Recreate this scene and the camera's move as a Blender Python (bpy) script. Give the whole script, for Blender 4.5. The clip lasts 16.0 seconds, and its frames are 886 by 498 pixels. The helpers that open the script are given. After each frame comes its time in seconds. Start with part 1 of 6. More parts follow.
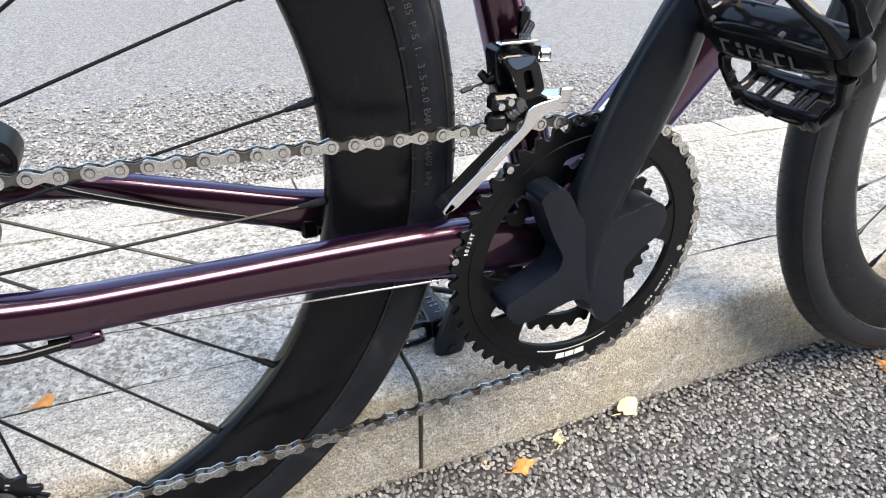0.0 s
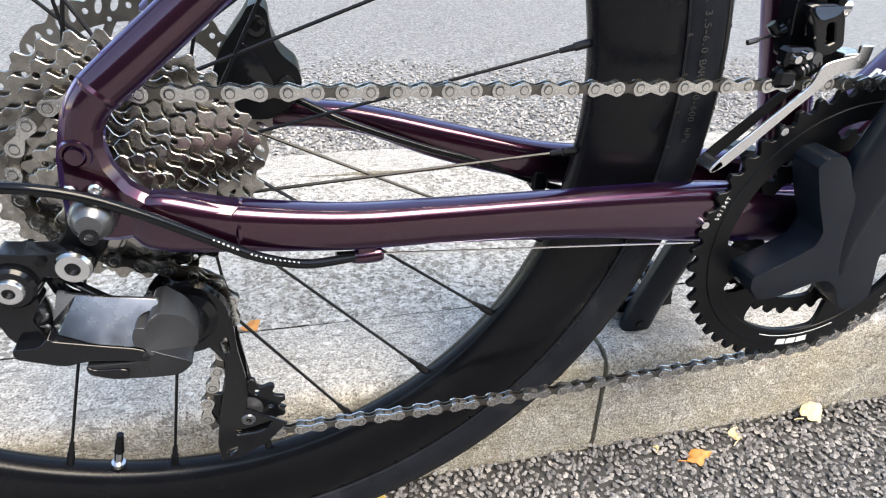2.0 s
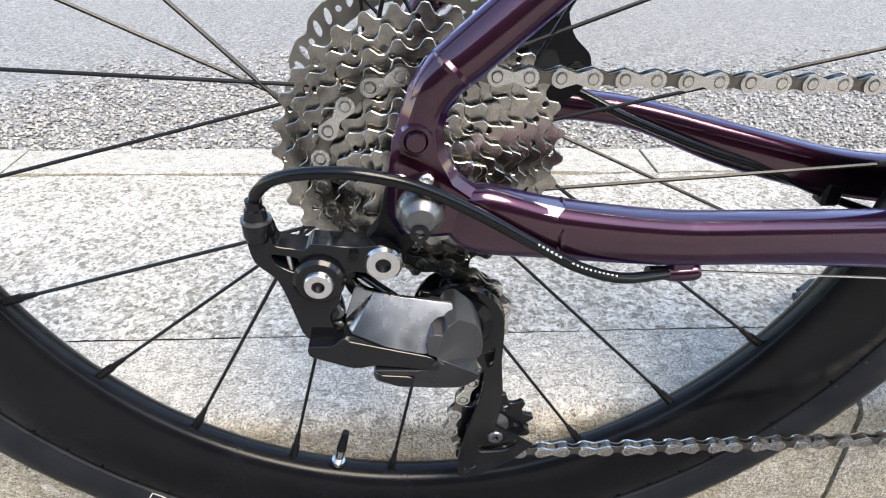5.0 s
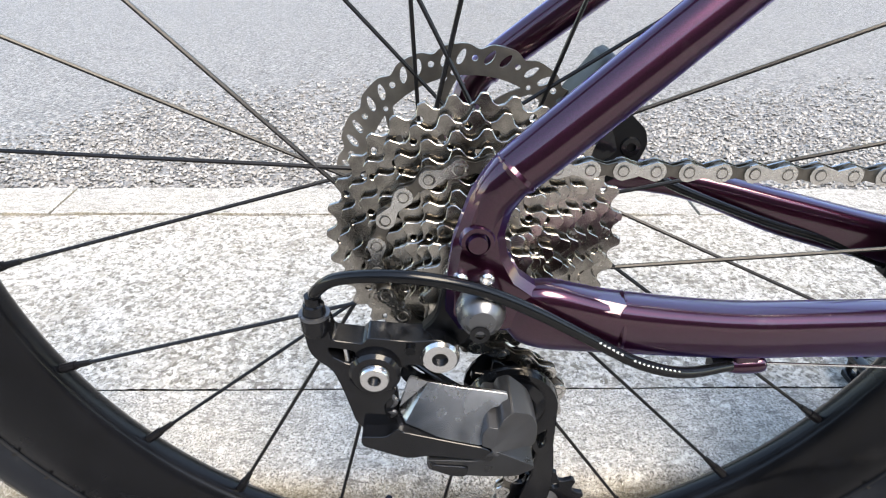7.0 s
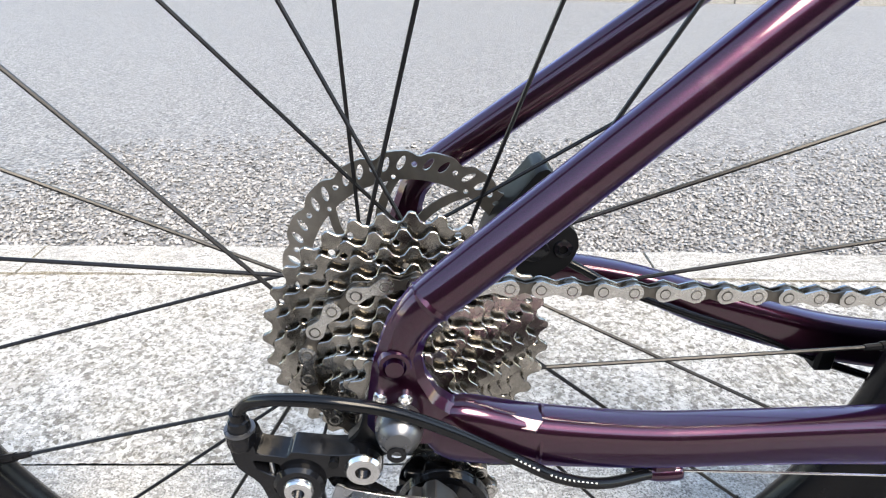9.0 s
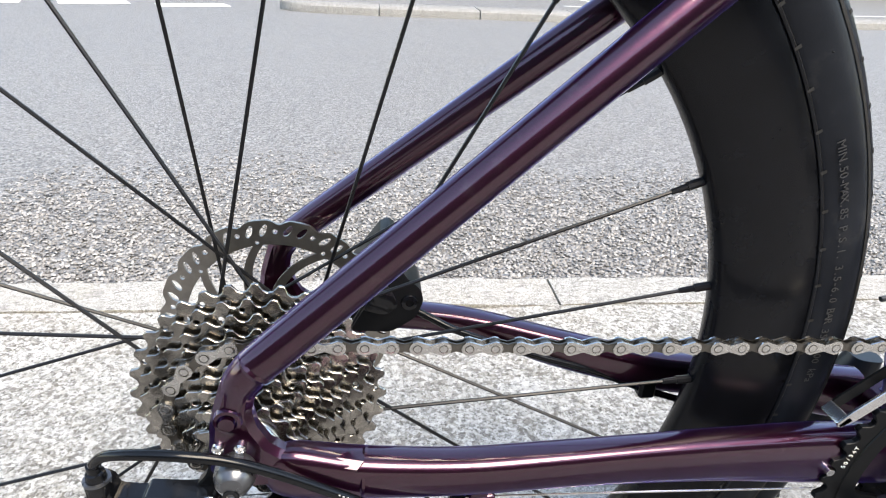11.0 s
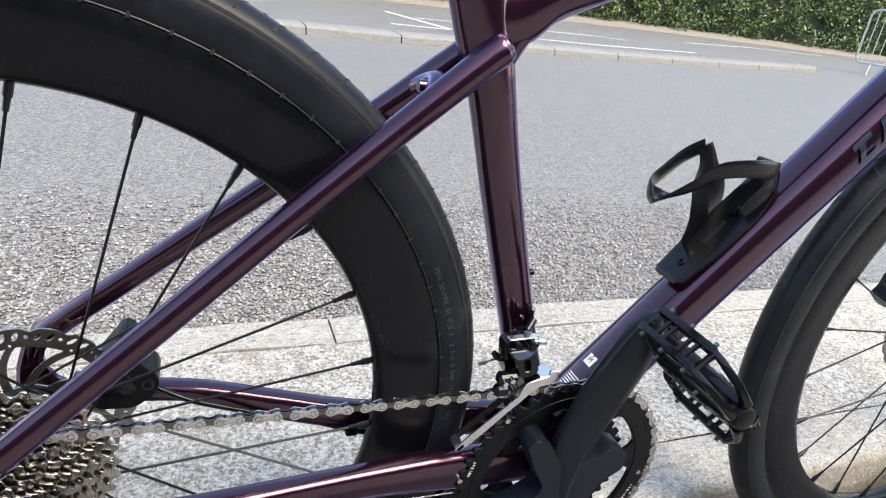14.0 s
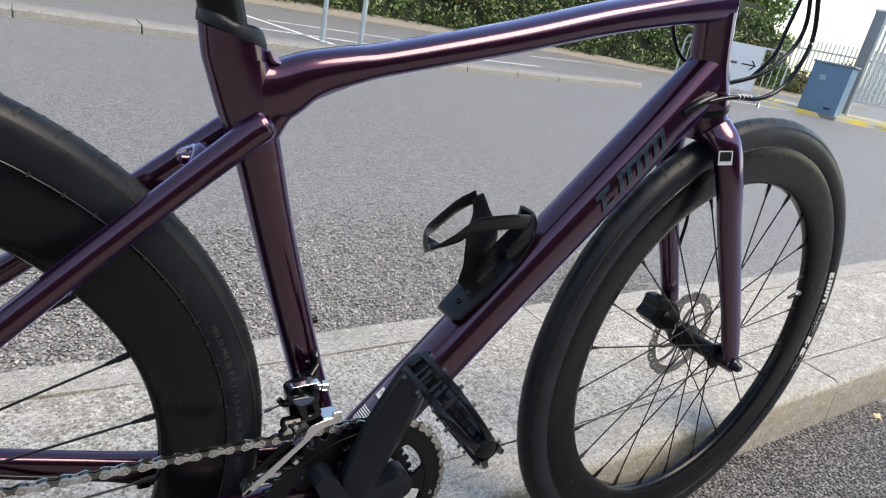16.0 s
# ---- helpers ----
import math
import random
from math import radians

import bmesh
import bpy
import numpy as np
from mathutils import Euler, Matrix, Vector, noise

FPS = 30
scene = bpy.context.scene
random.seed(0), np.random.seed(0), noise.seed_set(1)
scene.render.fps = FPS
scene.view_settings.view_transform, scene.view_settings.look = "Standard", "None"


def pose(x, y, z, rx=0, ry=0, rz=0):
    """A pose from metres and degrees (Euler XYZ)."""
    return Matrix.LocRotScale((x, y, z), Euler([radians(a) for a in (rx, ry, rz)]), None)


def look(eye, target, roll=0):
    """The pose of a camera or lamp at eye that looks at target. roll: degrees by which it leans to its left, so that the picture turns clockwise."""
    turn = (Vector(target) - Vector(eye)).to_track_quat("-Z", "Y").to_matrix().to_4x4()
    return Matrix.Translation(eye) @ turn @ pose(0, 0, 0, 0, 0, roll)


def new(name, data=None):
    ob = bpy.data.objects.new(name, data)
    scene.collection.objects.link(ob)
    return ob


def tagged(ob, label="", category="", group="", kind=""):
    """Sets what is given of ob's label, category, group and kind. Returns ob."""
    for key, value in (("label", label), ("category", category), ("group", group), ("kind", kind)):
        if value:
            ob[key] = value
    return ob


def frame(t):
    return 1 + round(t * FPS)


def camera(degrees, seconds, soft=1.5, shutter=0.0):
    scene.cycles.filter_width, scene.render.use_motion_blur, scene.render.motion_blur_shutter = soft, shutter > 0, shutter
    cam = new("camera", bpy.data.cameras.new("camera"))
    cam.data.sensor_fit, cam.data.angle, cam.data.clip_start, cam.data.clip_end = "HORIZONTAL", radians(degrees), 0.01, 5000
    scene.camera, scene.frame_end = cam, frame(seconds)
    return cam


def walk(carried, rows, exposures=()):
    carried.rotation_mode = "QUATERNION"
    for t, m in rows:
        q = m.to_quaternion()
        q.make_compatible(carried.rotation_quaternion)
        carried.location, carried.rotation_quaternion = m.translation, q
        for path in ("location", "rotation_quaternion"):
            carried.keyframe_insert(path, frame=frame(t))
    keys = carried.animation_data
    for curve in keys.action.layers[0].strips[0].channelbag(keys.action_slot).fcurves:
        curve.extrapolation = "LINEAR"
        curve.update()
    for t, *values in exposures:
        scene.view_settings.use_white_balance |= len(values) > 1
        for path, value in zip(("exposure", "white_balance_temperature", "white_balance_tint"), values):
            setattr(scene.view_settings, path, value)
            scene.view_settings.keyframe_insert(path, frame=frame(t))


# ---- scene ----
cam = camera(70.76, 16.0, soft=1.15)
PATH = [
    (0.0, 0.1644, -0.3540, 0.4717, 59.84, -1.64, -23.69),
    (0.5, 0.1439, -0.3535, 0.4716, 59.85, -1.36, -21.44),
    (1.0, 0.1250, -0.3441, 0.4635, 59.42, -1.37, -18.45),
    (1.5, 0.0960, -0.3383, 0.4550, 59.01, -2.11, -15.82),
    (2.0, 0.0726, -0.3312, 0.4427, 58.70, -2.53, -13.69),
    (2.5, 0.0483, -0.3307, 0.4333, 58.18, -3.30, -11.85),
    (3.0, 0.0221, -0.3314, 0.4199, 57.86, -3.35, -10.16),
    (3.5, 0.0127, -0.3304, 0.4268, 57.64, -3.25, -8.81),
    (4.0, 0.0077, -0.3283, 0.4339, 57.56, -2.43, -7.13),
    (4.5, -0.0001, -0.3095, 0.4285, 57.71, -1.50, -4.81),
    (4.7, -0.0082, -0.2916, 0.4232, 57.91, -1.38, -4.17),
    (6.8, -0.0237, -0.2643, 0.4433, 59.47, -0.29, -0.70),
    (7.0, -0.0249, -0.2634, 0.4472, 59.75, -0.42, -0.78),
    (7.5, -0.0286, -0.2618, 0.4595, 60.36, -0.73, -1.03),
    (8.0, -0.0260, -0.2604, 0.4686, 61.40, -0.95, -1.18),
    (8.5, -0.0177, -0.2577, 0.4750, 62.40, -1.22, -1.44),
    (8.7, -0.0107, -0.2563, 0.4766, 62.77, -1.40, -1.45),
    (10.8, 0.0454, -0.2931, 0.5209, 64.40, -2.24, -5.17),
    (11.0, 0.0529, -0.2925, 0.5259, 64.51, -2.51, -5.87),
    (11.5, 0.0717, -0.3002, 0.5443, 64.93, -3.02, -7.57),
    (12.0, 0.0829, -0.3128, 0.5608, 65.10, -3.75, -9.56),
    (12.5, 0.0926, -0.3402, 0.5817, 65.17, -4.33, -11.62),
    (13.0, 0.1000, -0.3590, 0.5994, 65.31, -5.11, -13.76),
    (13.5, 0.1073, -0.3830, 0.6293, 65.70, -6.06, -16.12),
    (14.0, 0.1191, -0.4049, 0.6503, 66.16, -7.28, -19.61),
    (14.5, 0.1343, -0.4207, 0.6679, 66.66, -8.58, -23.69),
    (15.0, 0.1477, -0.4304, 0.6871, 67.29, -9.50, -26.78),
    (15.5, 0.1573, -0.4405, 0.7040, 67.95, -10.14, -29.43),
    (16.0, 0.1651, -0.4510, 0.7139, 68.39, -10.70, -31.80),
]
walk(cam, [(t, pose(x, y, z, rx, ry, rz)) for t, x, y, z, rx, ry, rz in PATH],
     exposures=[(0.0, 2.02, 7950, 10), (4.0, 2.04, 7950, 10), (8.5, 2.06, 7950, 10), (11.0, 1.98, 7950, 10), (12.5, 1.78, 7950, 10), (14.0, 1.80, 7950, 10), (16.0, 1.26, 7950, 10)])

# ---- world, sun, exposure ----
SUN_EL, SUN_AZ = 56.0, -55.0          # degrees; azimuth from +x towards +y
world = bpy.data.worlds.new("world")
scene.world = world
world.use_nodes = True
wt = world.node_tree
sky = wt.nodes.new("ShaderNodeTexSky")
sky.sky_type = "NISHITA"
sky.sun_disc = False
sky.sun_elevation = radians(SUN_EL)
sky.sun_rotation = radians(90 - SUN_AZ)
sky.air_density, sky.dust_density, sky.ozone_density = 1.0, 0.4, 1.5
wt.nodes["Background"].inputs["Strength"].default_value = 0.15
wt.links.new(sky.outputs["Color"], wt.nodes["Background"].inputs["Color"])
sun_data = bpy.data.lights.new("sun", "SUN")
sun_data.energy, sun_data.angle, sun_data.color = 1.7, radians(38), (1.0, 0.96, 0.90)
sun = new("sun", sun_data)
sd = Vector((math.cos(radians(SUN_EL)) * math.cos(radians(SUN_AZ)), math.cos(radians(SUN_EL)) * math.sin(radians(SUN_AZ)), math.sin(radians(SUN_EL))))
sun.matrix_world = look(sd * 20, (0, 0, 0))


# ---- materials ----
class Mat:
    """A small builder of node materials."""

    def __init__(self, name):
        self.m = bpy.data.materials.new(name)
        self.m.use_nodes = True
        self.t = self.m.node_tree
        self.b = self.t.nodes["Principled BSDF"]
        self.co = self.t.nodes.new("ShaderNodeTexCoord").outputs["Object"]

    def node(self, kind, **sockets):
        n = self.t.nodes.new(kind)
        for k, v in sockets.items():
            self.put(n.inputs[k.replace("_", " ")], v)
        return n

    def put(self, socket, v):
        if hasattr(v, "links"):
            self.t.links.new(v, socket)
        else:
            socket.default_value = v

    def set(self, **kw):
        for k, v in kw.items():
            self.put(self.b.inputs[k.replace("_", " ")], v)
        return self

    def noise(self, scale, detail=3.0, rough=0.6, co=None, stretch=None):
        c = co or self.co
        if stretch:
            mp = self.node("ShaderNodeMapping", Vector=c)
            mp.inputs["Scale"].default_value = stretch
            c = mp.outputs["Vector"]
        return self.node("ShaderNodeTexNoise", Vector=c, Scale=scale, Detail=detail, Roughness=rough).outputs["Fac"]

    def voronoi(self, scale, feature="F1", out="Distance"):
        n = self.node("ShaderNodeTexVoronoi", Vector=self.co, Scale=scale)
        n.feature = feature
        return n.outputs[out]

    def ramp(self, fac, *stops):
        n = self.node("ShaderNodeValToRGB", Fac=fac)
        e = n.color_ramp.elements
        while len(e) < len(stops):
            e.new(0.5)
        for el, (p, c) in zip(e, stops):
            el.position = p
            el.color = (*c, 1) if isinstance(c, tuple) else (c, c, c, 1)
        return n.outputs["Color"]

    def mix(self, fac, a, b, mode="MIX"):
        n = self.t.nodes.new("ShaderNodeMix")
        n.data_type, n.blend_type = "RGBA", mode
        for sock, v in ((n.inputs[0], fac), (n.inputs[6], a), (n.inputs[7], b)):
            if isinstance(v, tuple) and len(v) == 3:
                v = (*v, 1)
            self.put(sock, v)
        return n.outputs[2]

    def math(self, op, a, b=0.0):
        n = self.t.nodes.new("ShaderNodeMath")
        n.operation = op
        self.put(n.inputs[0], a)
        self.put(n.inputs[1], b)
        return n.outputs[0]

    def bump(self, height, strength=0.5, distance=0.001, normal=None):
        n = self.node("ShaderNodeBump", Height=height, Strength=strength, Distance=distance)
        if normal is not None:
            self.t.links.new(normal, n.inputs["Normal"])
        self.put(self.b.inputs["Normal"], n.outputs["Normal"])
        return n.outputs["Normal"]

    def random(self):
        return self.node("ShaderNodeObjectInfo").outputs["Random"]

    def island(self):
        return self.node("ShaderNodeNewGeometry").outputs["Random Per Island"]


def plain(name, color, rough, metal=0.0, vary=0.12, scale=180.0, bump=0.0, coat=0.0, spec=0.5):
    """Paint, plastic or metal with faint wear at two scales."""
    m = Mat(name)
    dark = tuple(c * (1 - vary) for c in color)
    light = tuple(min(1, c * (1 + vary)) for c in color)
    f = m.math("ADD", m.math("MULTIPLY", m.noise(scale), 0.6), m.math("MULTIPLY", m.noise(scale * 0.12), 0.4))
    m.set(Base_Color=m.ramp(f, (0.3, dark), (0.7, light)), Metallic=metal, Coat_Weight=coat, Coat_Roughness=0.06, Specular_IOR_Level=spec)
    m.set(Roughness=m.ramp(f, (0.3, max(0.03, rough * 0.82)), (0.7, min(1, rough * 1.2))))
    if bump:
        m.bump(m.noise(scale * 6), bump, 0.0004)
    return m.m


def paint_material():
    """Plum flake paint under clear lacquer, with fine dust and small scratches."""
    m = Mat("plum_paint")
    flake = m.voronoi(5200, out="Color")
    sep = m.node("ShaderNodeSeparateColor", Color=flake).outputs["Red"]
    base = m.mix(m.math("MULTIPLY", sep, 0.5), (0.034, 0.0066, 0.0130), (0.086, 0.0170, 0.0500))
    dust = m.ramp(m.noise(55, 5), (0.62, 0.0), (0.85, 0.10))
    m.set(Base_Color=m.mix(dust, base, (0.35, 0.31, 0.28)), Metallic=0.9, Roughness=0.28, Coat_Weight=1.0, Coat_IOR=1.6, Specular_Tint=(0.36, 0.26, 1.0, 1.0), Sheen_Weight=0.10, Sheen_Roughness=0.35, Sheen_Tint=(0.22, 0.16, 1.0, 1.0))
    m.set(Coat_Roughness=m.ramp(m.noise(90), (0.3, 0.04), (0.7, 0.11)))
    m.bump(m.noise(240, 2), 0.04, 0.0003)
    return m.m


PAINT = paint_material()
STEEL_CHAIN = plain("nickel_plate", (0.62, 0.61, 0.585), 0.25, 1.0, 0.2, 300)
COG = plain("sprocket_steel", (0.36, 0.340, 0.308), 0.25, 1.0, 0.6, 160)
ROTOR = plain("rotor_steel", (0.36, 0.34, 0.31), 0.36, 1.0, 0.2, 160)
ALLOY = plain("bright_alloy", (0.72, 0.72, 0.72), 0.22, 1.0, 0.08, 200)
GREY = plain("grey_anodised", (0.13, 0.135, 0.145), 0.3, 0.8, 0.12, 150)
BLACK = plain("satin_black", (0.0035, 0.004, 0.005), 0.34, 0.0, 0.3, 150, spec=0.2)
GLOSS = plain("gloss_black", (0.005, 0.0055, 0.007), 0.11, 0.0, 0.3, 150, spec=0.34)
CRANK = plain("matte_black_alloy", (0.0050, 0.0082, 0.0140), 0.34, 0.0, 0.35, 90, spec=0.30)
RIM = plain("carbon_rim", (0.0034, 0.0038, 0.0052), 0.25, 0.0, 0.4, 60, spec=0.22)
SPOKE = plain("black_spoke", (0.005, 0.005, 0.006), 0.34, 0.0, 0.2, 200, spec=0.35)
WHITE = plain("white_print", (0.78, 0.78, 0.76), 0.55, 0.0, 0.06, 120)
GREYPRINT = plain("grey_print", (0.10, 0.10, 0.105), 0.6, 0.0, 0.1, 120)
PLASTIC = plain("black_plastic", (0.005, 0.0055, 0.007), 0.22, 0.0, 0.3, 120, spec=0.28)
HOUSING = plain("cable_housing", (0.004, 0.0045, 0.0055), 0.18, 0.0, 0.2, 120, spec=0.3)


def rubber_material():
    m = Mat("tyre_rubber")
    f = m.noise(38, 5)
    m.set(Base_Color=m.ramp(f, (0.3, (0.0065, 0.0080, 0.0115)), (0.62, (0.011, 0.0130, 0.0175)), (0.85, (0.04, 0.041, 0.042))), Roughness=m.ramp(f, (0.3, 0.32), (0.7, 0.46)), Specular_IOR_Level=0.22)
    m.bump(m.noise(900, 2), 0.15, 0.0003)
    return m.m


RUBBER = rubber_material()


def asphalt_material(name, dark, light, scale):
    m = Mat(name)
    cell = m.voronoi(scale, out="Color")
    grey = m.node("ShaderNodeSeparateColor", Color=cell).outputs["Red"]
    big = m.noise(1.3, 4)
    grit = m.noise(scale * 1.1, 4, 0.75)
    grey = m.math("ADD", m.math("MULTIPLY", grey, 0.55), m.math("MULTIPLY", m.ramp(grit, (0.40, 0.0), (0.60, 1.0)), 0.45))
    base = m.ramp(grey, (0.15, dark), (0.5, tuple((a + b) / 2 for a, b in zip(dark, light))), (0.8, light), (0.97, tuple(c * 1.3 for c in light)))
    base = m.mix(m.ramp(big, (0.35, 0.0), (0.7, 0.35)), base, (0.22, 0.210, 0.200))
    # open pits between the stones, drawn only as dark shade in the colour
    pit_shade = m.ramp(m.noise(scale * 1.0, 3, 0.5), (0.60, 0.0), (0.66, 0.70))
    base = m.mix(pit_shade, base, (0.030, 0.029, 0.028))
    m.set(Base_Color=base, Roughness=m.ramp(grit, (0.35, 0.40), (0.65, 0.60)), Specular_IOR_Level=0.6)
    d = m.voronoi(scale)
    n = m.bump(m.math("SUBTRACT", 1.0, d), 0.9, 0.004)
    m.bump(m.noise(scale * 4, 2), 0.4, 0.001, n)
    return m.m


ASPHALT = asphalt_material("road_asphalt", (0.062, 0.060, 0.057), (0.325, 0.315, 0.303), 150)


def chip_material(name, tones, tar):
    m = Mat(name)
    base = m.ramp(m.island(), *tones)
    base = m.mix(m.ramp(m.noise(420, 4, 0.7), (0.38, tar), (0.6, 0.0)), base, (0.045, 0.043, 0.042))
    m.set(Base_Color=base, Roughness=0.5, Specular_IOR_Level=0.5)
    m.bump(m.noise(900, 4), 0.6, 0.0007)
    return m.m


CHIP = chip_material("asphalt_chipping", [(0.0, (0.12, 0.117, 0.117)), (0.5, (0.26, 0.252, 0.25)), (0.9, (0.38, 0.365, 0.355)), (1.0, (0.50, 0.46, 0.43))], 0.55)
# the same stones behind the island, with the brighter light put into their colour
LIT_CHIP = chip_material("lit_chipping", [(0.0, (0.17, 0.164, 0.157)), (0.5, (0.30, 0.290, 0.278)), (0.9, (0.40, 0.388, 0.372)), (1.0, (0.52, 0.50, 0.475))], 0.25)


def concrete_material(name, a, b, stain, grain=420, bump=0.8, bumpd=0.0016, growth=1.0):
    m = Mat(name)
    f = m.noise(grain, 4)
    base = m.ramp(f, (0.28, tuple(c * 0.72 for c in a)), (0.5, a), (0.72, b))
    blot = m.noise(9, 6, 0.7)
    base = m.mix(m.ramp(blot, (0.48, 0.0), (0.72, 0.55)), base, stain)
    pits = m.voronoi(190)
    base = m.mix(m.ramp(pits, (0.05, 0.55), (0.16, 0.0)), base, tuple(c * 0.45 for c in a))
    base = m.mix(m.ramp(m.noise(70, 5, 0.75), (0.40, 0.5), (0.52, 0.0)), base, tuple(c * 0.62 for c in a))
    base = m.mix(m.ramp(m.noise(26, 6, 0.8), (0.60, 0.0), (0.72, 0.6)), base, tuple(c * 0.55 for c in a))
    # grit: fine dark specks and pale grains; growth and rust on the upright faces
    base = m.mix(m.ramp(m.noise(620, 3, 0.7), (0.40, 0.9), (0.49, 0.0)), base, tuple(c * 0.22 for c in a))
    base = m.mix(m.ramp(m.noise(480, 3, 0.7), (0.56, 0.0), (0.66, 0.6)), base, tuple(min(0.85, c * 1.35) for c in b))
    # worn blotches and long streaks
    base = m.mix(m.ramp(m.noise(210, 4, 0.8, stretch=(0.35, 1.0, 1.0)), (0.37, 0.8), (0.45, 0.0)), base, tuple(c * 0.30 for c in a))
    base = m.mix(m.ramp(m.noise(34, 5, 0.7, stretch=(0.06, 1.0, 1.0)), (0.64, 0.0), (0.68, 0.6)), base, tuple(c * 0.40 for c in a))
    base = m.mix(m.ramp(m.noise(120, 5, 0.7), (0.36, 0.65), (0.46, 0.0)), base, tuple(c * 0.42 for c in a))
    base = m.mix(m.ramp(m.noise(75, 5, 0.7), (0.57, 0.0), (0.66, 0.55)), base, tuple(min(0.85, c * 1.3) for c in b))
    base = m.mix(m.ramp(m.noise(38, 6, 0.75, stretch=(0.22, 1.0, 1.4)), (0.56, 0.0), (0.68, 0.5)), base, tuple(c * 0.5 for c in a))
    up = m.node("ShaderNodeSeparateXYZ", Vector=m.node("ShaderNodeNewGeometry").outputs["Normal"]).outputs["Z"]
    side = m.math("SUBTRACT", 1.0, m.ramp(up, (0.35, 0.0), (0.9, 1.0)))
    grow = m.math("MULTIPLY", side, m.ramp(m.noise(16, 5, 0.7), (0.36, 0.0), (0.62, 0.55 * growth)))
    base = m.mix(grow, base, (0.36, 0.310, 0.18))
    rust = m.math("MULTIPLY", side, m.ramp(m.noise(23, 5, 0.75), (0.58, 0.0), (0.72, 0.45 * growth)))
    base = m.mix(rust, base, (0.30, 0.17, 0.075))
    m.set(Base_Color=base, Roughness=0.85, Specular_IOR_Level=0.25)
    m.bump(m.math("ADD", f, m.math("MULTIPLY", m.ramp(pits, (0.0, 0.0), (0.2, 1.0)), 0.6)), bump, bumpd)
    return m.m


KERB = concrete_material("kerb_concrete", (0.505, 0.480, 0.437), (0.690, 0.664, 0.616), (0.34, 0.305, 0.235), 340, 1.0, 0.0024, 0.7)


def aggregate_material():
    """Worn exposed aggregate: pale grains standing out of a dark matrix, with brown patches."""
    m = Mat("exposed_aggregate")
    cell = m.node("ShaderNodeSeparateColor", Color=m.voronoi(240, out="Color")).outputs["Red"]
    stone = m.ramp(cell, (0.0, (0.17, 0.155, 0.13)), (0.22, (0.38, 0.355, 0.31)), (0.65, (0.56, 0.535, 0.485)), (1.0, (0.70, 0.68, 0.635)))
    worm = m.noise(120, 5, 0.75)
    base = m.mix(m.ramp(worm, (0.42, 0.75), (0.51, 0.0)), stone, (0.20, 0.188, 0.17))
    base = m.mix(m.ramp(m.noise(50, 4, 0.7), (0.53, 0.0), (0.63, 0.55)), base, (0.64, 0.62, 0.58))
    base = m.mix(m.ramp(m.noise(7, 5, 0.72), (0.52, 0.0), (0.70, 0.6)), base, (0.27, 0.242, 0.205))
    base = m.mix(m.ramp(m.noise(15, 5, 0.75), (0.54, 0.0), (0.66, 0.55)), base, (0.72, 0.70, 0.665))
    base = m.mix(m.ramp(m.noise(19, 5, 0.75), (0.57, 0.0), (0.70, 0.4)), base, (0.20, 0.175, 0.135))
    base = m.mix(m.ramp(m.noise(270, 4, 0.75), (0.38, 0.85), (0.47, 0.0)), base, (0.10, 0.093, 0.082))
    base = m.mix(m.ramp(m.noise(210, 4, 0.7), (0.56, 0.0), (0.64, 0.6)), base, (0.74, 0.72, 0.685))
    m.set(Base_Color=base, Roughness=0.85, Specular_IOR_Level=0.25)
    n = m.bump(worm, 1.0, 0.0034)
    m.bump(m.noise(420, 4), 0.8, 0.0014, n)
    return m.m


AGG = aggregate_material()


# ---- mesh helpers ----
def finish(name, bm, material, smooth=True, angle=35):
    me = bpy.data.meshes.new(name)
    bmesh.ops.recalc_face_normals(bm, faces=bm.faces[:])
    bm.to_mesh(me)
    bm.free()
    me.materials.append(material)
    if smooth:
        me.shade_smooth()
        me.set_sharp_from_angle(angle=radians(angle))
    return me


def part(name, bm, material, parent, label="", smooth=True, angle=35):
    """Links a bmesh as one mesh object under a thing or a part."""
    ob = new(name, finish(name, bm, material, smooth, angle) if isinstance(bm, bmesh.types.BMesh) else bm)
    ob.parent = parent
    if label:
        ob["label"] = label
    if name in ("print", "lettering", "mark"):
        ob["kind"] = "stuff"
    return ob


def spline(pts, n):
    """A smooth curve through the points; each may carry more values after x, y, z."""
    p = np.array([list(q) for q in pts], float)
    if len(p) == 2:
        return [tuple(p[0] + (p[1] - p[0]) * i / n) for i in range(n + 1)]
    e = np.vstack([2 * p[0] - p[1], p, 2 * p[-1] - p[-2]])
    out = []
    for i in range(1, len(e) - 2):
        for k in range(n):
            t = k / n
            a, b, c, d = e[i - 1], e[i], e[i + 1], e[i + 2]
            out.append(tuple(0.5 * (2 * b + (c - a) * t + (2 * a - 5 * b + 4 * c - d) * t * t + (3 * b - a - 3 * c + d) * t ** 3)))
    out.append(tuple(p[-1]))
    return out


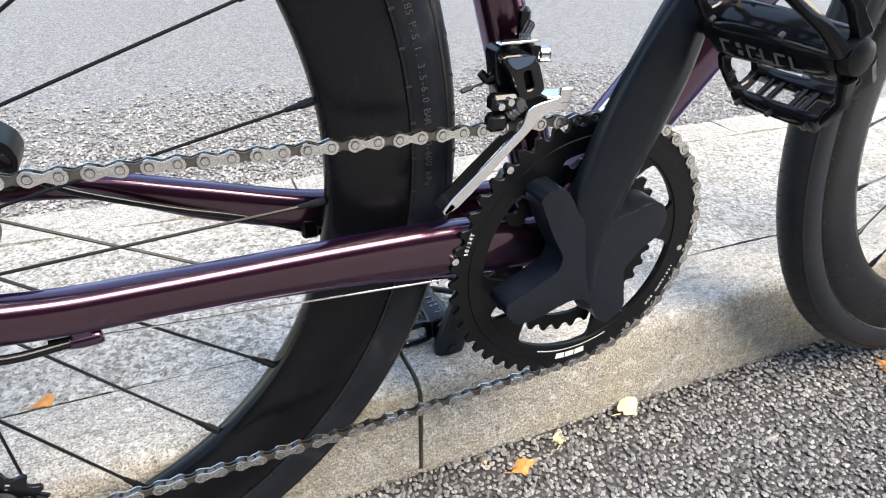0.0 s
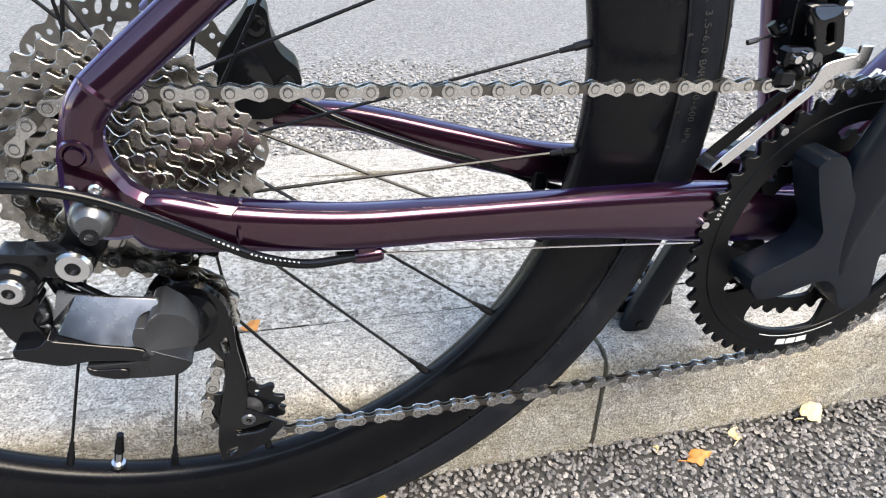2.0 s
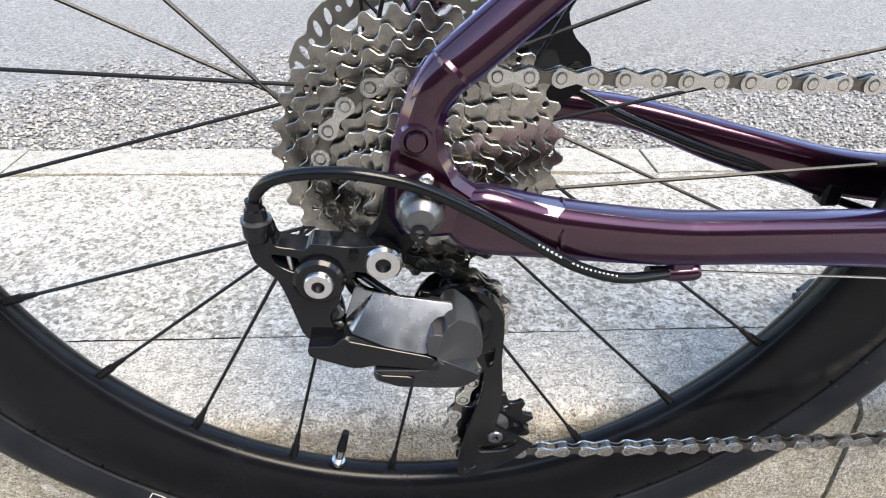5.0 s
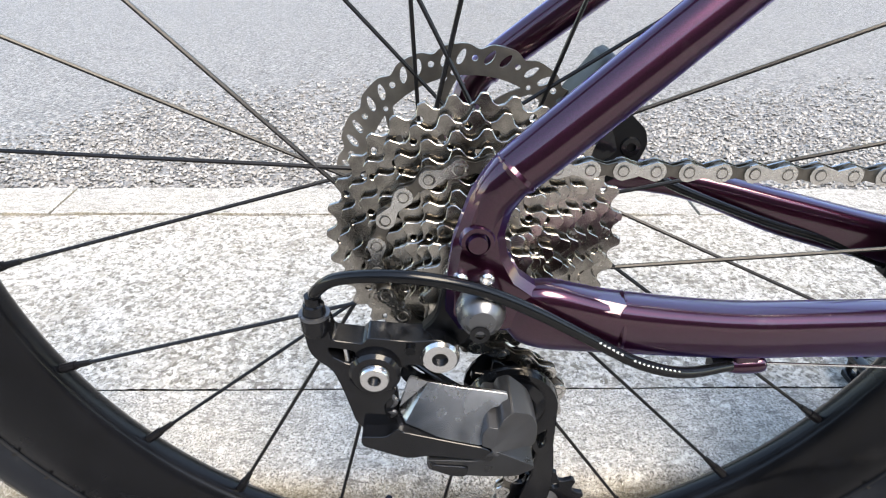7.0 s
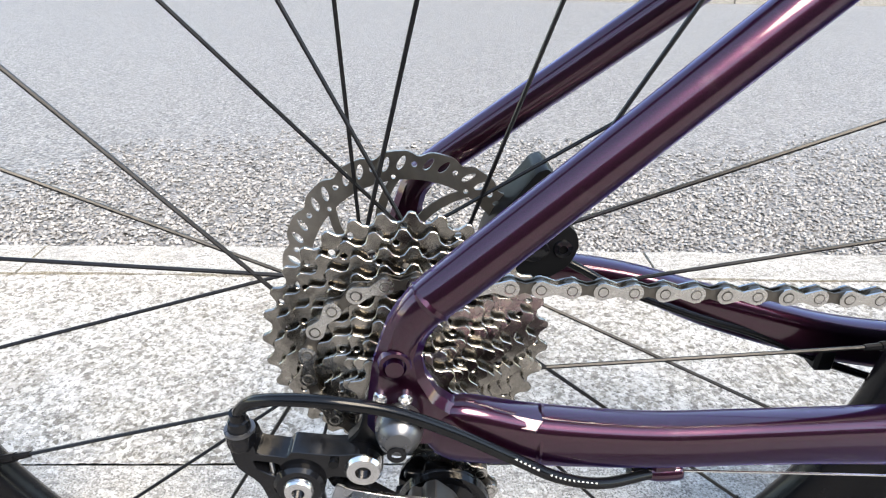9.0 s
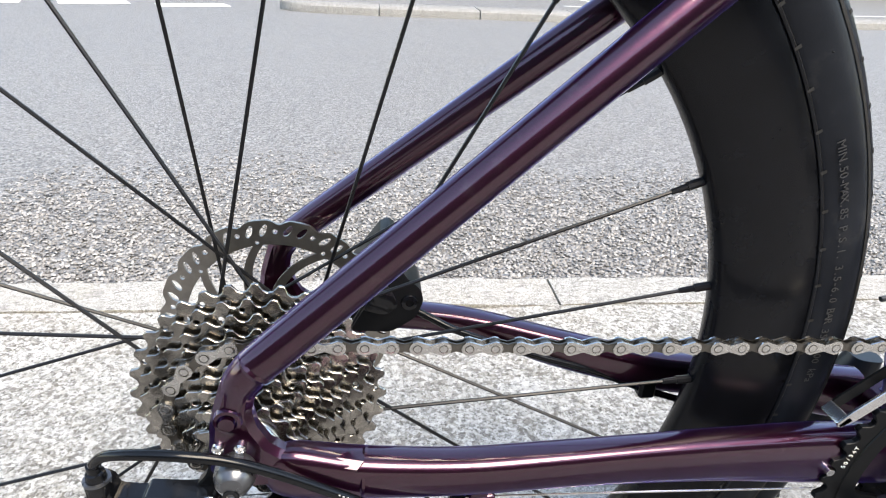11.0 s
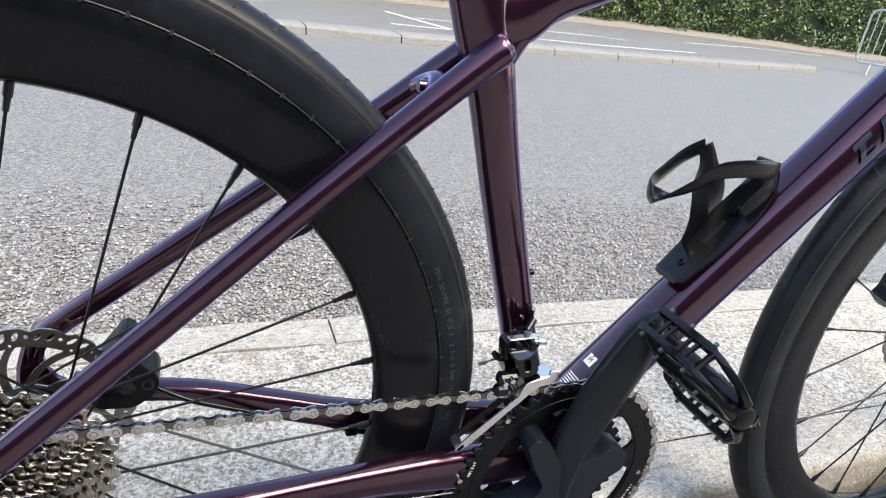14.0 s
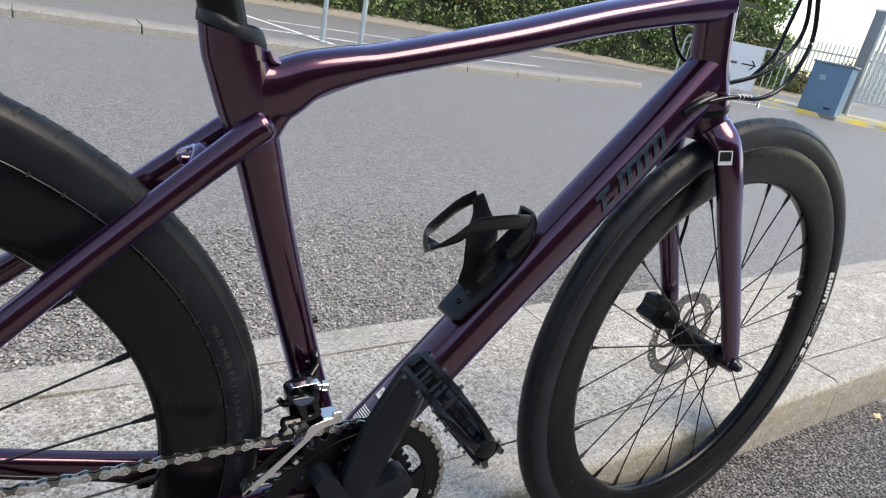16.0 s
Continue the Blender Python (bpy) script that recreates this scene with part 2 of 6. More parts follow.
def sweep(bm, pts, seg=16, cap=True, power=2.0, side=(0, 1, 0)):
    """A tube along points (x, y, z, half width across, half height); side: the direction of the width."""
    rings = []
    P = [Vector(q[:3]) for q in pts]
    for i, q in enumerate(pts):
        t = (P[min(i + 1, len(P) - 1)] - P[max(i - 1, 0)]).normalized()
        s = Vector(side) - t * t.dot(Vector(side))
        s = s.normalized() if s.length > 1e-4 else t.orthogonal().normalized()
        u = t.cross(s).normalized()
        a = q[3]
        b = q[4] if len(q) > 4 else a
        ring = []
        for k in range(seg):
            w = 2 * math.pi * k / seg
            c, d = math.cos(w), math.sin(w)
            c = math.copysign(abs(c) ** (2 / power), c)
            d = math.copysign(abs(d) ** (2 / power), d)
            ring.append(bm.verts.new(P[i] + s * a * c + u * b * d))
        rings.append(ring)
    for r0, r1 in zip(rings, rings[1:]):
        for k in range(seg):
            bm.faces.new((r0[k], r0[(k + 1) % seg], r1[(k + 1) % seg], r1[k]))
    if cap:
        bm.faces.new(rings[0][::-1])
        bm.faces.new(rings[-1])
    return rings


def tube(pts, seg=16, n=6, cap=True, power=2.0, side=(0, 1, 0)):
    bm = bmesh.new()
    sweep(bm, spline(pts, n), seg, cap, power, side)
    return bm


def rod(a, b, r, seg=10, r2=None, bm=None):
    bm = bm or bmesh.new()
    d = (Vector(b) - Vector(a))
    side = d.orthogonal().normalized()
    sweep(bm, [(*a, r), (*b, r if r2 is None else r2)], seg, True, 2.0, side)
    return bm


def lathe(profile, seg=64, closed=False, centre=(0, 0, 0), bm=None, cap=False):
    """Turns (radius, y) points about the y axis."""
    bm = bm or bmesh.new()
    rows = []
    for r, y in profile:
        rows.append([bm.verts.new((centre[0] + r * math.cos(2 * math.pi * k / seg), centre[1] + y, centre[2] + r * math.sin(2 * math.pi * k / seg))) for k in range(seg)])
    pairs = list(zip(rows, rows[1:])) + ([(rows[-1], rows[0])] if closed else [])
    for a, b in pairs:
        for k in range(seg):
            bm.faces.new((a[k], a[(k + 1) % seg], b[(k + 1) % seg], b[k]))
    if cap:
        bm.faces.new(rows[0])
        bm.faces.new(rows[-1][::-1])
    return bm


def plate(loops, y0, y1, bm=None, bevel=0.0):
    """A flat plate in the xz plane between y0 and y1; the first loop is its outline, the others are holes."""
    own = bmesh.new()
    edges = []
    for loop in loops:
        vs = [own.verts.new((x, y0, z)) for x, z in loop]
        edges += [own.edges.new((vs[i], vs[(i + 1) % len(vs)])) for i in range(len(vs))]
    bmesh.ops.triangle_fill(own, use_beauty=True, use_dissolve=False, edges=edges, normal=(0, 1, 0))
    ext = bmesh.ops.extrude_face_region(own, geom=own.faces[:])
    bmesh.ops.translate(own, vec=(0, y1 - y0, 0), verts=[v for v in ext["geom"] if isinstance(v, bmesh.types.BMVert)])
    if bevel:
        rim = [e for e in own.edges if len(e.link_faces) == 2 and e.calc_face_angle(0) > 1.2 and abs(e.verts[0].co.y - e.verts[1].co.y) < 1e-6]
        bmesh.ops.bevel(own, geom=rim, offset=bevel, segments=1, affect="EDGES", clamp_overlap=True)
    if bm is None:
        return own
    me = bpy.data.meshes.new("tmp")
    own.to_mesh(me)
    own.free()
    bm.from_mesh(me)
    bpy.data.meshes.remove(me)
    return bm


def circle(cx, cz, r, n=24, a0=0.0):
    return [(cx + r * math.cos(a0 + 2 * math.pi * k / n), cz + r * math.sin(a0 + 2 * math.pi * k / n)) for k in range(n)]


def box(a, b, bevel=0.0, bm=None, seg=1):
    own = bmesh.new()
    bmesh.ops.create_cube(own, size=1)
    for v in own.verts:
        v.co = Vector([(a[i] + b[i]) / 2 + v.co[i] * (b[i] - a[i]) for i in range(3)])
    if bevel:
        bmesh.ops.bevel(own, geom=own.edges[:], offset=bevel, segments=seg, affect="EDGES", profile=0.6)
    if bm is None:
        return own
    me = bpy.data.meshes.new("tmp")
    own.to_mesh(me)
    own.free()
    bm.from_mesh(me)
    bpy.data.meshes.remove(me)
    return bm


def turn(bm, m):
    bmesh.ops.transform(bm, matrix=m, verts=bm.verts[:])
    return bm


# ---- ground: road, kerb island ----
KTOP = 0.0934
ROAD_Z = -0.019


def road_sheet():
    ys = [-400, -60, -12, -3, -0.8, -0.3, -0.1, -0.03, 0.0, 0.02, 0.1, 0.4, 0.53, 0.8, 2, 4, 5.6, 6.5, 12, 40, 120, 900]
    xs = [-900, -200, -40, -10, -4, -2, -1, -0.5, 0, 0.5, 1, 1.5, 2, 3, 6, 12, 40, 200, 900]
    bm = bmesh.new()
    grid = [[bm.verts.new((x, y, ROAD_Z)) for x in xs] for y in ys]
    for a, b in zip(grid, grid[1:]):
        for k in range(len(xs) - 1):
            bm.faces.new((a[k], a[k + 1], b[k + 1], b[k]))
    ob = part("road", bm, ASPHALT, None, smooth=False)
    return tagged(ob, "worn grey asphalt road surface with coarse chippings", "road", kind="structure")


road_sheet()


def chippings(near):
    """Loose-looking stone faces of the asphalt beside the island, joined into one mesh."""
    rng = np.random.default_rng(5)
    base = np.array([(1, 0, 0), (-1, 0, 0), (0, 1, 0), (0, -1, 0), (0, 0, 1), (0.7, 0.7, 0.45), (-0.7, 0.7, 0.45), (0.7, -0.7, 0.45), (-0.7, -0.7, 0.45)], float)
    faces = [(4, 0, 5), (4, 5, 2), (4, 2, 6), (4, 6, 1), (4, 1, 8), (4, 8, 3), (4, 3, 7), (4, 7, 0), (0, 2, 5), (2, 1, 6), (1, 3, 8), (3, 0, 7)]
    V, F = [], []

    def stone(x, y, z, step, low, high):
        r = step * rng.uniform(low, high)
        sc = np.array([r, r * rng.uniform(0.6, 1.0), r * rng.uniform(0.5, 0.95)])
        w, q = rng.uniform(0, 6.28), rng.uniform(-0.5, 0.5)
        c, s = math.cos(w), math.sin(w)
        p = base * sc * rng.uniform(0.70, 1.25, (9, 1))
        p = np.stack([p[:, 0] * c - p[:, 1] * s, p[:, 0] * s + p[:, 1] * c, p[:, 2] + p[:, 0] * q], 1) + (x, y, z)
        n = len(V)
        V.extend(map(tuple, p))
        F.extend(tuple(n + k for k in f) for f in faces)

    def bed(x0, x1, y0, y1, z):
        n = len(V)
        V.extend(((x0, y0, z), (x1, y0, z), (x1, y1, z), (x0, y1, z)))
        return (n, n + 1, n + 2, n + 3)

    binder = []
    if near:
        step = 0.0056
        for j in range(63):
            for i in range(413):
                x, y = -0.35 + i * step + (j % 2) * step / 2, 0.024 - j * step
                if y < -0.2 and x < 0.15:
                    continue
                px, py = x + rng.uniform(-0.35, 0.35) * step, y + rng.uniform(-0.35, 0.35) * step
                stone(px, py, ROAD_Z + 0.0042 + max(0.0, py) * 0.12 + rng.uniform(-0.0024, 0.0014), step, 0.42, 0.68)
        for x0, x1, y0, y1 in ((-0.36, 0.152, -0.204, 0.030), (0.152, 1.97, -0.334, 0.030)):
            binder.append(bed(x0, x1, y0, y1, ROAD_Z + 0.003))
    else:
        # coarse beside the kerb, worn smooth farther out
        step = 0.0076
        for j in range(130):
            for i in range(420):
                x, y = -1.05 + i * step + (j % 2) * step / 2, 0.5235 + j * step
                if rng.uniform() < np.interp(y, [0.60, 1.45], [0.02, 1.0]) + np.interp(x, [-1.05, -0.75, 1.75, 2.15], [1.0, 0.0, 0.0, 1.0]) + 0.25 * noise.noise((x * 2.2, y * 2.2, 8)):
                    continue
                px, py = x + rng.uniform(-0.35, 0.35) * step, y + rng.uniform(-0.35, 0.35) * step
                stone(px, py, ROAD_Z + 0.0024 + rng.uniform(-0.0020, 0.0008), step, 0.42, 0.68)
                # bitumen quads, which also stand in for the dark shade between stones
                if rng.uniform() < 0.3:
                    binder.append(bed(px - step * 0.5, px + step * 0.5, py - step * 0.45, py + step * 0.45, ROAD_Z + rng.uniform(0.0020, 0.0026)))
    m = len(F)
    F.extend(binder)
    me = bpy.data.meshes.new("asphalt_chippings")
    me.from_pydata(V, [], F)
    me.materials.append(CHIP if near else LIT_CHIP)
    me.materials.append(BINDER)
    for f in me.polygons[m:]:
        f.material_index = 1
    ob = new("asphalt_chippings", me)
    return tagged(ob, "dark angular stone chippings of coarse asphalt beside the kerb" if near else "stone chippings of the asphalt behind the island, coloured paler as if lit", "asphalt", kind="stuff")


BINDER = plain("bitumen_binder", (0.042, 0.041, 0.040), 0.75, 0.0, 0.4, 300)
chippings(True)
chippings(False)


def kerb_profile(y_face, y_back, r, flip):
    """Outline of a kerb stone in (y, z); flip turns the rounded face to the far side."""
    pts = [(y_face + 0.012, -0.12), (y_face, 0.0), (y_face + 0.004, KTOP - r)]
    for k in range(1, 6):
        a = math.pi / 2 * k / 5
        pts.append((y_face + 0.004 + r - r * math.cos(a), KTOP - r + r * math.sin(a)))
    pts += [(y_back, KTOP), (y_back, -0.12)]
    return [(y_face + y_back - y, z) for y, z in pts] if flip else pts


def kerb_stone(x0, x1, y0, y1, r, flip=False):
    rng = random.Random(int(x0 * 100) + 7)
    bm = bmesh.new()
    prof = kerb_profile(y0, y1, r, flip)
    n = max(2, int((x1 - x0) / 0.03))
    rows = []
    for i in range(n + 1):
        x = x0 + (x1 - x0) * i / n
        row = []
        for y, z in prof:
            d = noise.noise((x * 9, y * 9, z * 9)) * 0.0025 + noise.noise((x * 40, y * 40, z * 40)) * 0.0012
            if i in (0, n):
                d -= rng.uniform(0, 0.003)
            row.append(bm.verts.new((x, y + (d if z > 0 else 0) * (1 if flip else -1) * 0.6, z + (d * 0.8 if z > 0.05 else 0))))
        rows.append(row)
    for a, b in zip(rows, rows[1:]):
        for k in range(len(prof)):
            bm.faces.new((a[k], a[(k + 1) % len(prof)], b[(k + 1) % len(prof)], b[k]))
    bm.faces.new(rows[0])
    bm.faces.new(rows[-1][::-1])
    ob = part("kerb_stone", bm, KERB, None, angle=50)
    return tagged(ob, "weathered pale concrete kerb stone with a rounded edge", "kerb", "kerb stones of the island", "structure")


NEAR_JOINTS = [-2.4, -1.04, 0.322, 1.68, 3.04, 4.4, 5.76]
for a, b in zip(NEAR_JOINTS, NEAR_JOINTS[1:]):
    kerb_stone(a + 0.0022, b - 0.0022, 0.0225, 0.1165, 0.015)
FAR_JOINTS = [-2.4, -2.12, -1.31, -0.5, 0.31, 1.12, 1.93, 2.74, 3.55, 4.36, 5.17, 5.76]
for a, b in zip(FAR_JOINTS, FAR_JOINTS[1:]):
    kerb_stone(a + 0.0015, b - 0.0015, 0.432, 0.519, 0.012, True)


def island_infill():
    """The rough aggregate surface between the kerb stones."""
    xs = np.concatenate([np.linspace(-2.4, -0.9, 60), np.linspace(-0.89, 2.2, 640), np.linspace(2.21, 5.76, 120)])
    ys = np.linspace(0.1205, 0.4302, 64)
    V = []
    for y in ys:
        for x in xs:
            h = noise.noise((x * 45, y * 45, 0)) * 0.0008 + noise.noise((x * 190, y * 190, 3)) * 0.0010 + noise.noise((x * 7, y * 7, 5)) * 0.002
            V.append((x, y, KTOP - 0.002 + h))
    w = len(xs)
    F = [(j * w + i, j * w + i + 1, (j + 1) * w + i + 1, (j + 1) * w + i) for j in range(len(ys) - 1) for i in range(w - 1)]
    me = bpy.data.meshes.new("island_paving")
    me.from_pydata(V, [], F)
    me.materials.append(AGG)
    me.shade_smooth()
    ob = new("island_paving", me)
    return tagged(ob, "pale rough exposed-aggregate concrete surface of the island", "paving", kind="structure")


island_infill()


# ---- plain unseen wall, added to close the near side and darken reflections ----
def unseen_wall():
    m = Mat("unseen_wall_grey")
    f = m.noise(14, 5)
    m.set(Base_Color=m.ramp(f, (0.3, (0.055, 0.057, 0.062)), (0.7, (0.095, 0.098, 0.104))), Roughness=0.85)
    m.bump(m.noise(60, 3), 0.4, 0.004)
    wall = new("unseen_wall_south", finish("unseen_wall_south", box((-16, -7.3, ROAD_Z - 0.02), (14, -7.0, 4.6), 0.01), m.m, False))
    tagged(wall, "plain grey unseen wall added behind the road for dark reflections", "wall", kind="structure")


unseen_wall()


# ---- the bicycle ----
# local axes: x forwards, y to the bicycle's left, z up; origin at the rear axle
bike = new("bicycle")
bike.matrix_world = pose(0, 0, 0.319)
tagged(bike, "plum metallic road bicycle with deep black rims propped beside a kerb", "bicycle")

AXLE = (-0.0065, -0.0085)       # rear axle, chain side
BB = (0.413, -0.0695)
WHEEL_R = (-0.0014, -0.0027, 0.0041)
WHEEL_F = (0.9710, -0.0140, 0.0075)
CHAIN_Y, RING_Y, COG_Y = -0.037, -0.047, -0.037


def ring_loop(cx, cz, fn, n):
    return [(cx + fn(a) * math.cos(a), cz + fn(a) * math.sin(a)) for a in (2 * math.pi * k / n for k in range(n))]


def toothed(cx, cz, teeth, root, tip, a0=0.0):
    pts = []
    for k in range(teeth):
        for f, r in ((-0.5, root), (-0.32, root + (tip - root) * 0.18), (-0.13, tip - 0.0004), (0.0, tip), (0.13, tip - 0.0004), (0.32, root + (tip - root) * 0.18)):
            a = a0 + 2 * math.pi * (k + f) / teeth
            pts.append((cx + r * math.cos(a), cz + r * math.sin(a)))
    return pts


# -- frame --
def frame_parts():
    fr = part("frame", rod((BB[0], -0.034, BB[1]), (BB[0], 0.034, BB[1]), 0.021, 32), PAINT, bike, "plum metallic painted alloy frame with purple sheen")
    st = [(BB[0], 0, BB[1], 0.017, 0.018), (0.389, 0, 0.0, 0.016, 0.016), (0.365, 0, 0.0735, 0.0155, 0.0155), (0.3285, 0, 0.1925, 0.0155, 0.016), (0.309, 0, 0.2625, 0.0165, 0.0175), (0.297, 0, 0.30, 0.0175, 0.0205), (0.2875, 0, 0.338, 0.0175, 0.0235), (0.2845, 0, 0.3485, 0.0175, 0.0238)]
    bm = tube(st, 32)
    top = max(v.co.z for v in bm.verts)
    for v in bm.verts:
        if v.co.z > 0.334:
            v.co.z += (0.2835 - v.co.x) * 0.50 * min(1.0, (v.co.z - 0.334) / 0.008) + 0.001
    part("seat_tube", bm, PAINT, fr)
    tt = [(0.292, 0, 0.3085, 0.0155, 0.0250), (0.3165, 0, 0.3125, 0.0165, 0.0225), (0.341, 0, 0.3270, 0.0180, 0.0170), (0.372, 0, 0.3375, 0.0195, 0.0140), (0.405, 0, 0.3465, 0.020, 0.0120), (0.515, 0, 0.3765, 0.0205, 0.0130), (0.62, 0, 0.408, 0.021, 0.0145), (0.72, 0, 0.434, 0.022, 0.017), (0.785, 0, 0.449, 0.022, 0.020)]
    part("top_tube", tube(tt, 24, power=2.5), PAINT, fr)
    dt = [(BB[0], 0, -0.064, 0.027, 0.023), (0.48, 0, 0.0125, 0.025, 0.0245), (0.60, 0, 0.1475, 0.0235, 0.026), (0.73, 0, 0.294, 0.0235, 0.027), (0.803, 0, 0.376, 0.022, 0.029)]
    part("down_tube", tube(dt, 24, power=2.7), PAINT, fr)
    ht = [(0.8165, 0, 0.341, 0.026), (0.812, 0, 0.354, 0.0255), (0.800, 0, 0.385, 0.0215), (0.785, 0, 0.43, 0.021), (0.772, 0, 0.47, 0.0225), (0.769, 0, 0.48, 0.0225)]
    part("head_tube", tube(ht, 28), PAINT, fr)
    # gussets where the tubes meet
    part("gusset", tube([(0.307, 0, 0.268, 0.0125, 0.010), (0.3135, 0, 0.287, 0.0135, 0.011), (0.323, 0, 0.303, 0.014, 0.011), (0.342, 0, 0.318, 0.015, 0.010), (0.375, 0, 0.3325, 0.015, 0.009)], 16), PAINT, fr)
    part("gusset", tube([(0.775, 0, 0.335, 0.012, 0.016), (0.79, 0, 0.36, 0.013, 0.016), (0.793, 0, 0.40, 0.014, 0.014), (0.775, 0, 0.437, 0.014, 0.012)], 16), PAINT, fr)
    for s in (-1, 1):
        ss = [(0.3105, 0.0185 * s, 0.2950, 0.0040, 0.0045), (0.3085, 0.0180 * s, 0.2935, 0.0085, 0.0090), (0.303, 0.0175 * s, 0.2895, 0.0105, 0.0110), (0.285, 0.0195 * s, 0.2755, 0.0100, 0.0106), (0.2248, 0.0270 * s, 0.2262, 0.0092, 0.0098), (0.1488, 0.0405 * s, 0.1640, 0.0088, 0.0095), (0.0760, 0.055 * s, 0.1045, 0.0086, 0.0092), (0.0140, 0.0672 * s, 0.0540, 0.0086, 0.0092), (-0.0005, 0.0695 * s, 0.0415, 0.0078, 0.0084), (-0.0065, 0.0697 * s, 0.0300, 0.0062, 0.0076), (-0.0085, 0.0697 * s, 0.0180, 0.0058, 0.0072)]
        part("seat_stay", tube(ss, 20), PAINT, fr)
        cs = [(0.0020, 0.0695 * s, -0.0085, 0.0030, 0.0060), (0.0080, 0.0695 * s, -0.0105, 0.0065, 0.0115), (0.018, 0.0695 * s, -0.0135, 0.0082, 0.0140), (0.046, 0.066 * s, -0.0200, 0.0095, 0.0120), (0.0955, 0.060 * s, -0.0285, 0.0095, 0.0112), (0.1425, 0.0545 * s, -0.0325, 0.0095, 0.0115), (0.195, 0.048 * s, -0.0375, 0.0095, 0.0130), (0.252, 0.042 * s, -0.0430, 0.0100, 0.0155), (0.313, 0.036 * s, -0.0505, 0.0110, 0.0190), (0.385, 0.029 * s, -0.0610, 0.0120, 0.0200)]
        if s > 0:
            cs = [(0.018, 0.0695, -0.0080, 0.0085, 0.0140), (0.060, 0.0650, -0.0110, 0.0090, 0.0090), (0.115, 0.0580, -0.0150, 0.0090, 0.0085), (0.175, 0.0510, -0.0320, 0.0090, 0.0125), (0.240, 0.0440, -0.0465, 0.0095, 0.0135), (0.300, 0.0380, -0.0520, 0.0100, 0.0150), (0.385, 0.0290, -0.0610, 0.0120, 0.0190)]
        part("chain_stay", tube(cs, 24, power=3.2), PAINT, fr)
        drop = [(-0.0080, 0.0450), (-0.0122, 0.0375), (-0.0150, 0.0290), (-0.0180, 0.0190), (-0.0197, 0.0065), (-0.0205, -0.0100), (-0.0150, -0.0190), (-0.0030, -0.0200), (0.0100, -0.0190), (0.0165, -0.0235), (0.0315, -0.0270), (0.0480, -0.0300), (0.0480, -0.0080), (0.0300, -0.0035), (0.0150, -0.0010), (0.0065, 0.0055), (0.0015, 0.0150), (0.0002, 0.0233), (0.0019, 0.0305), (0.0070, 0.0385)]
        y0 = 0.0695 * s
        bead = part("weld_bead", lathe([(0.0086, -0.0016), (0.0092, 0), (0.0086, 0.0016)], 20), PAINT, fr)
        bead.matrix_basis = Matrix.Translation((0.0030, 0.0690 * s, 0.0448)) @ Vector((0.70, -0.10 * s, 0.71)).to_track_quat("Y", "Z").to_matrix().to_4x4()
        dr = part("dropout", plate([drop], y0 - 0.0055, y0 + 0.0055, bevel=0.003), PAINT, fr, "forged dropout in plum paint")
        if s < 0:
            part("axle_bolt", lathe([(0.0, -0.0785), (0.0034, -0.0785), (0.0030, -0.0745), (0.0044, -0.0770), (0.0058, -0.0768), (0.0064, -0.074)], 24, centre=(-0.0095, 0, 0.0215)), PAINT, fr, "round threaded boss with a hex socket")
    part("brake_bridge", tube([(0.2555, -0.026, 0.252, 0.007), (0.268, 0, 0.264, 0.008), (0.2555, 0.026, 0.252, 0.007)], 14, side=(1, 0, 0)), PAINT, fr)
    part("bridge_boss", rod((0.262, -0.006, 0.262), (0.253, -0.006, 0.262), 0.0042, 16), PAINT, fr)
    # weld beads and the small stops
    part("cable_stop", tube([(0.098, -0.0625, -0.0455, 0.0030), (0.104, -0.0625, -0.0450, 0.0042), (0.112, -0.0622, -0.0446, 0.0042), (0.114, -0.062, -0.0444, 0.0030)], 14), PAINT, fr)
    part("cable_stop", box((0.100, -0.0655, -0.044), (0.111, -0.0585, -0.036), 0.0015), PAINT, fr)
    part("weld_bead", lathe([(0.0124, -0.0012), (0.0131, 0), (0.0124, 0.0012)], 24), PAINT, fr).matrix_basis = pose(0.0485, -0.0658, -0.0203, 0, 10, 83) @ Matrix.Diagonal((0.82, 1, 1, 1))
    part("rivet", rod((0.3640, 0.0, 0.1145), (0.3725, 0.0, 0.1160), 0.0026, 12), BLACK, fr)
    # the tube's oblique top with its rubber boot and the pale clamp ledge
    bm = tube([(0.2842, 0, 0.3490, 0.0181, 0.0244), (0.2835, 0, 0.3515, 0.0183, 0.0246), (0.2815, 0, 0.3560, 0.0170, 0.0228), (0.2812, 0, 0.3572, 0.0140, 0.0180)], 36, 2)
    for v in bm.verts:
        v.co.z += (0.2835 - v.co.x) * 0.52
    part("seat_clamp", bm, RUBBER, fr, "thin black rubber boot slanting round the seat post")
    part("clamp_ledge", tube([(0.3075, 0, 0.3420, 0.0110, 0.0030), (0.311, 0, 0.3360, 0.0105, 0.0034), (0.3165, 0, 0.3335, 0.0090, 0.0026)], 14), plain("pale_plum_edge", (0.32, 0.22, 0.24), 0.3, 0.7), fr, "pale clamp ledge")
    return fr


FRAME = frame_parts()
part("seat_post", tube([(0.281, 0, 0.345, 0.0138, 0.0150), (0.252, 0, 0.46, 0.0138, 0.0150)], 24, 2), BLACK, bike, "black seat post")


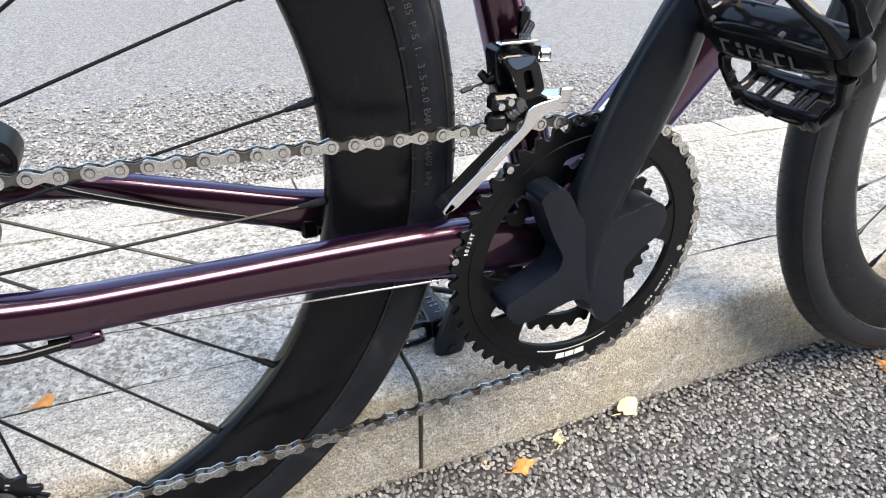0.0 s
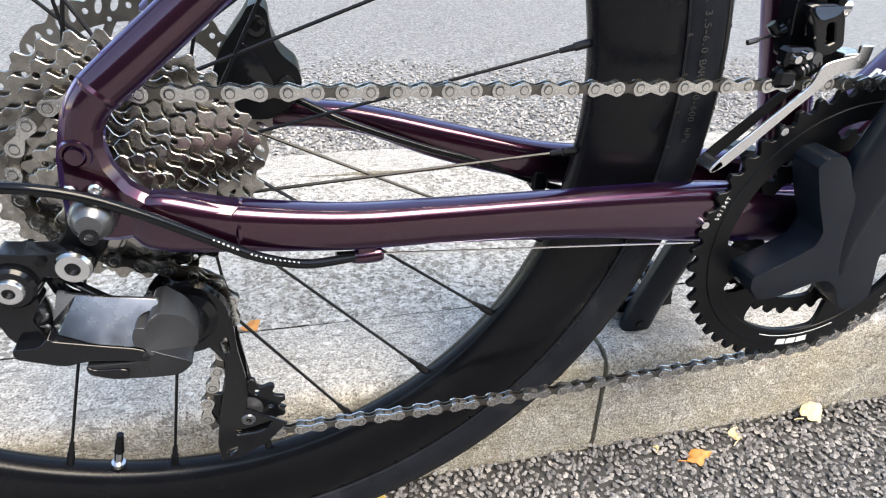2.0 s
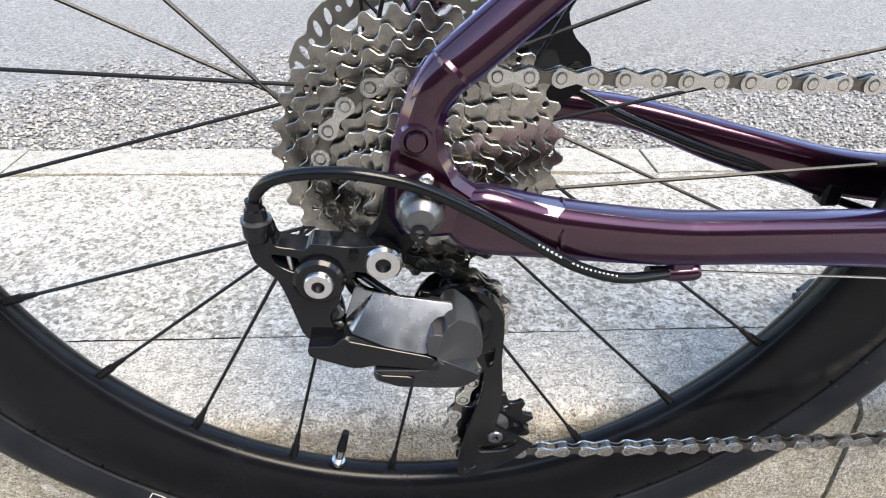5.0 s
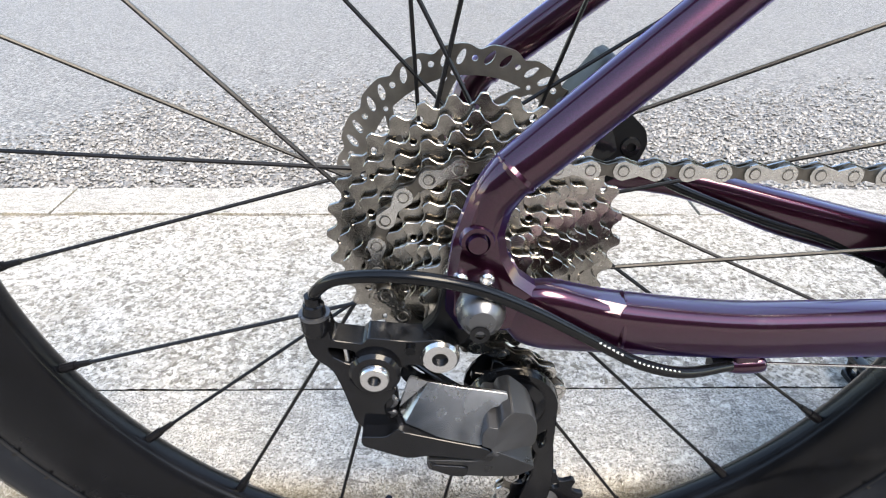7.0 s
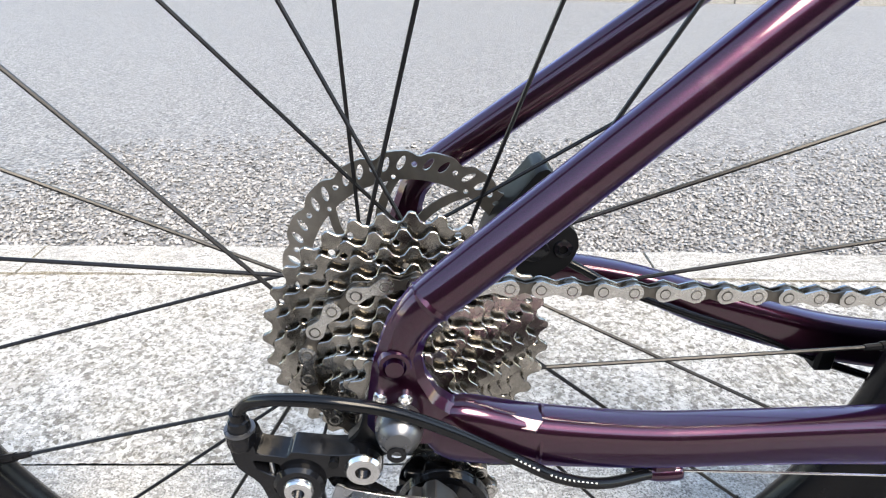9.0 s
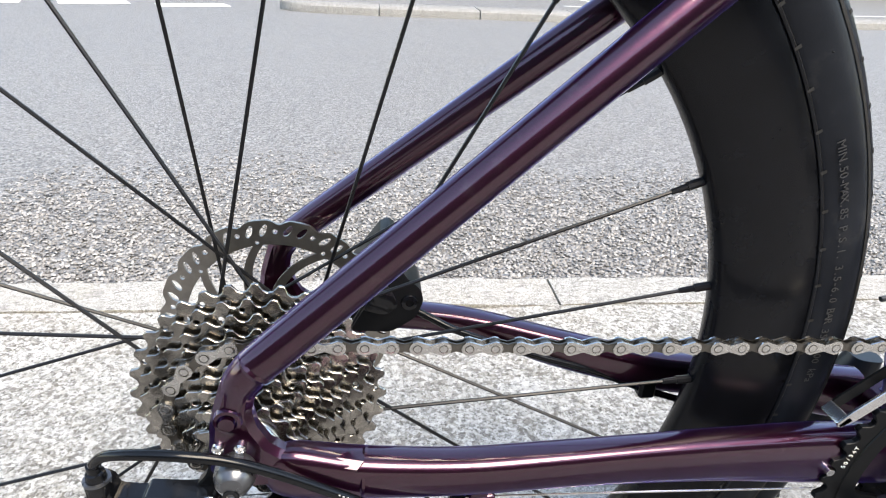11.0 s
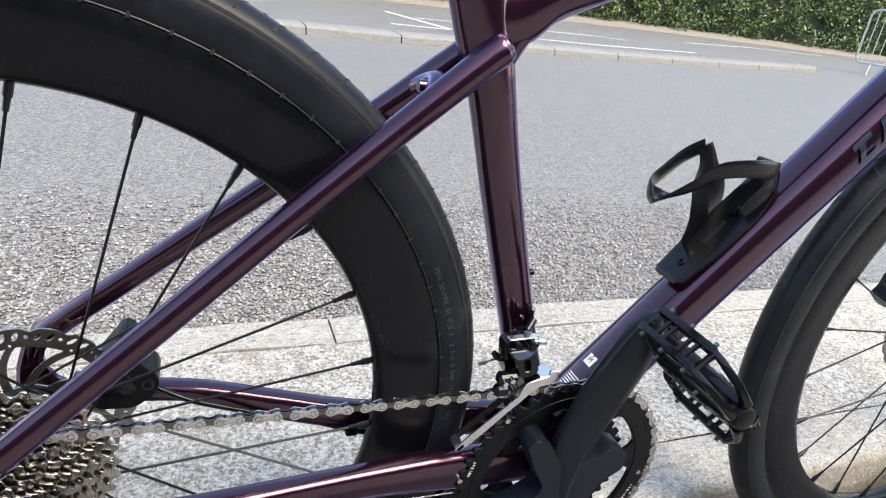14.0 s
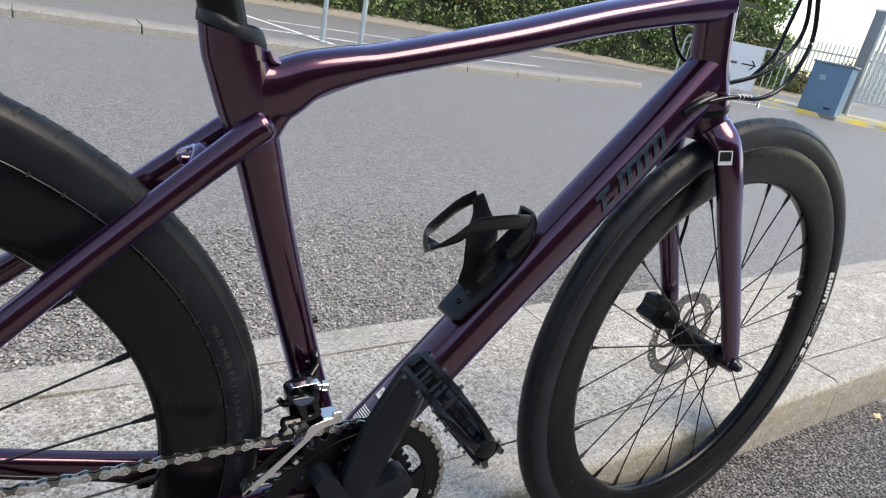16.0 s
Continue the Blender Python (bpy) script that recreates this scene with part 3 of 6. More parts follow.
# -- fork --
def fork_parts():
    fk = part("fork", tube([(0.8265, 0, 0.309, 0.030, 0.020), (0.8225, 0, 0.322, 0.031, 0.024), (0.8185, 0, 0.335, 0.0265, 0.0255), (0.8170, 0, 0.340, 0.0255, 0.0255)], 28), PAINT, bike, "plum painted fork with straight legs")
    for s in (-1, 1):
        leg = [(0.8205, 0.020 * s, 0.322, 0.014, 0.020), (0.829, 0.036 * s, 0.303, 0.0135, 0.020), (0.847, 0.045 * s, 0.262, 0.0115, 0.019), (0.876, 0.0475 * s, 0.206, 0.0105, 0.018), (0.935, 0.051 * s, 0.105, 0.0095, 0.0165), (0.980, 0.054 * s, 0.022, 0.0095, 0.0150), (0.988, 0.0545 * s, 0.004, 0.0090, 0.0120)]
        part("fork_leg", tube(leg, 22), PAINT, fk)
        part("dropout", rod((0.988, 0.0475 * s, 0.0), (0.988, 0.0625 * s, 0.0), 0.0125, 24), PAINT, fk)
    part("axle_end", lathe([(0.0, -0.074), (0.0045, -0.074), (0.0070, -0.071), (0.0080, -0.066), (0.0095, -0.064), (0.0095, -0.058)], 24, centre=(0.988, 0, 0)), GLOSS, fk, "black axle end cap")
    part("crown_race", lathe([(0.0262, -0.004), (0.0272, 0), (0.0262, 0.004)], 32), BLACK, fk).matrix_basis = pose(0.8172, 0, 0.3405, 90, 0, 0) @ pose(0, 0, 0, 0, 0, 19)
    return fk


FORK = fork_parts()


# -- wheels --
RIM_BASE = [(0.2442, 0.0), (0.2450, -0.0045), (0.2475, -0.0080), (0.255, -0.0108), (0.268, -0.0130), (0.283, -0.0140), (0.2945, -0.0138), (0.2968, -0.0128), (0.2965, -0.0105), (0.288, -0.0095),
               (0.288, 0.0095), (0.2965, 0.0105), (0.2968, 0.0128), (0.2945, 0.0138), (0.283, 0.0140), (0.268, 0.0130), (0.255, 0.0108), (0.2475, 0.0080), (0.2450, 0.0045)]
TYRE_BASE = [(0.2955, -0.0115), (0.2972, -0.0134), (0.3005, -0.0150), (0.3065, -0.0164), (0.3130, -0.0168), (0.3190, -0.0160), (0.3235, -0.0143), (0.3262, -0.0124), (0.3290, -0.0098), (0.3320, -0.0058), (0.3334, 0.0),
                (0.3320, 0.0058), (0.3290, 0.0098), (0.3262, 0.0124), (0.3235, 0.0143), (0.3190, 0.0160), (0.3130, 0.0168), (0.3065, 0.0164), (0.3005, 0.0150), (0.2972, 0.0134), (0.2955, 0.0115)]

GROW = 0.0010
RIM_R = [(r + 0.0010, y) for r, y in RIM_BASE]
TYRE_R = [(0.2965 + (r - 0.2955) * 0.93, y) for r, y in TYRE_BASE]
RIM_F = [(r + GROW, y) for r, y in RIM_BASE]
TYRE_F = [(0.2965 + (r - 0.2955) * 0.93, y) for r, y in TYRE_BASE]


# rim flange edge, coloured paler than the rim for its sky highlight
RIM_EDGE = plain("highlit_rim_edge", (0.030, 0.031, 0.034), 0.35, 0.6)


def nipple_mesh():
    bm = rod((0, 0, 0.2465), (0, 0, 0.2360), 0.0026, 8)
    rod((0, 0, 0.2360), (0, 0, 0.2275), 0.0020, 8, 0.0016, bm)
    return finish("nipple", bm, SPOKE)


NIPPLE = nipple_mesh()


def grooves(tyre):
    """Short slanted sipes over both shoulders of the tread, each ended by a fine line; dark strips laid on for the
    shade in the cuts.
    """
    bm = bmesh.new()
    n = 84
    for k in range(n):
        for s in (-1, 1):
            a = 2 * math.pi * (k + (0.0 if s < 0 else 0.5)) / n
            rows = []
            for i in range(5):
                f = i / 4
                y = s * (0.0004 + f * 0.0148)
                r = float(np.interp(abs(y), [b for _, b in tyre[10:]], [a for a, _ in tyre[10:]])) + 0.0001
                w = a + 0.020 * (f - 0.5) + 0.006 * math.sin(3.1 * f)
                for d in (-0.0030, 0.0030):
                    rows.append(bm.verts.new(((r + 0.0004) * math.cos(w + d), y, (r + 0.0004) * math.sin(w + d))))
            for i in range(4):
                bm.faces.new((rows[2 * i], rows[2 * i + 1], rows[2 * i + 3], rows[2 * i + 2]))
    # the fine line round each edge of the tread
    for s in (-1, 1):
        lathe([(float(np.interp(y, [b for _, b in tyre[10:16]], [a for a, _ in tyre[10:16]])) + 0.0004, s * (y + 0.0003)) for y in (0.0142, 0.0150)], 160, bm=bm)
    return bm


GROOVE_MAT = plain("groove_black", (0.006, 0.006, 0.006), 0.8)


def hairs(seed, grow):
    """Moulding whiskers on the sidewalls."""
    rng = random.Random(seed)
    bm = bmesh.new()
    for k in range(70):
        a = rng.uniform(0, 2 * math.pi)
        s = rng.choice((-1, 1))
        r, y = rng.choice(((0.3240, 0.0141), (0.3010, 0.0152), (0.3130, 0.0166)))
        r += grow
        p = Vector((r * math.cos(a), s * y, r * math.sin(a)))
        d = Vector((rng.uniform(-0.3, 0.3), s * 1.0, rng.uniform(-0.3, 0.3))).normalized() * rng.uniform(0.0012, 0.0035)
        rod(p, p + d, 0.00035, 4, 0.0002, bm)
    return bm


def wheel(name, c, turned, a0, rim, tyre, hub, sides, off, seed, label):
    """A deep-rimmed wheel: hub (y, radius) profile, flange (y, radius) for right and left, spokes and tyre."""
    wh = part(name, lathe(hub, 36, centre=(off[0], 0, off[1])), BLACK, bike, label)
    wh.matrix_basis = pose(*c, *turned)
    part("rim", lathe(rim, 160, True), RIM, wh, "deep matte black carbon rim")
    for s in (-1, 1):
        part("rim_edge", lathe([(tyre[1][0] - 0.0006, s * 0.01385), (tyre[1][0] + 0.0002, s * 0.0146), (tyre[1][0] + 0.0010, s * 0.01385)], 160), RIM_EDGE, wh)
    part("tyre", lathe(tyre, 160), RUBBER, wh, "black rubber slick tyre with small sipes")
    part("tread_groove", grooves(tyre), GROOVE_MAT, wh, smooth=False)
    tagged(part("moulding_whiskers", hairs(seed, max(r for r, _ in tyre) - 0.3334), RUBBER, wh, smooth=False), kind="stuff")
    for k in range(24):
        a = a0 + 15 * k
        right = (k % 2) == 1
        sign = (1 if ((k + 1) // 2) % 2 == 0 else -1) if right else (1 if (k // 2) % 2 == 1 else -1)
        if right:
            sign = -1 if ((k + 1) // 2) % 2 == 0 else 1
        u = Vector((math.cos(radians(a)), 0, math.sin(radians(a))))
        d = -u
        fy, fr = sides[0] if right else sides[1]
        q = Vector((off[0] + sign * fr * d.z, fy, off[1] - sign * fr * d.x))
        p = u * (rim[0][0] + 0.0033)
        part("spoke", rod(p + (q - p) * 0.06, q, 0.00105, 6), SPOKE, wh)
        nd = (q - p).normalized()
        np_ = part("nipple", NIPPLE, None, wh)
        np_.matrix_basis = Matrix.Translation(p - nd * -0.0) @ nd.to_track_quat("-Z", "Y").to_matrix().to_4x4() @ Matrix.Translation((0, 0, -0.2475))
    return wh


HUB_R = [(0.0, -0.055), (0.012, -0.055), (0.012, -0.024), (0.024, -0.023), (0.025, -0.019), (0.014, -0.014), (0.013, 0.02), (0.024, 0.031), (0.0245, 0.035), (0.015, 0.040), (0.015, 0.062), (0.0, 0.062)]
HUB_F = [(0.0, -0.050), (0.0095, -0.050), (0.0100, -0.036), (0.0195, -0.033), (0.0200, -0.029), (0.0125, -0.024), (0.0120, 0.012), (0.0200, 0.018), (0.0210, 0.022), (0.0170, 0.026), (0.0170, 0.044), (0.010, 0.046), (0.010, 0.050), (0.0, 0.050)]
REAR = wheel("rear_wheel", WHEEL_R, (0, 0, 0), 9.47, RIM_R, TYRE_R, [(r, y + 0.0087) for r, y in HUB_R], ((-0.0073, 0.027), (0.0417, 0.0215)), (-0.0076, -0.0126), 3, "rear wheel with a deep black rim and slick tyre")
FRONT = wheel("front_wheel", WHEEL_F, (-1.6, 0, 0.2), 7.5, RIM_F, TYRE_F, [(r, y + 0.006) for r, y in HUB_F], ((-0.025, 0.018), (0.026, 0.019)), (0.0110, -0.0060), 4, "front wheel with a deep black rim and slick tyre")


def valve(wh, angle, foot):
    u = Vector((-math.cos(radians(angle)), 0, -math.sin(radians(angle))))
    p = -u * foot
    v = part("valve", rod(p, p + u * 0.017, 0.0029, 14), ALLOY, wh, "bright metal valve stem")
    bm = rod(p - u * 0.001, p + u * 0.0035, 0.0052, 16)
    part("valve_nut", bm, BLACK, wh)
    part("valve_cap", rod(p + u * 0.016, p + u * 0.032, 0.0033, 14, 0.0022), PLASTIC, wh)
    part("valve_ring", rod(p + u * 0.0035, p + u * 0.0058, 0.0045, 16), ALLOY, wh)


valve(REAR, 256.2, 0.2475)
valve(FRONT, 14.6, 0.2475)


# -- brake rotors --
def rotor(wh, cx, cz, y, r, a0):
    """A lobed disc with pairs of slanted slots and a round hole at each notch, its arms cut from the same plate."""
    outer = ring_loop(cx, cz, lambda a: r - 0.0028 * abs(math.cos(9 * (a - a0))) ** 7, 288)
    inner = circle(cx, cz, 0.012, 32)
    holes = []

    def polar(q, w):
        return cx + q * math.cos(w), cz + q * math.sin(w)

    def slot(ang):
        out = []
        for i in range(14):
            w = 2 * math.pi * i / 14
            c, s = math.cos(w), math.sin(w)
            along, wide = 0.0037 * c, (0.0020 - 0.0004 * c) * s
            out.append(polar(r - 0.0063 + along, ang + (wide - 0.45 * along) / (r - 0.0063)))
        return out
    for k in range(18):
        a = a0 + 2 * math.pi * k / 18
        holes.append(circle(*polar(r - 0.0072, a + 0.035), 0.0016, 10))
        holes.append(slot(a + 0.140))
        holes.append(slot(a + 0.268))
    # windows between nine slanted arms, a small hole where each arm meets the ring
    n, turn = 8, 2 * math.pi / 9
    for k in range(9):
        a = a0 + 0.222 + 0.55 + turn * k
        low, high = 0.0215, r - 0.0155
        one = [(low + (high - low) * i / n, i / n) for i in range(n + 1)]
        lo = [polar(q, a + 0.0030 / q - 0.55 * f) for q, f in one]
        hi = [polar(q, a + turn - 0.0030 / q - 0.55 * f) for q, f in one[::-1]]
        w0, w1 = a + 0.0030 / high - 0.55, a + turn - 0.0030 / high - 0.55
        holes.append(lo + [polar(high, w0 + (w1 - w0) * i / n) for i in range(1, n)] + hi)
        holes.append(circle(*polar(r - 0.0136, a - 0.55), 0.0013, 8))
    bm = plate([outer, inner] + holes, y - 0.0009, y + 0.0009)
    ro = part("brake_rotor", bm, ROTOR, wh, "drilled steel brake rotor", angle=25)
    part("rotor_carrier", lathe([(0.0115, y - 0.002), (0.0195, y - 0.002), (0.0195, y + 0.002), (0.0115, y + 0.002)], 32, True, (cx, 0, cz)), BLACK, ro)
    return ro


rotor(REAR, AXLE[0] - WHEEL_R[0], AXLE[1] - WHEEL_R[2], 0.0527, 0.0705, 1.501)
rotor(FRONT, 0.0110, -0.0060, 0.040, 0.0705, 0.3)


# -- cassette --
TEETH = [11, 12, 13, 15, 17, 19, 21, 23, 26, 29, 32]


def cassette():
    cx, cz = AXLE
    cs = part("cassette", lathe([(0.0, -0.060), (0.0125, -0.060), (0.0155, -0.058), (0.0155, -0.0575), (0.0150, -0.0165), (0.0, -0.0165)], 30, centre=(cx, 0, cz)), COG, bike, "eleven-speed steel cassette, brownish with grime")
    for i, t in enumerate(TEETH):
        y = -0.0570 + 0.00385 * i if i < 10 else -0.0185
        pr = t * 0.0127 / (2 * math.pi)
        root, tip = pr - 0.0034, pr + 0.0014
        a0 = 0.37 * i
        loops = [toothed(cx, cz, t, root, tip, a0)]
        inner = max(0.0150, root - 0.019) if t > 15 else 0.0150
        loops.append(circle(cx, cz, inner, 30))
        if t >= 15:
            for k in range(t):
                a = a0 + 2 * math.pi * (k + 0.25) / t
                rr = root - (0.0014 if k % 2 else 0.0048)
                loops.append(circle(cx + rr * math.cos(a), cz + rr * math.sin(a), 0.0014 if k % 2 else 0.0017, 9))
        if t >= 23:
            for k in range(7):
                a = a0 + 2 * math.pi * k / 7
                rr = root - 0.0135
                loops.append([(cx + (rr + 0.0032 * math.cos(w)) * math.cos(a + 0.16 * math.sin(w)), cz + (rr + 0.0032 * math.cos(w)) * math.sin(a + 0.16 * math.sin(w))) for w in (2 * math.pi * j / 10 for j in range(10))])
        sp = part("sprocket", plate(loops, y - 0.0009, y + 0.0009, bevel=0.0003), COG, cs, angle=25)
        if t >= 13:
            bm = bmesh.new()
            for k in range(t // 3):
                a = a0 + 2 * math.pi * (3 * k + 1.4) / t
                q = (cx + (root - 0.0072) * math.cos(a), cz + (root - 0.0072) * math.sin(a))
                lathe([(0.0007, y - 0.0010), (0.0010, y - 0.0016), (0.0018, y - 0.0014), (0.0019, y + 0.0005)], 10, centre=(q[0], 0, q[1]), bm=bm)
            part("rivets", bm, ALLOY, sp)["kind"] = "stuff"
    part("lock_ring", lathe([(0.0095, -0.0615), (0.0150, -0.0615), (0.0160, -0.0600), (0.0160, -0.0585)], 30, centre=(cx, 0, cz)), ALLOY, cs)
    return cs


cassette()


# -- shared small shapes --
def rounded(points, n=3):
    """A closed outline with softened corners."""
    p = [Vector(q) for q in points]
    out = []
    for i in range(len(p)):
        a, b, c = p[i - 1], p[i], p[(i + 1) % len(p)]
        d = min((a - b).length, (c - b).length) * 0.32
        s, e = b + (a - b).normalized() * d, b + (c - b).normalized() * d
        for k in range(n):
            t = k / (n - 1)
            out.append(tuple(s * (1 - t) ** 2 + b * 2 * t * (1 - t) + e * t * t))
    return out


def capscrew(parent, x, z, y, r, depth, mat, label=""):
    """A round bolt head with a hex socket, facing the right-hand side."""
    bm = lathe([(0.0, y + depth * 0.5), (r * 0.42, y + depth * 0.5), (r * 0.42, y - depth * 0.02), (r * 0.86, y), (r, y + depth * 0.25), (r, y + depth)], 6 * 5, centre=(x, 0, z))
    return part("bolt", bm, mat, parent, label)


# -- chainset --
ARM_ANGLES = [8.0, 122.0, 193.0, 295.0]
TAB_ANGLES = ARM_ANGLES + [222.0, 64.0]


def lobes(base, drop, width):
    """An inner outline with one tab at each arm and at the two struts between them."""
    def f(a):
        r = base
        for w in TAB_ANGLES:
            d = (math.degrees(a) - w + 180) % 360 - 180
            r -= drop * math.exp(-(d / width) ** 4)
        return r
    return f


def soft_plate(outline, y0, y1, bevel, segments=3):
    """A plate whose outer face is rounded over."""
    bm = plate([outline], y0, y1)
    rim = [e for e in bm.edges if e.calc_face_angle(0) > 1.0 and all(abs(v.co.y - y0) < 1e-6 for v in e.verts)]
    bmesh.ops.bevel(bm, geom=rim, offset=bevel, segments=segments, affect="EDGES", profile=0.5, clamp_overlap=True)
    return bm


def chainset():
    cx, cz = BB
    ck = part("crankset", lathe([(0.0, -0.062), (0.017, -0.062), (0.0215, -0.050), (0.0215, -0.034)], 36, centre=(cx, 0, cz)), CRANK, bike, "matte black crankset with two chainrings")
    big = [toothed(cx, cz, 50, 0.0970, 0.1030, 0.03), ring_loop(cx, cz, lobes(0.0785, 0.021, 9.5), 180)]
    part("chainring", plate(big, RING_Y - 0.0018, RING_Y + 0.0018, bevel=0.0005), BLACK, ck, "large black fifty-tooth chainring", angle=25)
    # the raised step of the large ring
    part("ring_step", lathe([(0.0900, RING_Y - 0.0018), (0.0896, RING_Y - 0.0026), (0.0800, RING_Y - 0.0026), (0.0796, RING_Y - 0.0018)], 120, centre=(cx, 0, cz)), BLACK, ck)
    small = [toothed(cx, cz, 34, 0.0648, 0.0702, 0.0), ring_loop(cx, cz, lobes(0.0560, 0.014, 9), 150)]
    part("chainring", plate(small, RING_Y + 0.0062, RING_Y + 0.0092), BLACK, ck, "small black inner chainring", angle=25)
    # pale dots
    for dx, dz in ((0.3472, 0.0047), (0.3130, -0.0532), (0.5030, -0.0815), (0.4680, -0.1455)):
        part("ring_pin", rod((dx, RING_Y - 0.0032, dz), (dx, RING_Y + 0.001, dz), 0.0024, 14), ALLOY, ck)
    # the four-armed spider: stout arms that run into one another
    arms = [(0.3585, -0.0090), (0.3640, -0.0040), (0.3745, -0.0030), (0.3810, -0.0100), (0.3900, -0.0260), (0.4000, -0.0330), (0.4300, -0.0300), (0.4480, -0.0240), (0.4570, -0.0275), (0.4625, -0.0370), (0.4610, -0.0500), (0.4440, -0.0610), (0.4330, -0.0740), (0.4370, -0.0900), (0.4410, -0.1080), (0.4280, -0.1180), (0.4185, -0.1140), (0.4105, -0.0990), (0.4030, -0.0915), (0.3920, -0.0900), (0.3660, -0.0985), (0.3510, -0.1000), (0.3425, -0.0900), (0.3410, -0.0815), (0.3600, -0.0735), (0.3790, -0.0630), (0.3810, -0.0530), (0.3700, -0.0340)]
    part("spider", soft_plate(rounded(arms, 4), -0.0700, -0.0480, 0.0078, 4), CRANK, ck, "matte black four-armed spider", angle=50)
    for w in ARM_ANGLES:
        a = radians(w)
        part("ring_bolt", rod((cx + 0.058 * math.cos(a), -0.050, cz + 0.058 * math.sin(a)), (cx + 0.058 * math.cos(a), -0.0365, cz + 0.058 * math.sin(a)), 0.0062, 16), BLACK, ck)
    # the arm: rear edge, ridge and front edge at each height, with the face's and the back's depth
    arm = [(-0.1060, 0.4110, 0.4160, 0.4250, -0.0640, -0.0655, -0.056), (-0.1020, 0.4050, 0.4130, 0.4290, -0.0650, -0.0680, -0.056), (-0.0850, 0.3985, 0.4080, 0.4270, -0.0660, -0.0705, -0.056), (-0.0620, 0.3920, 0.4055, 0.4225, -0.0660, -0.0725, -0.056), (-0.0400, 0.3870, 0.4070, 0.4235, -0.0665, -0.0740, -0.057), (-0.0160, 0.3850, 0.4120, 0.4285, -0.0705, -0.0755, -0.058), (0.0100, 0.3895, 0.4210, 0.4365, -0.0735, -0.0775, -0.060), (0.0350, 0.3945, 0.4270, 0.4450, -0.0755, -0.0800, -0.063), (0.0600, 0.4020, 0.4320, 0.4520, -0.0780, -0.0825, -0.066), (0.0850, 0.4120, 0.4360, 0.4550, -0.0800, -0.0845, -0.069), (0.1020, 0.4205, 0.4385, 0.4545, -0.0810, -0.0850, -0.070), (0.1120, 0.4275, 0.4395, 0.4515, -0.0815, -0.0845, -0.071), (0.1165, 0.4335, 0.4400, 0.4470, -0.0810, -0.0830, -0.073)]
    bm = bmesh.new()
    rows = []
    for z, xl, xm, xr, yl, yf, yb in spline(arm, 4):
        w = xm - xl
        sec = [(xl + 0.10 * w, yb), (xl, yb - 0.003), (xl, yl + 0.0035), (xl + 0.07 * w, yl + 0.0008), (xl + 0.16 * w, yl - 0.0004), (xl + 0.55 * w, yl + (yf - yl) * 0.55 - 0.0004), (xm - 0.12 * w, yf + 0.0003), (xm, yf), (xm + 0.14 * (xr - xm), yf + 0.0007), (xm + 0.60 * (xr - xm), yf + 0.0048), (xm + 0.88 * (xr - xm), yf + 0.0080), (xr, yf + 0.0110), (xr, yb - 0.003), (xr - 0.10 * w, yb)]
        rows.append([bm.verts.new((x, y, z)) for x, y in sec])
    for a, b in zip(rows, rows[1:]):
        for k in range(len(a)):
            bm.faces.new((a[k], a[(k + 1) % len(a)], b[(k + 1) % len(a)], b[k]))
    bm.faces.new(rows[0])
    bm.faces.new(rows[-1])
    bmesh.ops.recalc_face_normals(bm, faces=bm.faces[:])
    part("crank_arm", bm, CRANK, ck, "matte black hollow crank arm", angle=40)
    left = [(0.4165, 0.058, -0.050, 0.0085, 0.013), (0.413, 0.060, -0.070, 0.010, 0.017), (0.400, 0.0605, -0.115, 0.0085, 0.0155), (0.3735, 0.062, -0.190, 0.0075, 0.0145), (0.3645, 0.0625, -0.222, 0.0075, 0.0145), (0.3605, 0.0625, -0.235, 0.0065, 0.0090)]
    part("crank_arm", tube(left, 20, 5, power=3.0), CRANK, ck, "matte black left crank arm")
    part("bolt_socket", rod((0.3649, 0.0535, -0.2174), (0.3649, 0.0555, -0.2174), 0.0042, 16), GLOSS, ck)
    return ck


CRANKSET = chainset()


# -- chain --
def tangent(c0, r0, s0, c1, r1, s1):
    """Where a belt leaves circle 0 and reaches circle 1; s: +1 turns clockwise seen from the right."""
    dx, dz = c1[0] - c0[0], c1[1] - c0[1]
    L = math.hypot(dx, dz)
    base = math.atan2(dz, dx)
    # clockwise travel keeps the centre on the right-hand side of the way
    k = (s0 * r0 - s1 * r1) / L
    ang = base + math.asin(max(-1, min(1, -k))) 
    n = (-math.sin(ang), math.cos(ang))
    return (c0[0] + n[0] * r0 * s0, c0[1] + n[1] * r0 * s0), (c1[0] + n[0] * r1 * s1, c1[1] + n[1] * r1 * s1)


J1, J2 = (0.0120, -0.0860), (0.0335, -0.1630)


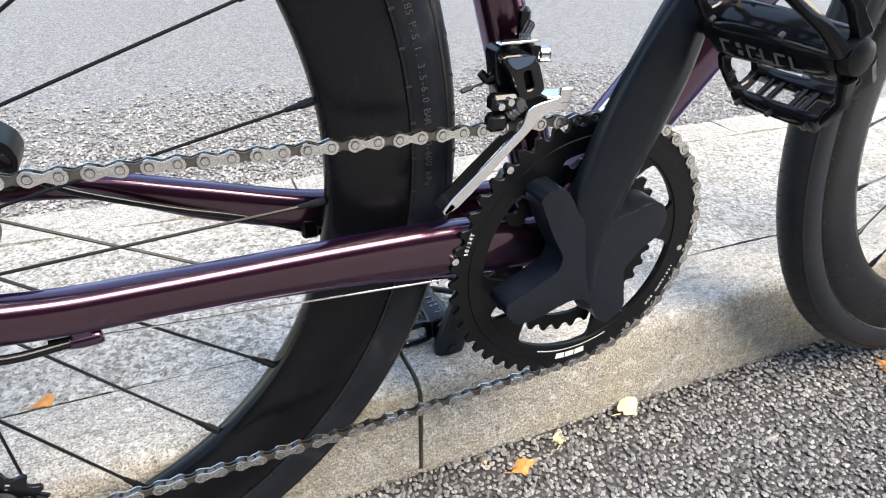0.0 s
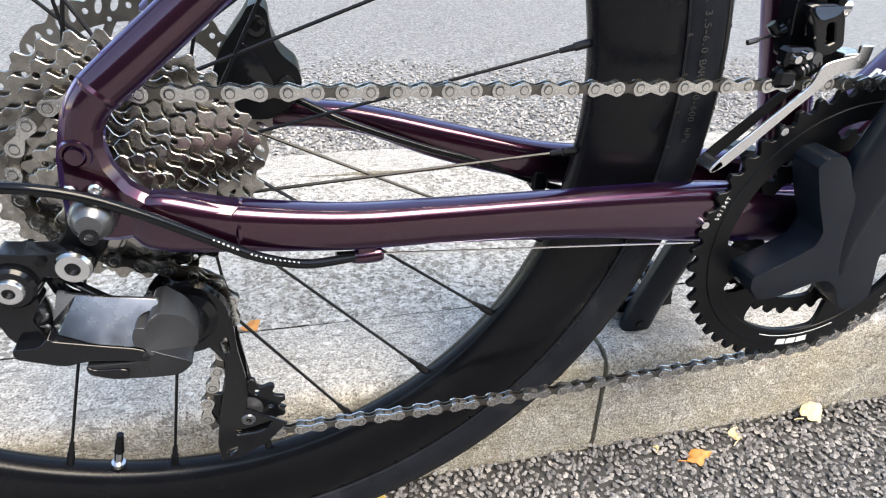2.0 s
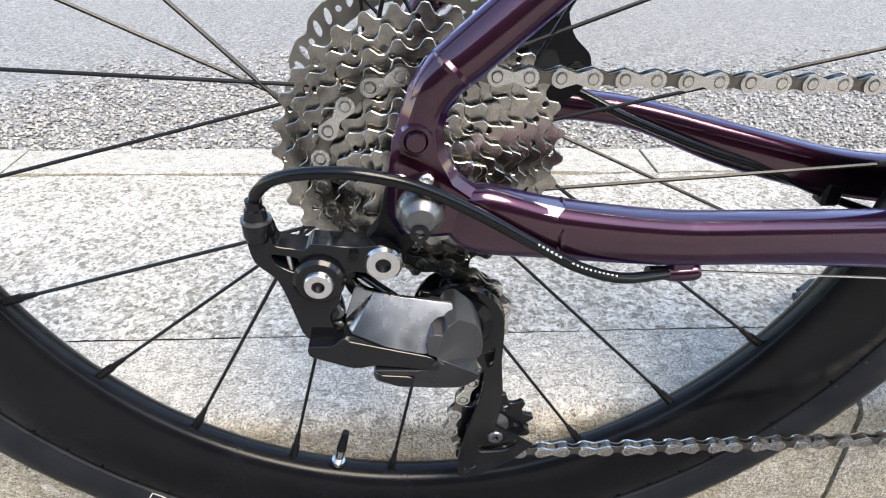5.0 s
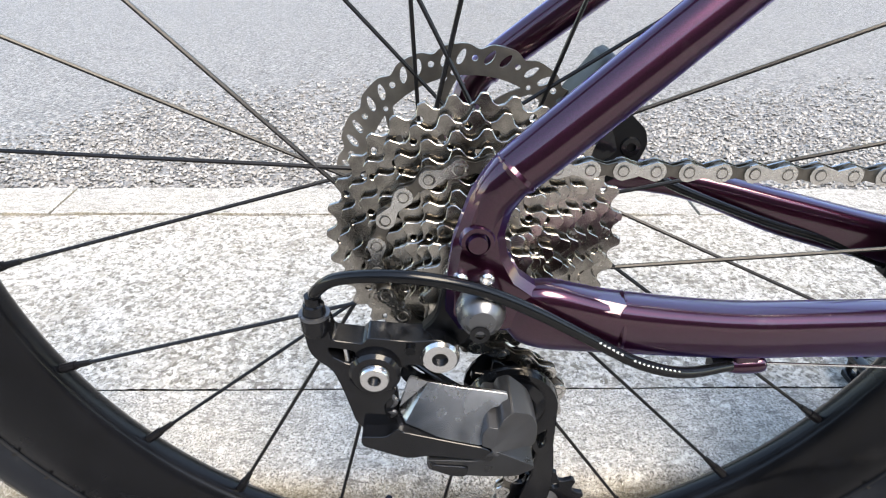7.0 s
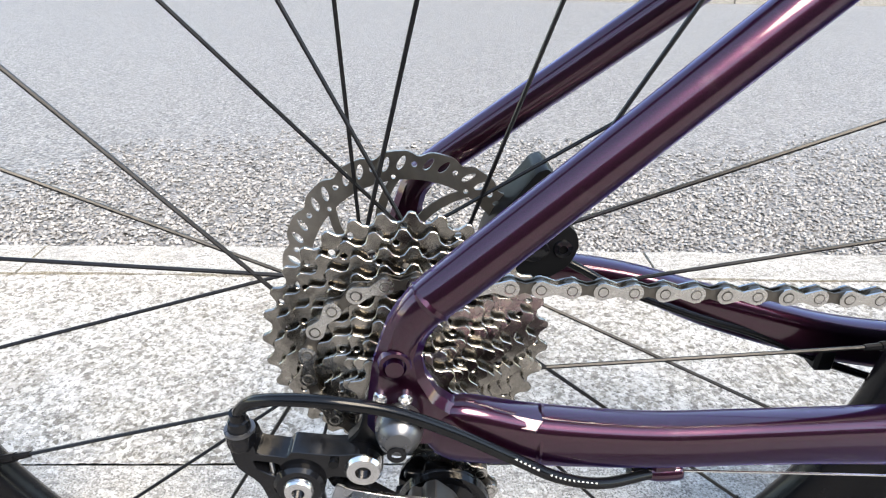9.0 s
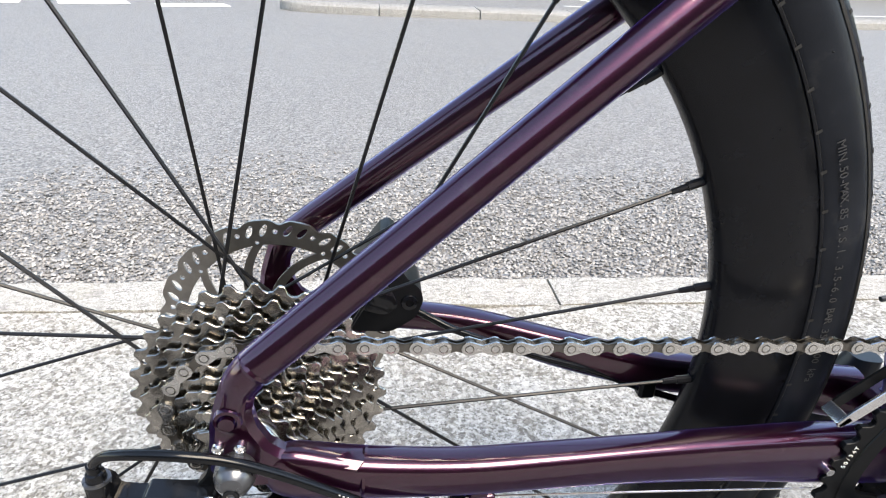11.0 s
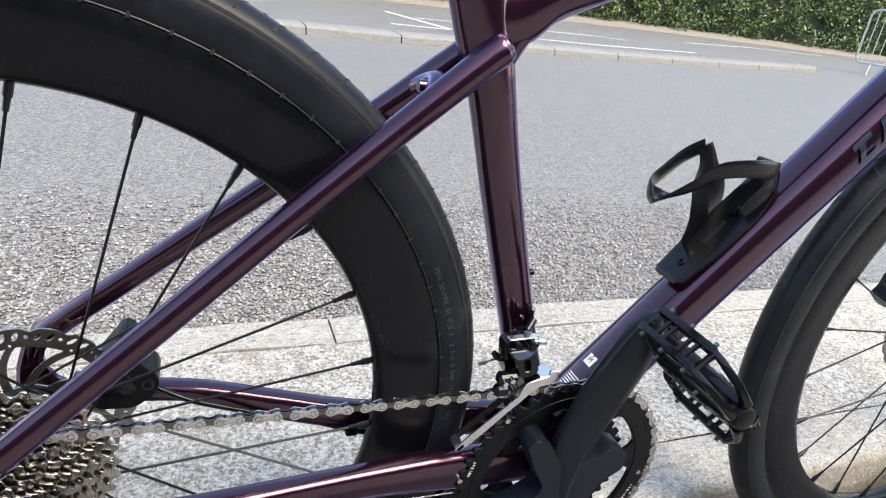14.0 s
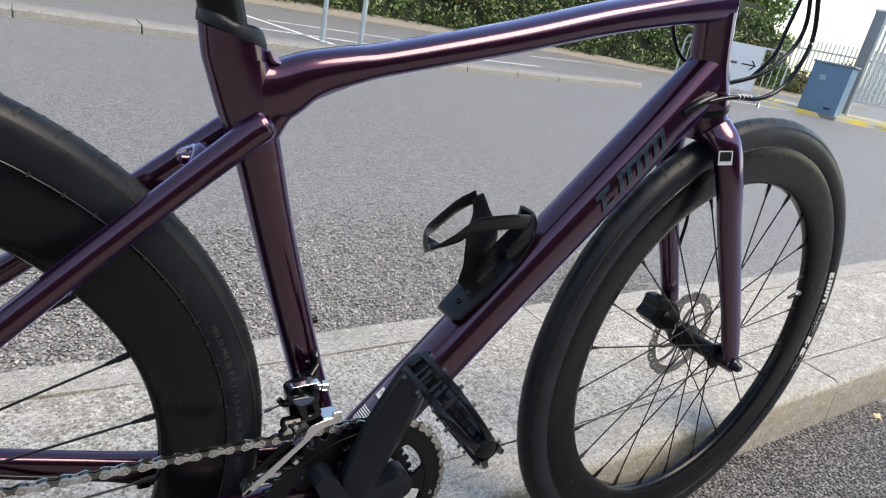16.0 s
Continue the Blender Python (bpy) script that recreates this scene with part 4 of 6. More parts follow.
def chain_path():
    cs = [(AXLE, 0.0425, 1, COG_Y), (BB, 0.1005, 1, RING_Y), (J2, 0.0232, 1, COG_Y), (J1, 0.0232, -1, COG_Y)]
    pts = []
    n = len(cs)
    ends = []
    for i in range(n):
        a, b = cs[i], cs[(i + 1) % n]
        ends.append(tangent(a[0], a[1], a[2], b[0], b[1], b[2]))
    for i in range(n):
        p, q = ends[i]
        ya, yb = cs[i][3], cs[(i + 1) % n][3]
        m = max(2, int(math.dist(p, q) / 0.002))
        for k in range(m):
            f = k / m
            sag = -0.0035 * math.sin(math.pi * f) * (1 if i == 1 else 0.3 if i == 0 else 0)
            pts.append((p[0] + (q[0] - p[0]) * f, ya + (yb - ya) * f, p[1] + (q[1] - p[1]) * f + sag))
        c, r, s, y = cs[(i + 1) % n]
        a0 = math.atan2(q[1] - c[1], q[0] - c[0])
        nx = ends[(i + 1) % n][0]
        a1 = math.atan2(nx[1] - c[1], nx[0] - c[0])
        d = ((a0 - a1) if s > 0 else (a1 - a0)) % (2 * math.pi)
        m = max(2, int(d * r / 0.002))
        for k in range(m):
            a = a0 - s * d * k / m
            pts.append((c[0] + r * math.cos(a), y, c[1] + r * math.sin(a)))
    return pts


def link_plate(bm, y0, y1, waist):
    p = 0.0127
    r = 0.0040
    loop = []
    for k in range(7):
        a = math.pi / 2 - math.pi * k / 6
        loop.append((p / 2 + r * math.cos(a), r * math.sin(a)))
    loop.append((0, -waist))
    for k in range(7):
        a = -math.pi / 2 - math.pi * k / 6
        loop.append((-p / 2 + r * math.cos(a), r * math.sin(a)))
    loop.append((0, waist))
    plate([loop], y0, y1, bm)


# darker copy of the chain steel: shade on the inner links, put into colour
SHADED_STEEL = plain("shaded_chain_steel", (0.16, 0.15, 0.135), 0.36, 1.0, 0.3, 300)


def chain_meshes():
    out = bmesh.new()
    for s in (-1, 1):
        link_plate(out, s * 0.00185, s * 0.00275, 0.0019)
    for x in (-0.00635, 0.00635):
        rod((x, -0.00305, 0), (x, 0.00305, 0), 0.0019, 10, bm=out)
        lathe([(0.0019, -0.00300), (0.0023, -0.00284), (0.0030, -0.00272)], 12, centre=(x, 0, 0), bm=out)
    inn = bmesh.new()
    for s in (-1, 1):
        link_plate(inn, s * 0.00095, s * 0.00178, 0.0021)
    for x in (-0.00635, 0.00635):
        rod((x, -0.0009, 0), (x, 0.0009, 0), 0.0037, 12, bm=inn)
    outer, inner = finish("outer_link", out, STEEL_CHAIN, angle=30), finish("inner_link", inn, SHADED_STEEL, angle=30)
    # the stamped ring round each pin head takes the darker steel as recess shade
    outer.materials.append(SHADED_STEEL)
    for f in outer.polygons:
        d = math.hypot(abs(f.center.x) - 0.00635, f.center.z)
        if abs(f.center.y) > 0.00268 and 0.0019 < d < 0.0023 and len(f.vertices) == 4 and f.area < 0.000004:
            f.material_index = 1
    return outer, inner


def chain():
    pts = [Vector(p) for p in chain_path()]
    acc = [0.0]
    for a, b in zip(pts, pts[1:] + pts[:1]):
        acc.append(acc[-1] + (b - a).length)
    n = 2 * round(acc[-1] / 0.0254)
    pitch = acc[-1] / n
    outer, inner = chain_meshes()

    def at(s):
        s %= acc[-1]
        lo = int(np.searchsorted(acc, s, "right")) - 1
        a, b = pts[lo % len(pts)], pts[(lo + 1) % len(pts)]
        return a + (b - a) * ((s - acc[lo]) / max(1e-9, acc[lo + 1] - acc[lo]))
    body = None
    for k in range(n):
        a, b = at(k * pitch + 0.004), at((k + 1) * pitch + 0.004)
        mid, d = (a + b) / 2, (b - a).normalized()
        y = (Vector((0, 1, 0)) - d * d.y).normalized()
        m = Matrix((d, y, d.cross(y))).transposed().to_4x4()
        if body is None:
            body = part("chain", outer, None, bike, "silver nickel-plated chain running over the large chainring")
            body.matrix_basis = Matrix.Translation(mid) @ m
            inv = body.matrix_basis.inverted()
            continue
        ob = part("chain_link", outer if k % 2 == 0 else inner, None, body)
        ob.matrix_basis = inv @ Matrix.Translation(mid) @ m
    return body


chain()


# -- rear derailleur --
def rear_derailleur():
    arm = [(-0.0740, -0.0165), (-0.0715, -0.0120), (-0.0650, -0.0150), (-0.0640, -0.0215), (-0.0520, -0.0235), (-0.0500, -0.0205), (-0.0330, -0.0225), (-0.0210, -0.0215), (-0.0145, -0.0275), (-0.0150, -0.0335), (-0.0205, -0.0375), (-0.0290, -0.0345), (-0.0355, -0.0335), (-0.0395, -0.0380), (-0.0410, -0.0440), (-0.0400, -0.0480), (-0.0455, -0.0560), (-0.0425, -0.0650), (-0.0420, -0.0710), (-0.0560, -0.0680), (-0.0610, -0.0470), (-0.0640, -0.0370), (-0.0725, -0.0290)]
    slot = [(-0.0656, -0.0250), (-0.0545, -0.0270), (-0.0565, -0.0345), (-0.0645, -0.0295)]
    rd = part("rear_derailleur", plate([rounded(arm), rounded(slot)], -0.0755, -0.0640, bevel=0.0018), GLOSS, bike, "black and grey rear derailleur with a silver link plate")
    part("slot_floor", plate([rounded([(-0.0665, -0.0235), (-0.0530, -0.0260), (-0.0550, -0.0360), (-0.0655, -0.0300)])], -0.0690, -0.0665), BLACK, rd)
    part("adjuster", rod((-0.0590, -0.0735, -0.0255), (-0.0584, -0.0735, -0.0330), 0.0011, 10), ALLOY, rd)
    part("cable_barrel", lathe([(0.0, 0.0), (0.0046, 0.0), (0.0056, 0.0025), (0.0056, 0.0080), (0.0046, 0.0090), (0.0040, 0.0130), (0.0032, 0.0135), (0.0032, 0.0170), (0.0, 0.0170)], 22), GLOSS, rd).matrix_basis = pose(-0.0695, -0.0730, -0.0195, 90, 0, 0)
    part("barrel_ring", lathe([(0.0036, 0.0), (0.0059, 0.0), (0.0059, 0.0012), (0.0036, 0.0012)], 18), GREY, rd).matrix_basis = pose(-0.0695, -0.0730, -0.0114, 90, 0, 0)
    part("spring_cover", tube([(-0.0450, -0.066, -0.0510, 0.006, 0.0040), (-0.0440, -0.068, -0.0580, 0.007, 0.0048), (-0.0465, -0.066, -0.0670, 0.006, 0.0040)], 12), PLASTIC, rd)
    part("spring_coil", tube([(-0.0435, -0.0715, -0.0520, 0.0012), (-0.0405, -0.0725, -0.0560, 0.0012), (-0.0440, -0.0735, -0.0590, 0.0012), (-0.0410, -0.0725, -0.0625, 0.0012), (-0.0450, -0.0715, -0.0660, 0.0012)], 8), GREY, rd)
    part("pivot_boss", lathe([(0.0, -0.0792), (0.0088, -0.0792), (0.0102, -0.0778), (0.0106, -0.066)], 30, centre=(-0.0477, 0, -0.0365)), GLOSS, rd)
    capscrew(rd, -0.0477, -0.0370, -0.0812, 0.0062, 0.005, ALLOY, "bright pivot bolt")
    capscrew(rd, -0.0223, -0.0297, -0.0775, 0.0076, 0.006, ALLOY, "bright mounting bolt")
    part("limit_screw", rod((-0.0337, -0.0745, -0.0255), (-0.0337, -0.0775, -0.0255), 0.0019, 10), BLACK, rd)
    # link: a bright bevelled upper facet over a dark lower body with a pointed rear toe
    sil = [(-0.0345, -0.0450), (-0.0290, -0.0475), (-0.0160, -0.0505), (0.0060, -0.0545), (0.0062, -0.0580), (-0.0020, -0.0595), (-0.0045, -0.0650), (-0.0045, -0.0725), (-0.0180, -0.0690), (-0.0375, -0.0635), (-0.0395, -0.0610)]
    bm = plate([rounded(sil)], -0.0815, -0.0680, bevel=0.0012)
    for v in bm.verts:
        if v.co.y < -0.074:
            top = max(0.0, v.co.z + 0.0690 + 0.19 * (v.co.x + 0.018))
            v.co.y += top * 0.62 + max(0.0, -v.co.x - 0.0340) * 1.4
    part("link_plate", bm, plain("silver_link", (0.40, 0.415, 0.44), 0.27, 1.0, 0.35, 70), rd, "polished silver link plate", angle=20)
    drk = [(-0.0395, -0.0620), (-0.0375, -0.0640), (-0.0180, -0.0695), (-0.0045, -0.0730), (0.0002, -0.0755), (-0.0002, -0.0805), (-0.0260, -0.0765), (-0.0355, -0.0780), (-0.0540, -0.0710), (-0.0545, -0.0660), (-0.0440, -0.0665)]
    bm = plate([rounded(drk)], -0.0818, -0.0640, bevel=0.0014)
    for v in bm.verts:
        if v.co.y < -0.074:
            v.co.y -= max(0.0, -0.0690 - v.co.z - 0.19 * (v.co.x + 0.018)) * 0.12
    part("link_edge", bm, GLOSS, rd, "gloss black lower link body", angle=20)
    back = [(-0.0410, -0.0430), (-0.0355, -0.0420), (-0.0180, -0.0570), (-0.0080, -0.0640), (-0.0260, -0.0640), (-0.0385, -0.0540)]
    hole = [(-0.0365, -0.0460), (-0.0330, -0.0465), (-0.0225, -0.0560), (-0.0320, -0.0530)]
    part("inner_link", plate([rounded(back), rounded(hole)], -0.0620, -0.0570, bevel=0.0008), GLOSS, rd)
    pk = [(-0.0030, -0.0600), (0.0015, -0.0612), (0.0030, -0.0575), (0.0075, -0.0560), (0.0165, -0.0640), (0.0205, -0.0750), (0.0200, -0.0850), (0.0000, -0.0765), (-0.0010, -0.0725), (-0.0050, -0.0710), (-0.0050, -0.0650)]
    bm = plate([rounded(pk, 4)], -0.0830, -0.0560, bevel=0.0022)
    for v in bm.verts:
        if v.co.y < -0.065:
            v.co.y += max(0.0, v.co.x - 0.002) * 0.75
    part("clutch_body", bm, plain("smoke_grey", (0.055, 0.058, 0.065), 0.34, 0.5, 0.15, 120), rd, "smoke grey clutch housing", angle=20)
    low = [(-0.0280, -0.0795), (-0.0060, -0.0805), (0.0000, -0.0740), (0.0195, -0.0845), (0.0110, -0.0945), (-0.0020, -0.0940), (-0.0180, -0.0915), (-0.0270, -0.0860)]
    bm = plate([rounded(low, 4)], -0.0825, -0.0540, bevel=0.0022)
    for v in bm.verts:
        if v.co.y < -0.065:
            v.co.y += max(0.0, -0.0840 - v.co.z) * 0.35
    part("clutch_base", bm, plain("dark_grey_alloy", (0.028, 0.030, 0.034), 0.3, 0.4, 0.15, 120), rd, "dark grey lower clutch housing", angle=20)
    part("clutch_lever", plate([rounded([(-0.0270, -0.0800), (-0.0240, -0.0822), (-0.0130, -0.0832), (-0.0100, -0.0845), (-0.0110, -0.0895), (-0.0170, -0.0892), (-0.0255, -0.0852)])], -0.0830, -0.0740, bevel=0.001), GLOSS, rd, "small black clutch lever")
    # cage and pulleys
    ringc = (0.0120, -0.0840)
    part("pulley_cover", lathe([(0.0, -0.0560), (0.0090, -0.0560), (0.0115, -0.0500), (0.0160, -0.0478), (0.0190, -0.0490), (0.0215, -0.0490), (0.0222, -0.0440), (0.0, -0.0440)], 40, centre=(ringc[0], 0, ringc[1])), GLOSS, rd, "round black pulley cover")
    outer = [(ringc[0] + 0.0222 * math.cos(radians(a)), ringc[1] + 0.0222 * math.sin(radians(a))) for a in range(205, 9, -15)]
    cage = outer + [(0.0345, -0.0950), (0.0345, -0.1100), (0.0365, -0.1300), (0.0362, -0.1440), (0.0345, -0.1560), (0.0565, -0.1725), (0.0450, -0.1850), (0.0265, -0.1965), (0.0150, -0.1970), (0.0145, -0.1820), (0.0185, -0.1590), (0.0250, -0.1330), (0.0262, -0.1170), (0.0200, -0.1060), (0.0060, -0.1060)]
    holes = [rounded([(0.0255, -0.1040), (0.0300, -0.1000), (0.0305, -0.1100), (0.0275, -0.1130)]), rounded([(0.0180, -0.1895), (0.0255, -0.1860), (0.0250, -0.1900), (0.0200, -0.1930)]), rounded([(0.0250, -0.1722), (0.0330, -0.1722), (0.0485, -0.1680), (0.0450, -0.1735), (0.0390, -0.1762), (0.0265, -0.1762)])]
    part("cage_plate", plate([cage] + holes, -0.0462, -0.0436, bevel=0.0007), GLOSS, rd, "black outer cage plate", angle=25)
    part("cage_plate", plate([cage] + holes, -0.0318, -0.0300), GLOSS, rd, "black inner cage plate", angle=25)
    for c, nm in ((J1, "upper"), (J2, "lower")):
        ringp = [toothed(c[0], c[1], 11, 0.0185, 0.0236, 0.2), circle(c[0], c[1], 0.0095, 20)] + [circle(c[0] + 0.0142 * math.cos(a), c[1] + 0.0142 * math.sin(a), 0.0019, 8) for a in (2 * math.pi * k / 6 for k in range(6))]
        part("pulley", plate(ringp, -0.0385, -0.0355, bevel=0.0004), PLASTIC, rd, "black plastic guide pulley", angle=25)
        part("pulley_hub", lathe([(0.0, -0.0415), (0.0042, -0.0415), (0.0060, -0.0405), (0.0096, -0.0385), (0.0096, -0.0345), (0.0, -0.0345)], 24, centre=(c[0], 0, c[1])), GREY, rd)
        capscrew(rd, c[0] + 0.001, c[1] - 0.001, -0.0475, 0.0042, 0.003, GREY)
    part("hanger", plate([rounded([(-0.020, 0.004), (-0.004, 0.004), (-0.003, -0.012), (-0.012, -0.030), (-0.026, -0.034), (-0.031, -0.024), (-0.024, -0.016)])], -0.0685, -0.0620, bevel=0.001), BLACK, rd)
    return rd


rear_derailleur()

# the bright axle nut with its black lower socket, and the two hanger screws
nut = part("axle_nut", lathe([(0.0, -0.0890), (0.0048, -0.0888), (0.0074, -0.0868), (0.0088, -0.0832), (0.0092, -0.0790), (0.0083, -0.0755), (0.0066, -0.0735)], 28, centre=(-0.0078, 0, -0.0040)), GREY, bike, "smoky grey domed axle nut")
part("socket", lathe([(0.0018, -0.0895), (0.0036, -0.0895), (0.0036, -0.0870)], 18, centre=(-0.0085, 0, -0.0085)), GLOSS, nut)
for hx in (-0.0151, -0.0056):
    part("hanger_screw", lathe([(0.0, -0.0762), (0.0014, -0.0762), (0.0018, -0.0772), (0.0027, -0.0765), (0.0027, -0.074)], 14, centre=(hx, 0, 0.0062)), ALLOY, bike, "small bright hex screw")


# -- cables --
def cable(name, pts, r, mat, parent, label="", n=8, seg=12):
    return part(name, tube([(*p, r) for p in pts], seg, n, side=(0.3, 0.2, 1)), mat, parent, label)


HOUSE = cable("gear_cable", [(-0.0690, -0.0725, -0.0035), (-0.0672, -0.0765, 0.0015), (-0.0600, -0.0800, 0.0087), (-0.0454, -0.0850, 0.0135), (-0.0281, -0.0870, 0.0137), (-0.0087, -0.0850, 0.0077), (0.0125, -0.0825, -0.0039), (0.0364, -0.0800, -0.0195), (0.0550, -0.0785, -0.0310), (0.0755, -0.0735, -0.0400), (0.0990, -0.0640, -0.0447)], 0.0024, HOUSING, bike, "black curved gear cable housing with small white print")
part("ferrule", rod((0.0905, -0.0638, -0.0440), (0.1000, -0.0627, -0.0448), 0.0030, 14), GLOSS, HOUSE)
cable("gear_wire", [(0.112, -0.0622, -0.0447), (0.20, -0.056, -0.0540), (0.308, -0.0495, -0.0650)], 0.0006, ALLOY, bike, "bright bare gear wire under the chainstay", 2, 6)
for f0, f1 in ((0.605, 0.640), (0.655, 0.725)):
    pts = spline([(0.0364, -0.0826, -0.0190), (0.0550, -0.0811, -0.0305), (0.0755, -0.0761, -0.0395)], 10)
    k0, k1 = int((f0 - 0.6) / 0.13 * 20), int((f1 - 0.6) / 0.13 * 20)
    bm = bmesh.new()
    for k in range(k0, k1):
        p = Vector(pts[k][:3])
        box((p.x, p.y + 0.0006, p.z - 0.0010), (p.x + 0.0011, p.y + 0.0010, p.z + 0.0010), 0, bm)
    part("print", bm, WHITE, HOUSE, "small white print", smooth=False)
HOSE = cable("brake_hose", [(0.0665, 0.0520, 0.0060), (0.0885, 0.0440, -0.0027), (0.1092, 0.0410, -0.0125), (0.1567, 0.0410, -0.0308), (0.1973, 0.0405, -0.0437), (0.2420, 0.0390, -0.0618), (0.2800, 0.0370, -0.0740)], 0.0025, HOUSING, bike, "black rear brake hose along the chainstay")
part("hose_clip", box((0.234, 0.034, -0.066), (0.246, 0.046, -0.050), 0.002), BLACK, HOSE)
cable("brake_hose", [(0.905, -0.030, 0.485), (0.9189, -0.035, 0.4405), (0.9075, -0.040, 0.4085), (0.887, -0.040, 0.3778), (0.851, -0.040, 0.3619), (0.8116, -0.035, 0.3587), (0.782, -0.030, 0.3508), (0.760, -0.024, 0.3413)], 0.0026, HOUSING, bike, "black cable looping into the down tube")
cable("gear_cable", [(0.889, -0.030, 0.485), (0.9045, -0.030, 0.4502), (0.900, -0.030, 0.4249), (0.876, -0.030, 0.4001), (0.8548, -0.025, 0.3843), (0.825, -0.012, 0.370)], 0.0024, HOUSING, bike, "black cable looping in front of the head tube")
cable("gear_cable", [(0.8960, -0.020, 0.485), (0.8885, -0.020, 0.4403), (0.8815, -0.020, 0.4084), (0.868, -0.010, 0.380)], 0.0022, HOUSING, bike, "thin black cable in front of the head tube")
cable("brake_hose", [(0.777, 0.050, 0.44), (0.782, 0.050, 0.4209), (0.7928, 0.050, 0.4051), (0.8019, 0.045, 0.3911), (0.8177, 0.036, 0.3790)], 0.0024, HOUSING, bike, "black hose behind the head tube")
grom = part("cable_port", tube([(0.788, -0.026, 0.357, 0.006, 0.004), (0.766, -0.0235, 0.344, 0.0065, 0.0055), (0.752, -0.0215, 0.334, 0.004, 0.003)], 14), PLASTIC, bike, "black rubber cable port on the down tube")
for k in range(4):
    part("grommet_rib", lathe([(0.0026, -0.0012), (0.0036, 0), (0.0026, 0.0012)], 14), WHITE, grom).matrix_basis = pose(0.818 + 0.006 * k, -0.0355 - 0.0006 * k, 0.3595 + 0.0004 * k, 0, 0, 90)


# -- front derailleur --
def front_derailleur():
    fd = part("front_derailleur", box((-0.0080, -0.0085, -0.0120), (0.0070, 0.0060, 0.0090), 0.0025), GLOSS, bike, "black and silver front derailleur on the seat tube")
    fd.matrix_basis = pose(0.3640, -0.0200, 0.0660, 0, -17.5, 0)
    inv = fd.matrix_basis.inverted()

    def sub(name, bm, mat, label="", **kw):
        ob = part(name, bm, mat, fd, label, **kw)
        ob.matrix_basis = inv
        return ob
    cage = [(0.3014, -0.0135), (0.308, -0.006), (0.329, 0.0127), (0.3505, 0.032), (0.3535, 0.0435), (0.363, 0.0462), (0.379, 0.0490), (0.3822, 0.0455), (0.3816, 0.0414), (0.3644, 0.0385), (0.3541, 0.0275), (0.3436, 0.018), (0.326, 0.0005), (0.310, -0.0137), (0.3026, -0.0165)]
    sub("cage_plate", plate([rounded(cage)], -0.0535, -0.0520, bevel=0.0005), ALLOY, "polished silver outer cage plate", angle=25)
    sub("cage_plate", plate([rounded([(x + 0.002, z - 0.001) for x, z in cage])], -0.0395, -0.0382), BLACK, "dark inner cage plate", angle=25)
    sub("cage_top", box((0.3655, -0.0535, 0.0475), (0.3815, -0.0385, 0.0490), 0.0005), ALLOY)
    sub("cage_tab", box((0.3745, -0.0540, 0.0445), (0.3825, -0.0510, 0.0535), 0.0007), ALLOY)
    sub("cage_bridge", plate([rounded([(0.3020, -0.0150), (0.3070, -0.0090), (0.3100, -0.0120), (0.3045, -0.0165)])], -0.0535, -0.0385, bevel=0.0005), ALLOY)
    link = [(0.334, 0.0735), (0.3575, 0.0740), (0.3655, 0.0525), (0.3588, 0.0478), (0.3490, 0.0470), (0.3420, 0.0635)]
    win = [(0.3500, 0.0640), (0.3545, 0.0645), (0.3585, 0.0545), (0.3530, 0.0530)]
    sub("outer_link", plate([rounded(link), rounded(win)], -0.0510, -0.0440, bevel=0.0010), GLOSS, "gloss black outer link")
    sub("link_face", plate([rounded([(0.3365, 0.0725), (0.3565, 0.0730), (0.3535, 0.0685), (0.3435, 0.0655)])], -0.0522, -0.0508), plain("steel_blue_face", (0.09, 0.13, 0.20), 0.2, 0.7), "blue-grey bevelled face")
    body = [(0.3365, 0.0740), (0.3420, 0.0770), (0.3620, 0.0775), (0.3655, 0.0700), (0.3660, 0.0560), (0.3560, 0.0400), (0.3420, 0.0425), (0.3385, 0.0600)]
    sub("body", plate([rounded(body)], -0.0400, -0.0270, bevel=0.0015), GLOSS)
    sub("top_plate", plate([rounded([(0.3385, 0.0773), (0.3400, 0.0788), (0.3630, 0.0793), (0.3650, 0.0777)])], -0.0420, -0.0355, bevel=0.0004), ALLOY, "bright steel top plate")
    sub("pivot", rod((0.3455, -0.0470, 0.0740), (0.3455, -0.0300, 0.0740), 0.0030, 14), BLACK)
    sub("pivot", rod((0.3585, -0.0470, 0.0745), (0.3585, -0.0300, 0.0745), 0.0028, 14), BLACK)
    sub("pivot", rod((0.3480, -0.0540, 0.0470), (0.3480, -0.0300, 0.0470), 0.0030, 14), GREY)
    sub("clamp_ear", box((0.3650, -0.0200, 0.0720), (0.3715, -0.0120, 0.0930), 0.0025), GLOSS)
    b = sub("clamp_bolt", lathe([(0.0, -0.0085), (0.0030, -0.0085), (0.0042, -0.0074), (0.0042, -0.0030), (0.0030, -0.0022), (0.0030, 0.006)], 18), ALLOY, "bright clamp bolt")
    b.matrix_basis = inv @ pose(0.3660, -0.0330, 0.0690, 0, 0, 78) @ Matrix.Scale(1.15, 4)
    for x, z in ((0.3345, 0.0470), (0.3405, 0.0490)):
        sub("limit_screw", rod((x, -0.0560, z), (x, -0.0450, z), 0.0021, 12), ALLOY)
    sub("screw_block", box((0.3310, -0.0520, 0.0420), (0.3480, -0.0420, 0.0520), 0.0020), GLOSS)
    sub("screw_block", box((0.3300, -0.0510, 0.0300), (0.3430, -0.0420, 0.0410), 0.0025), PLASTIC)
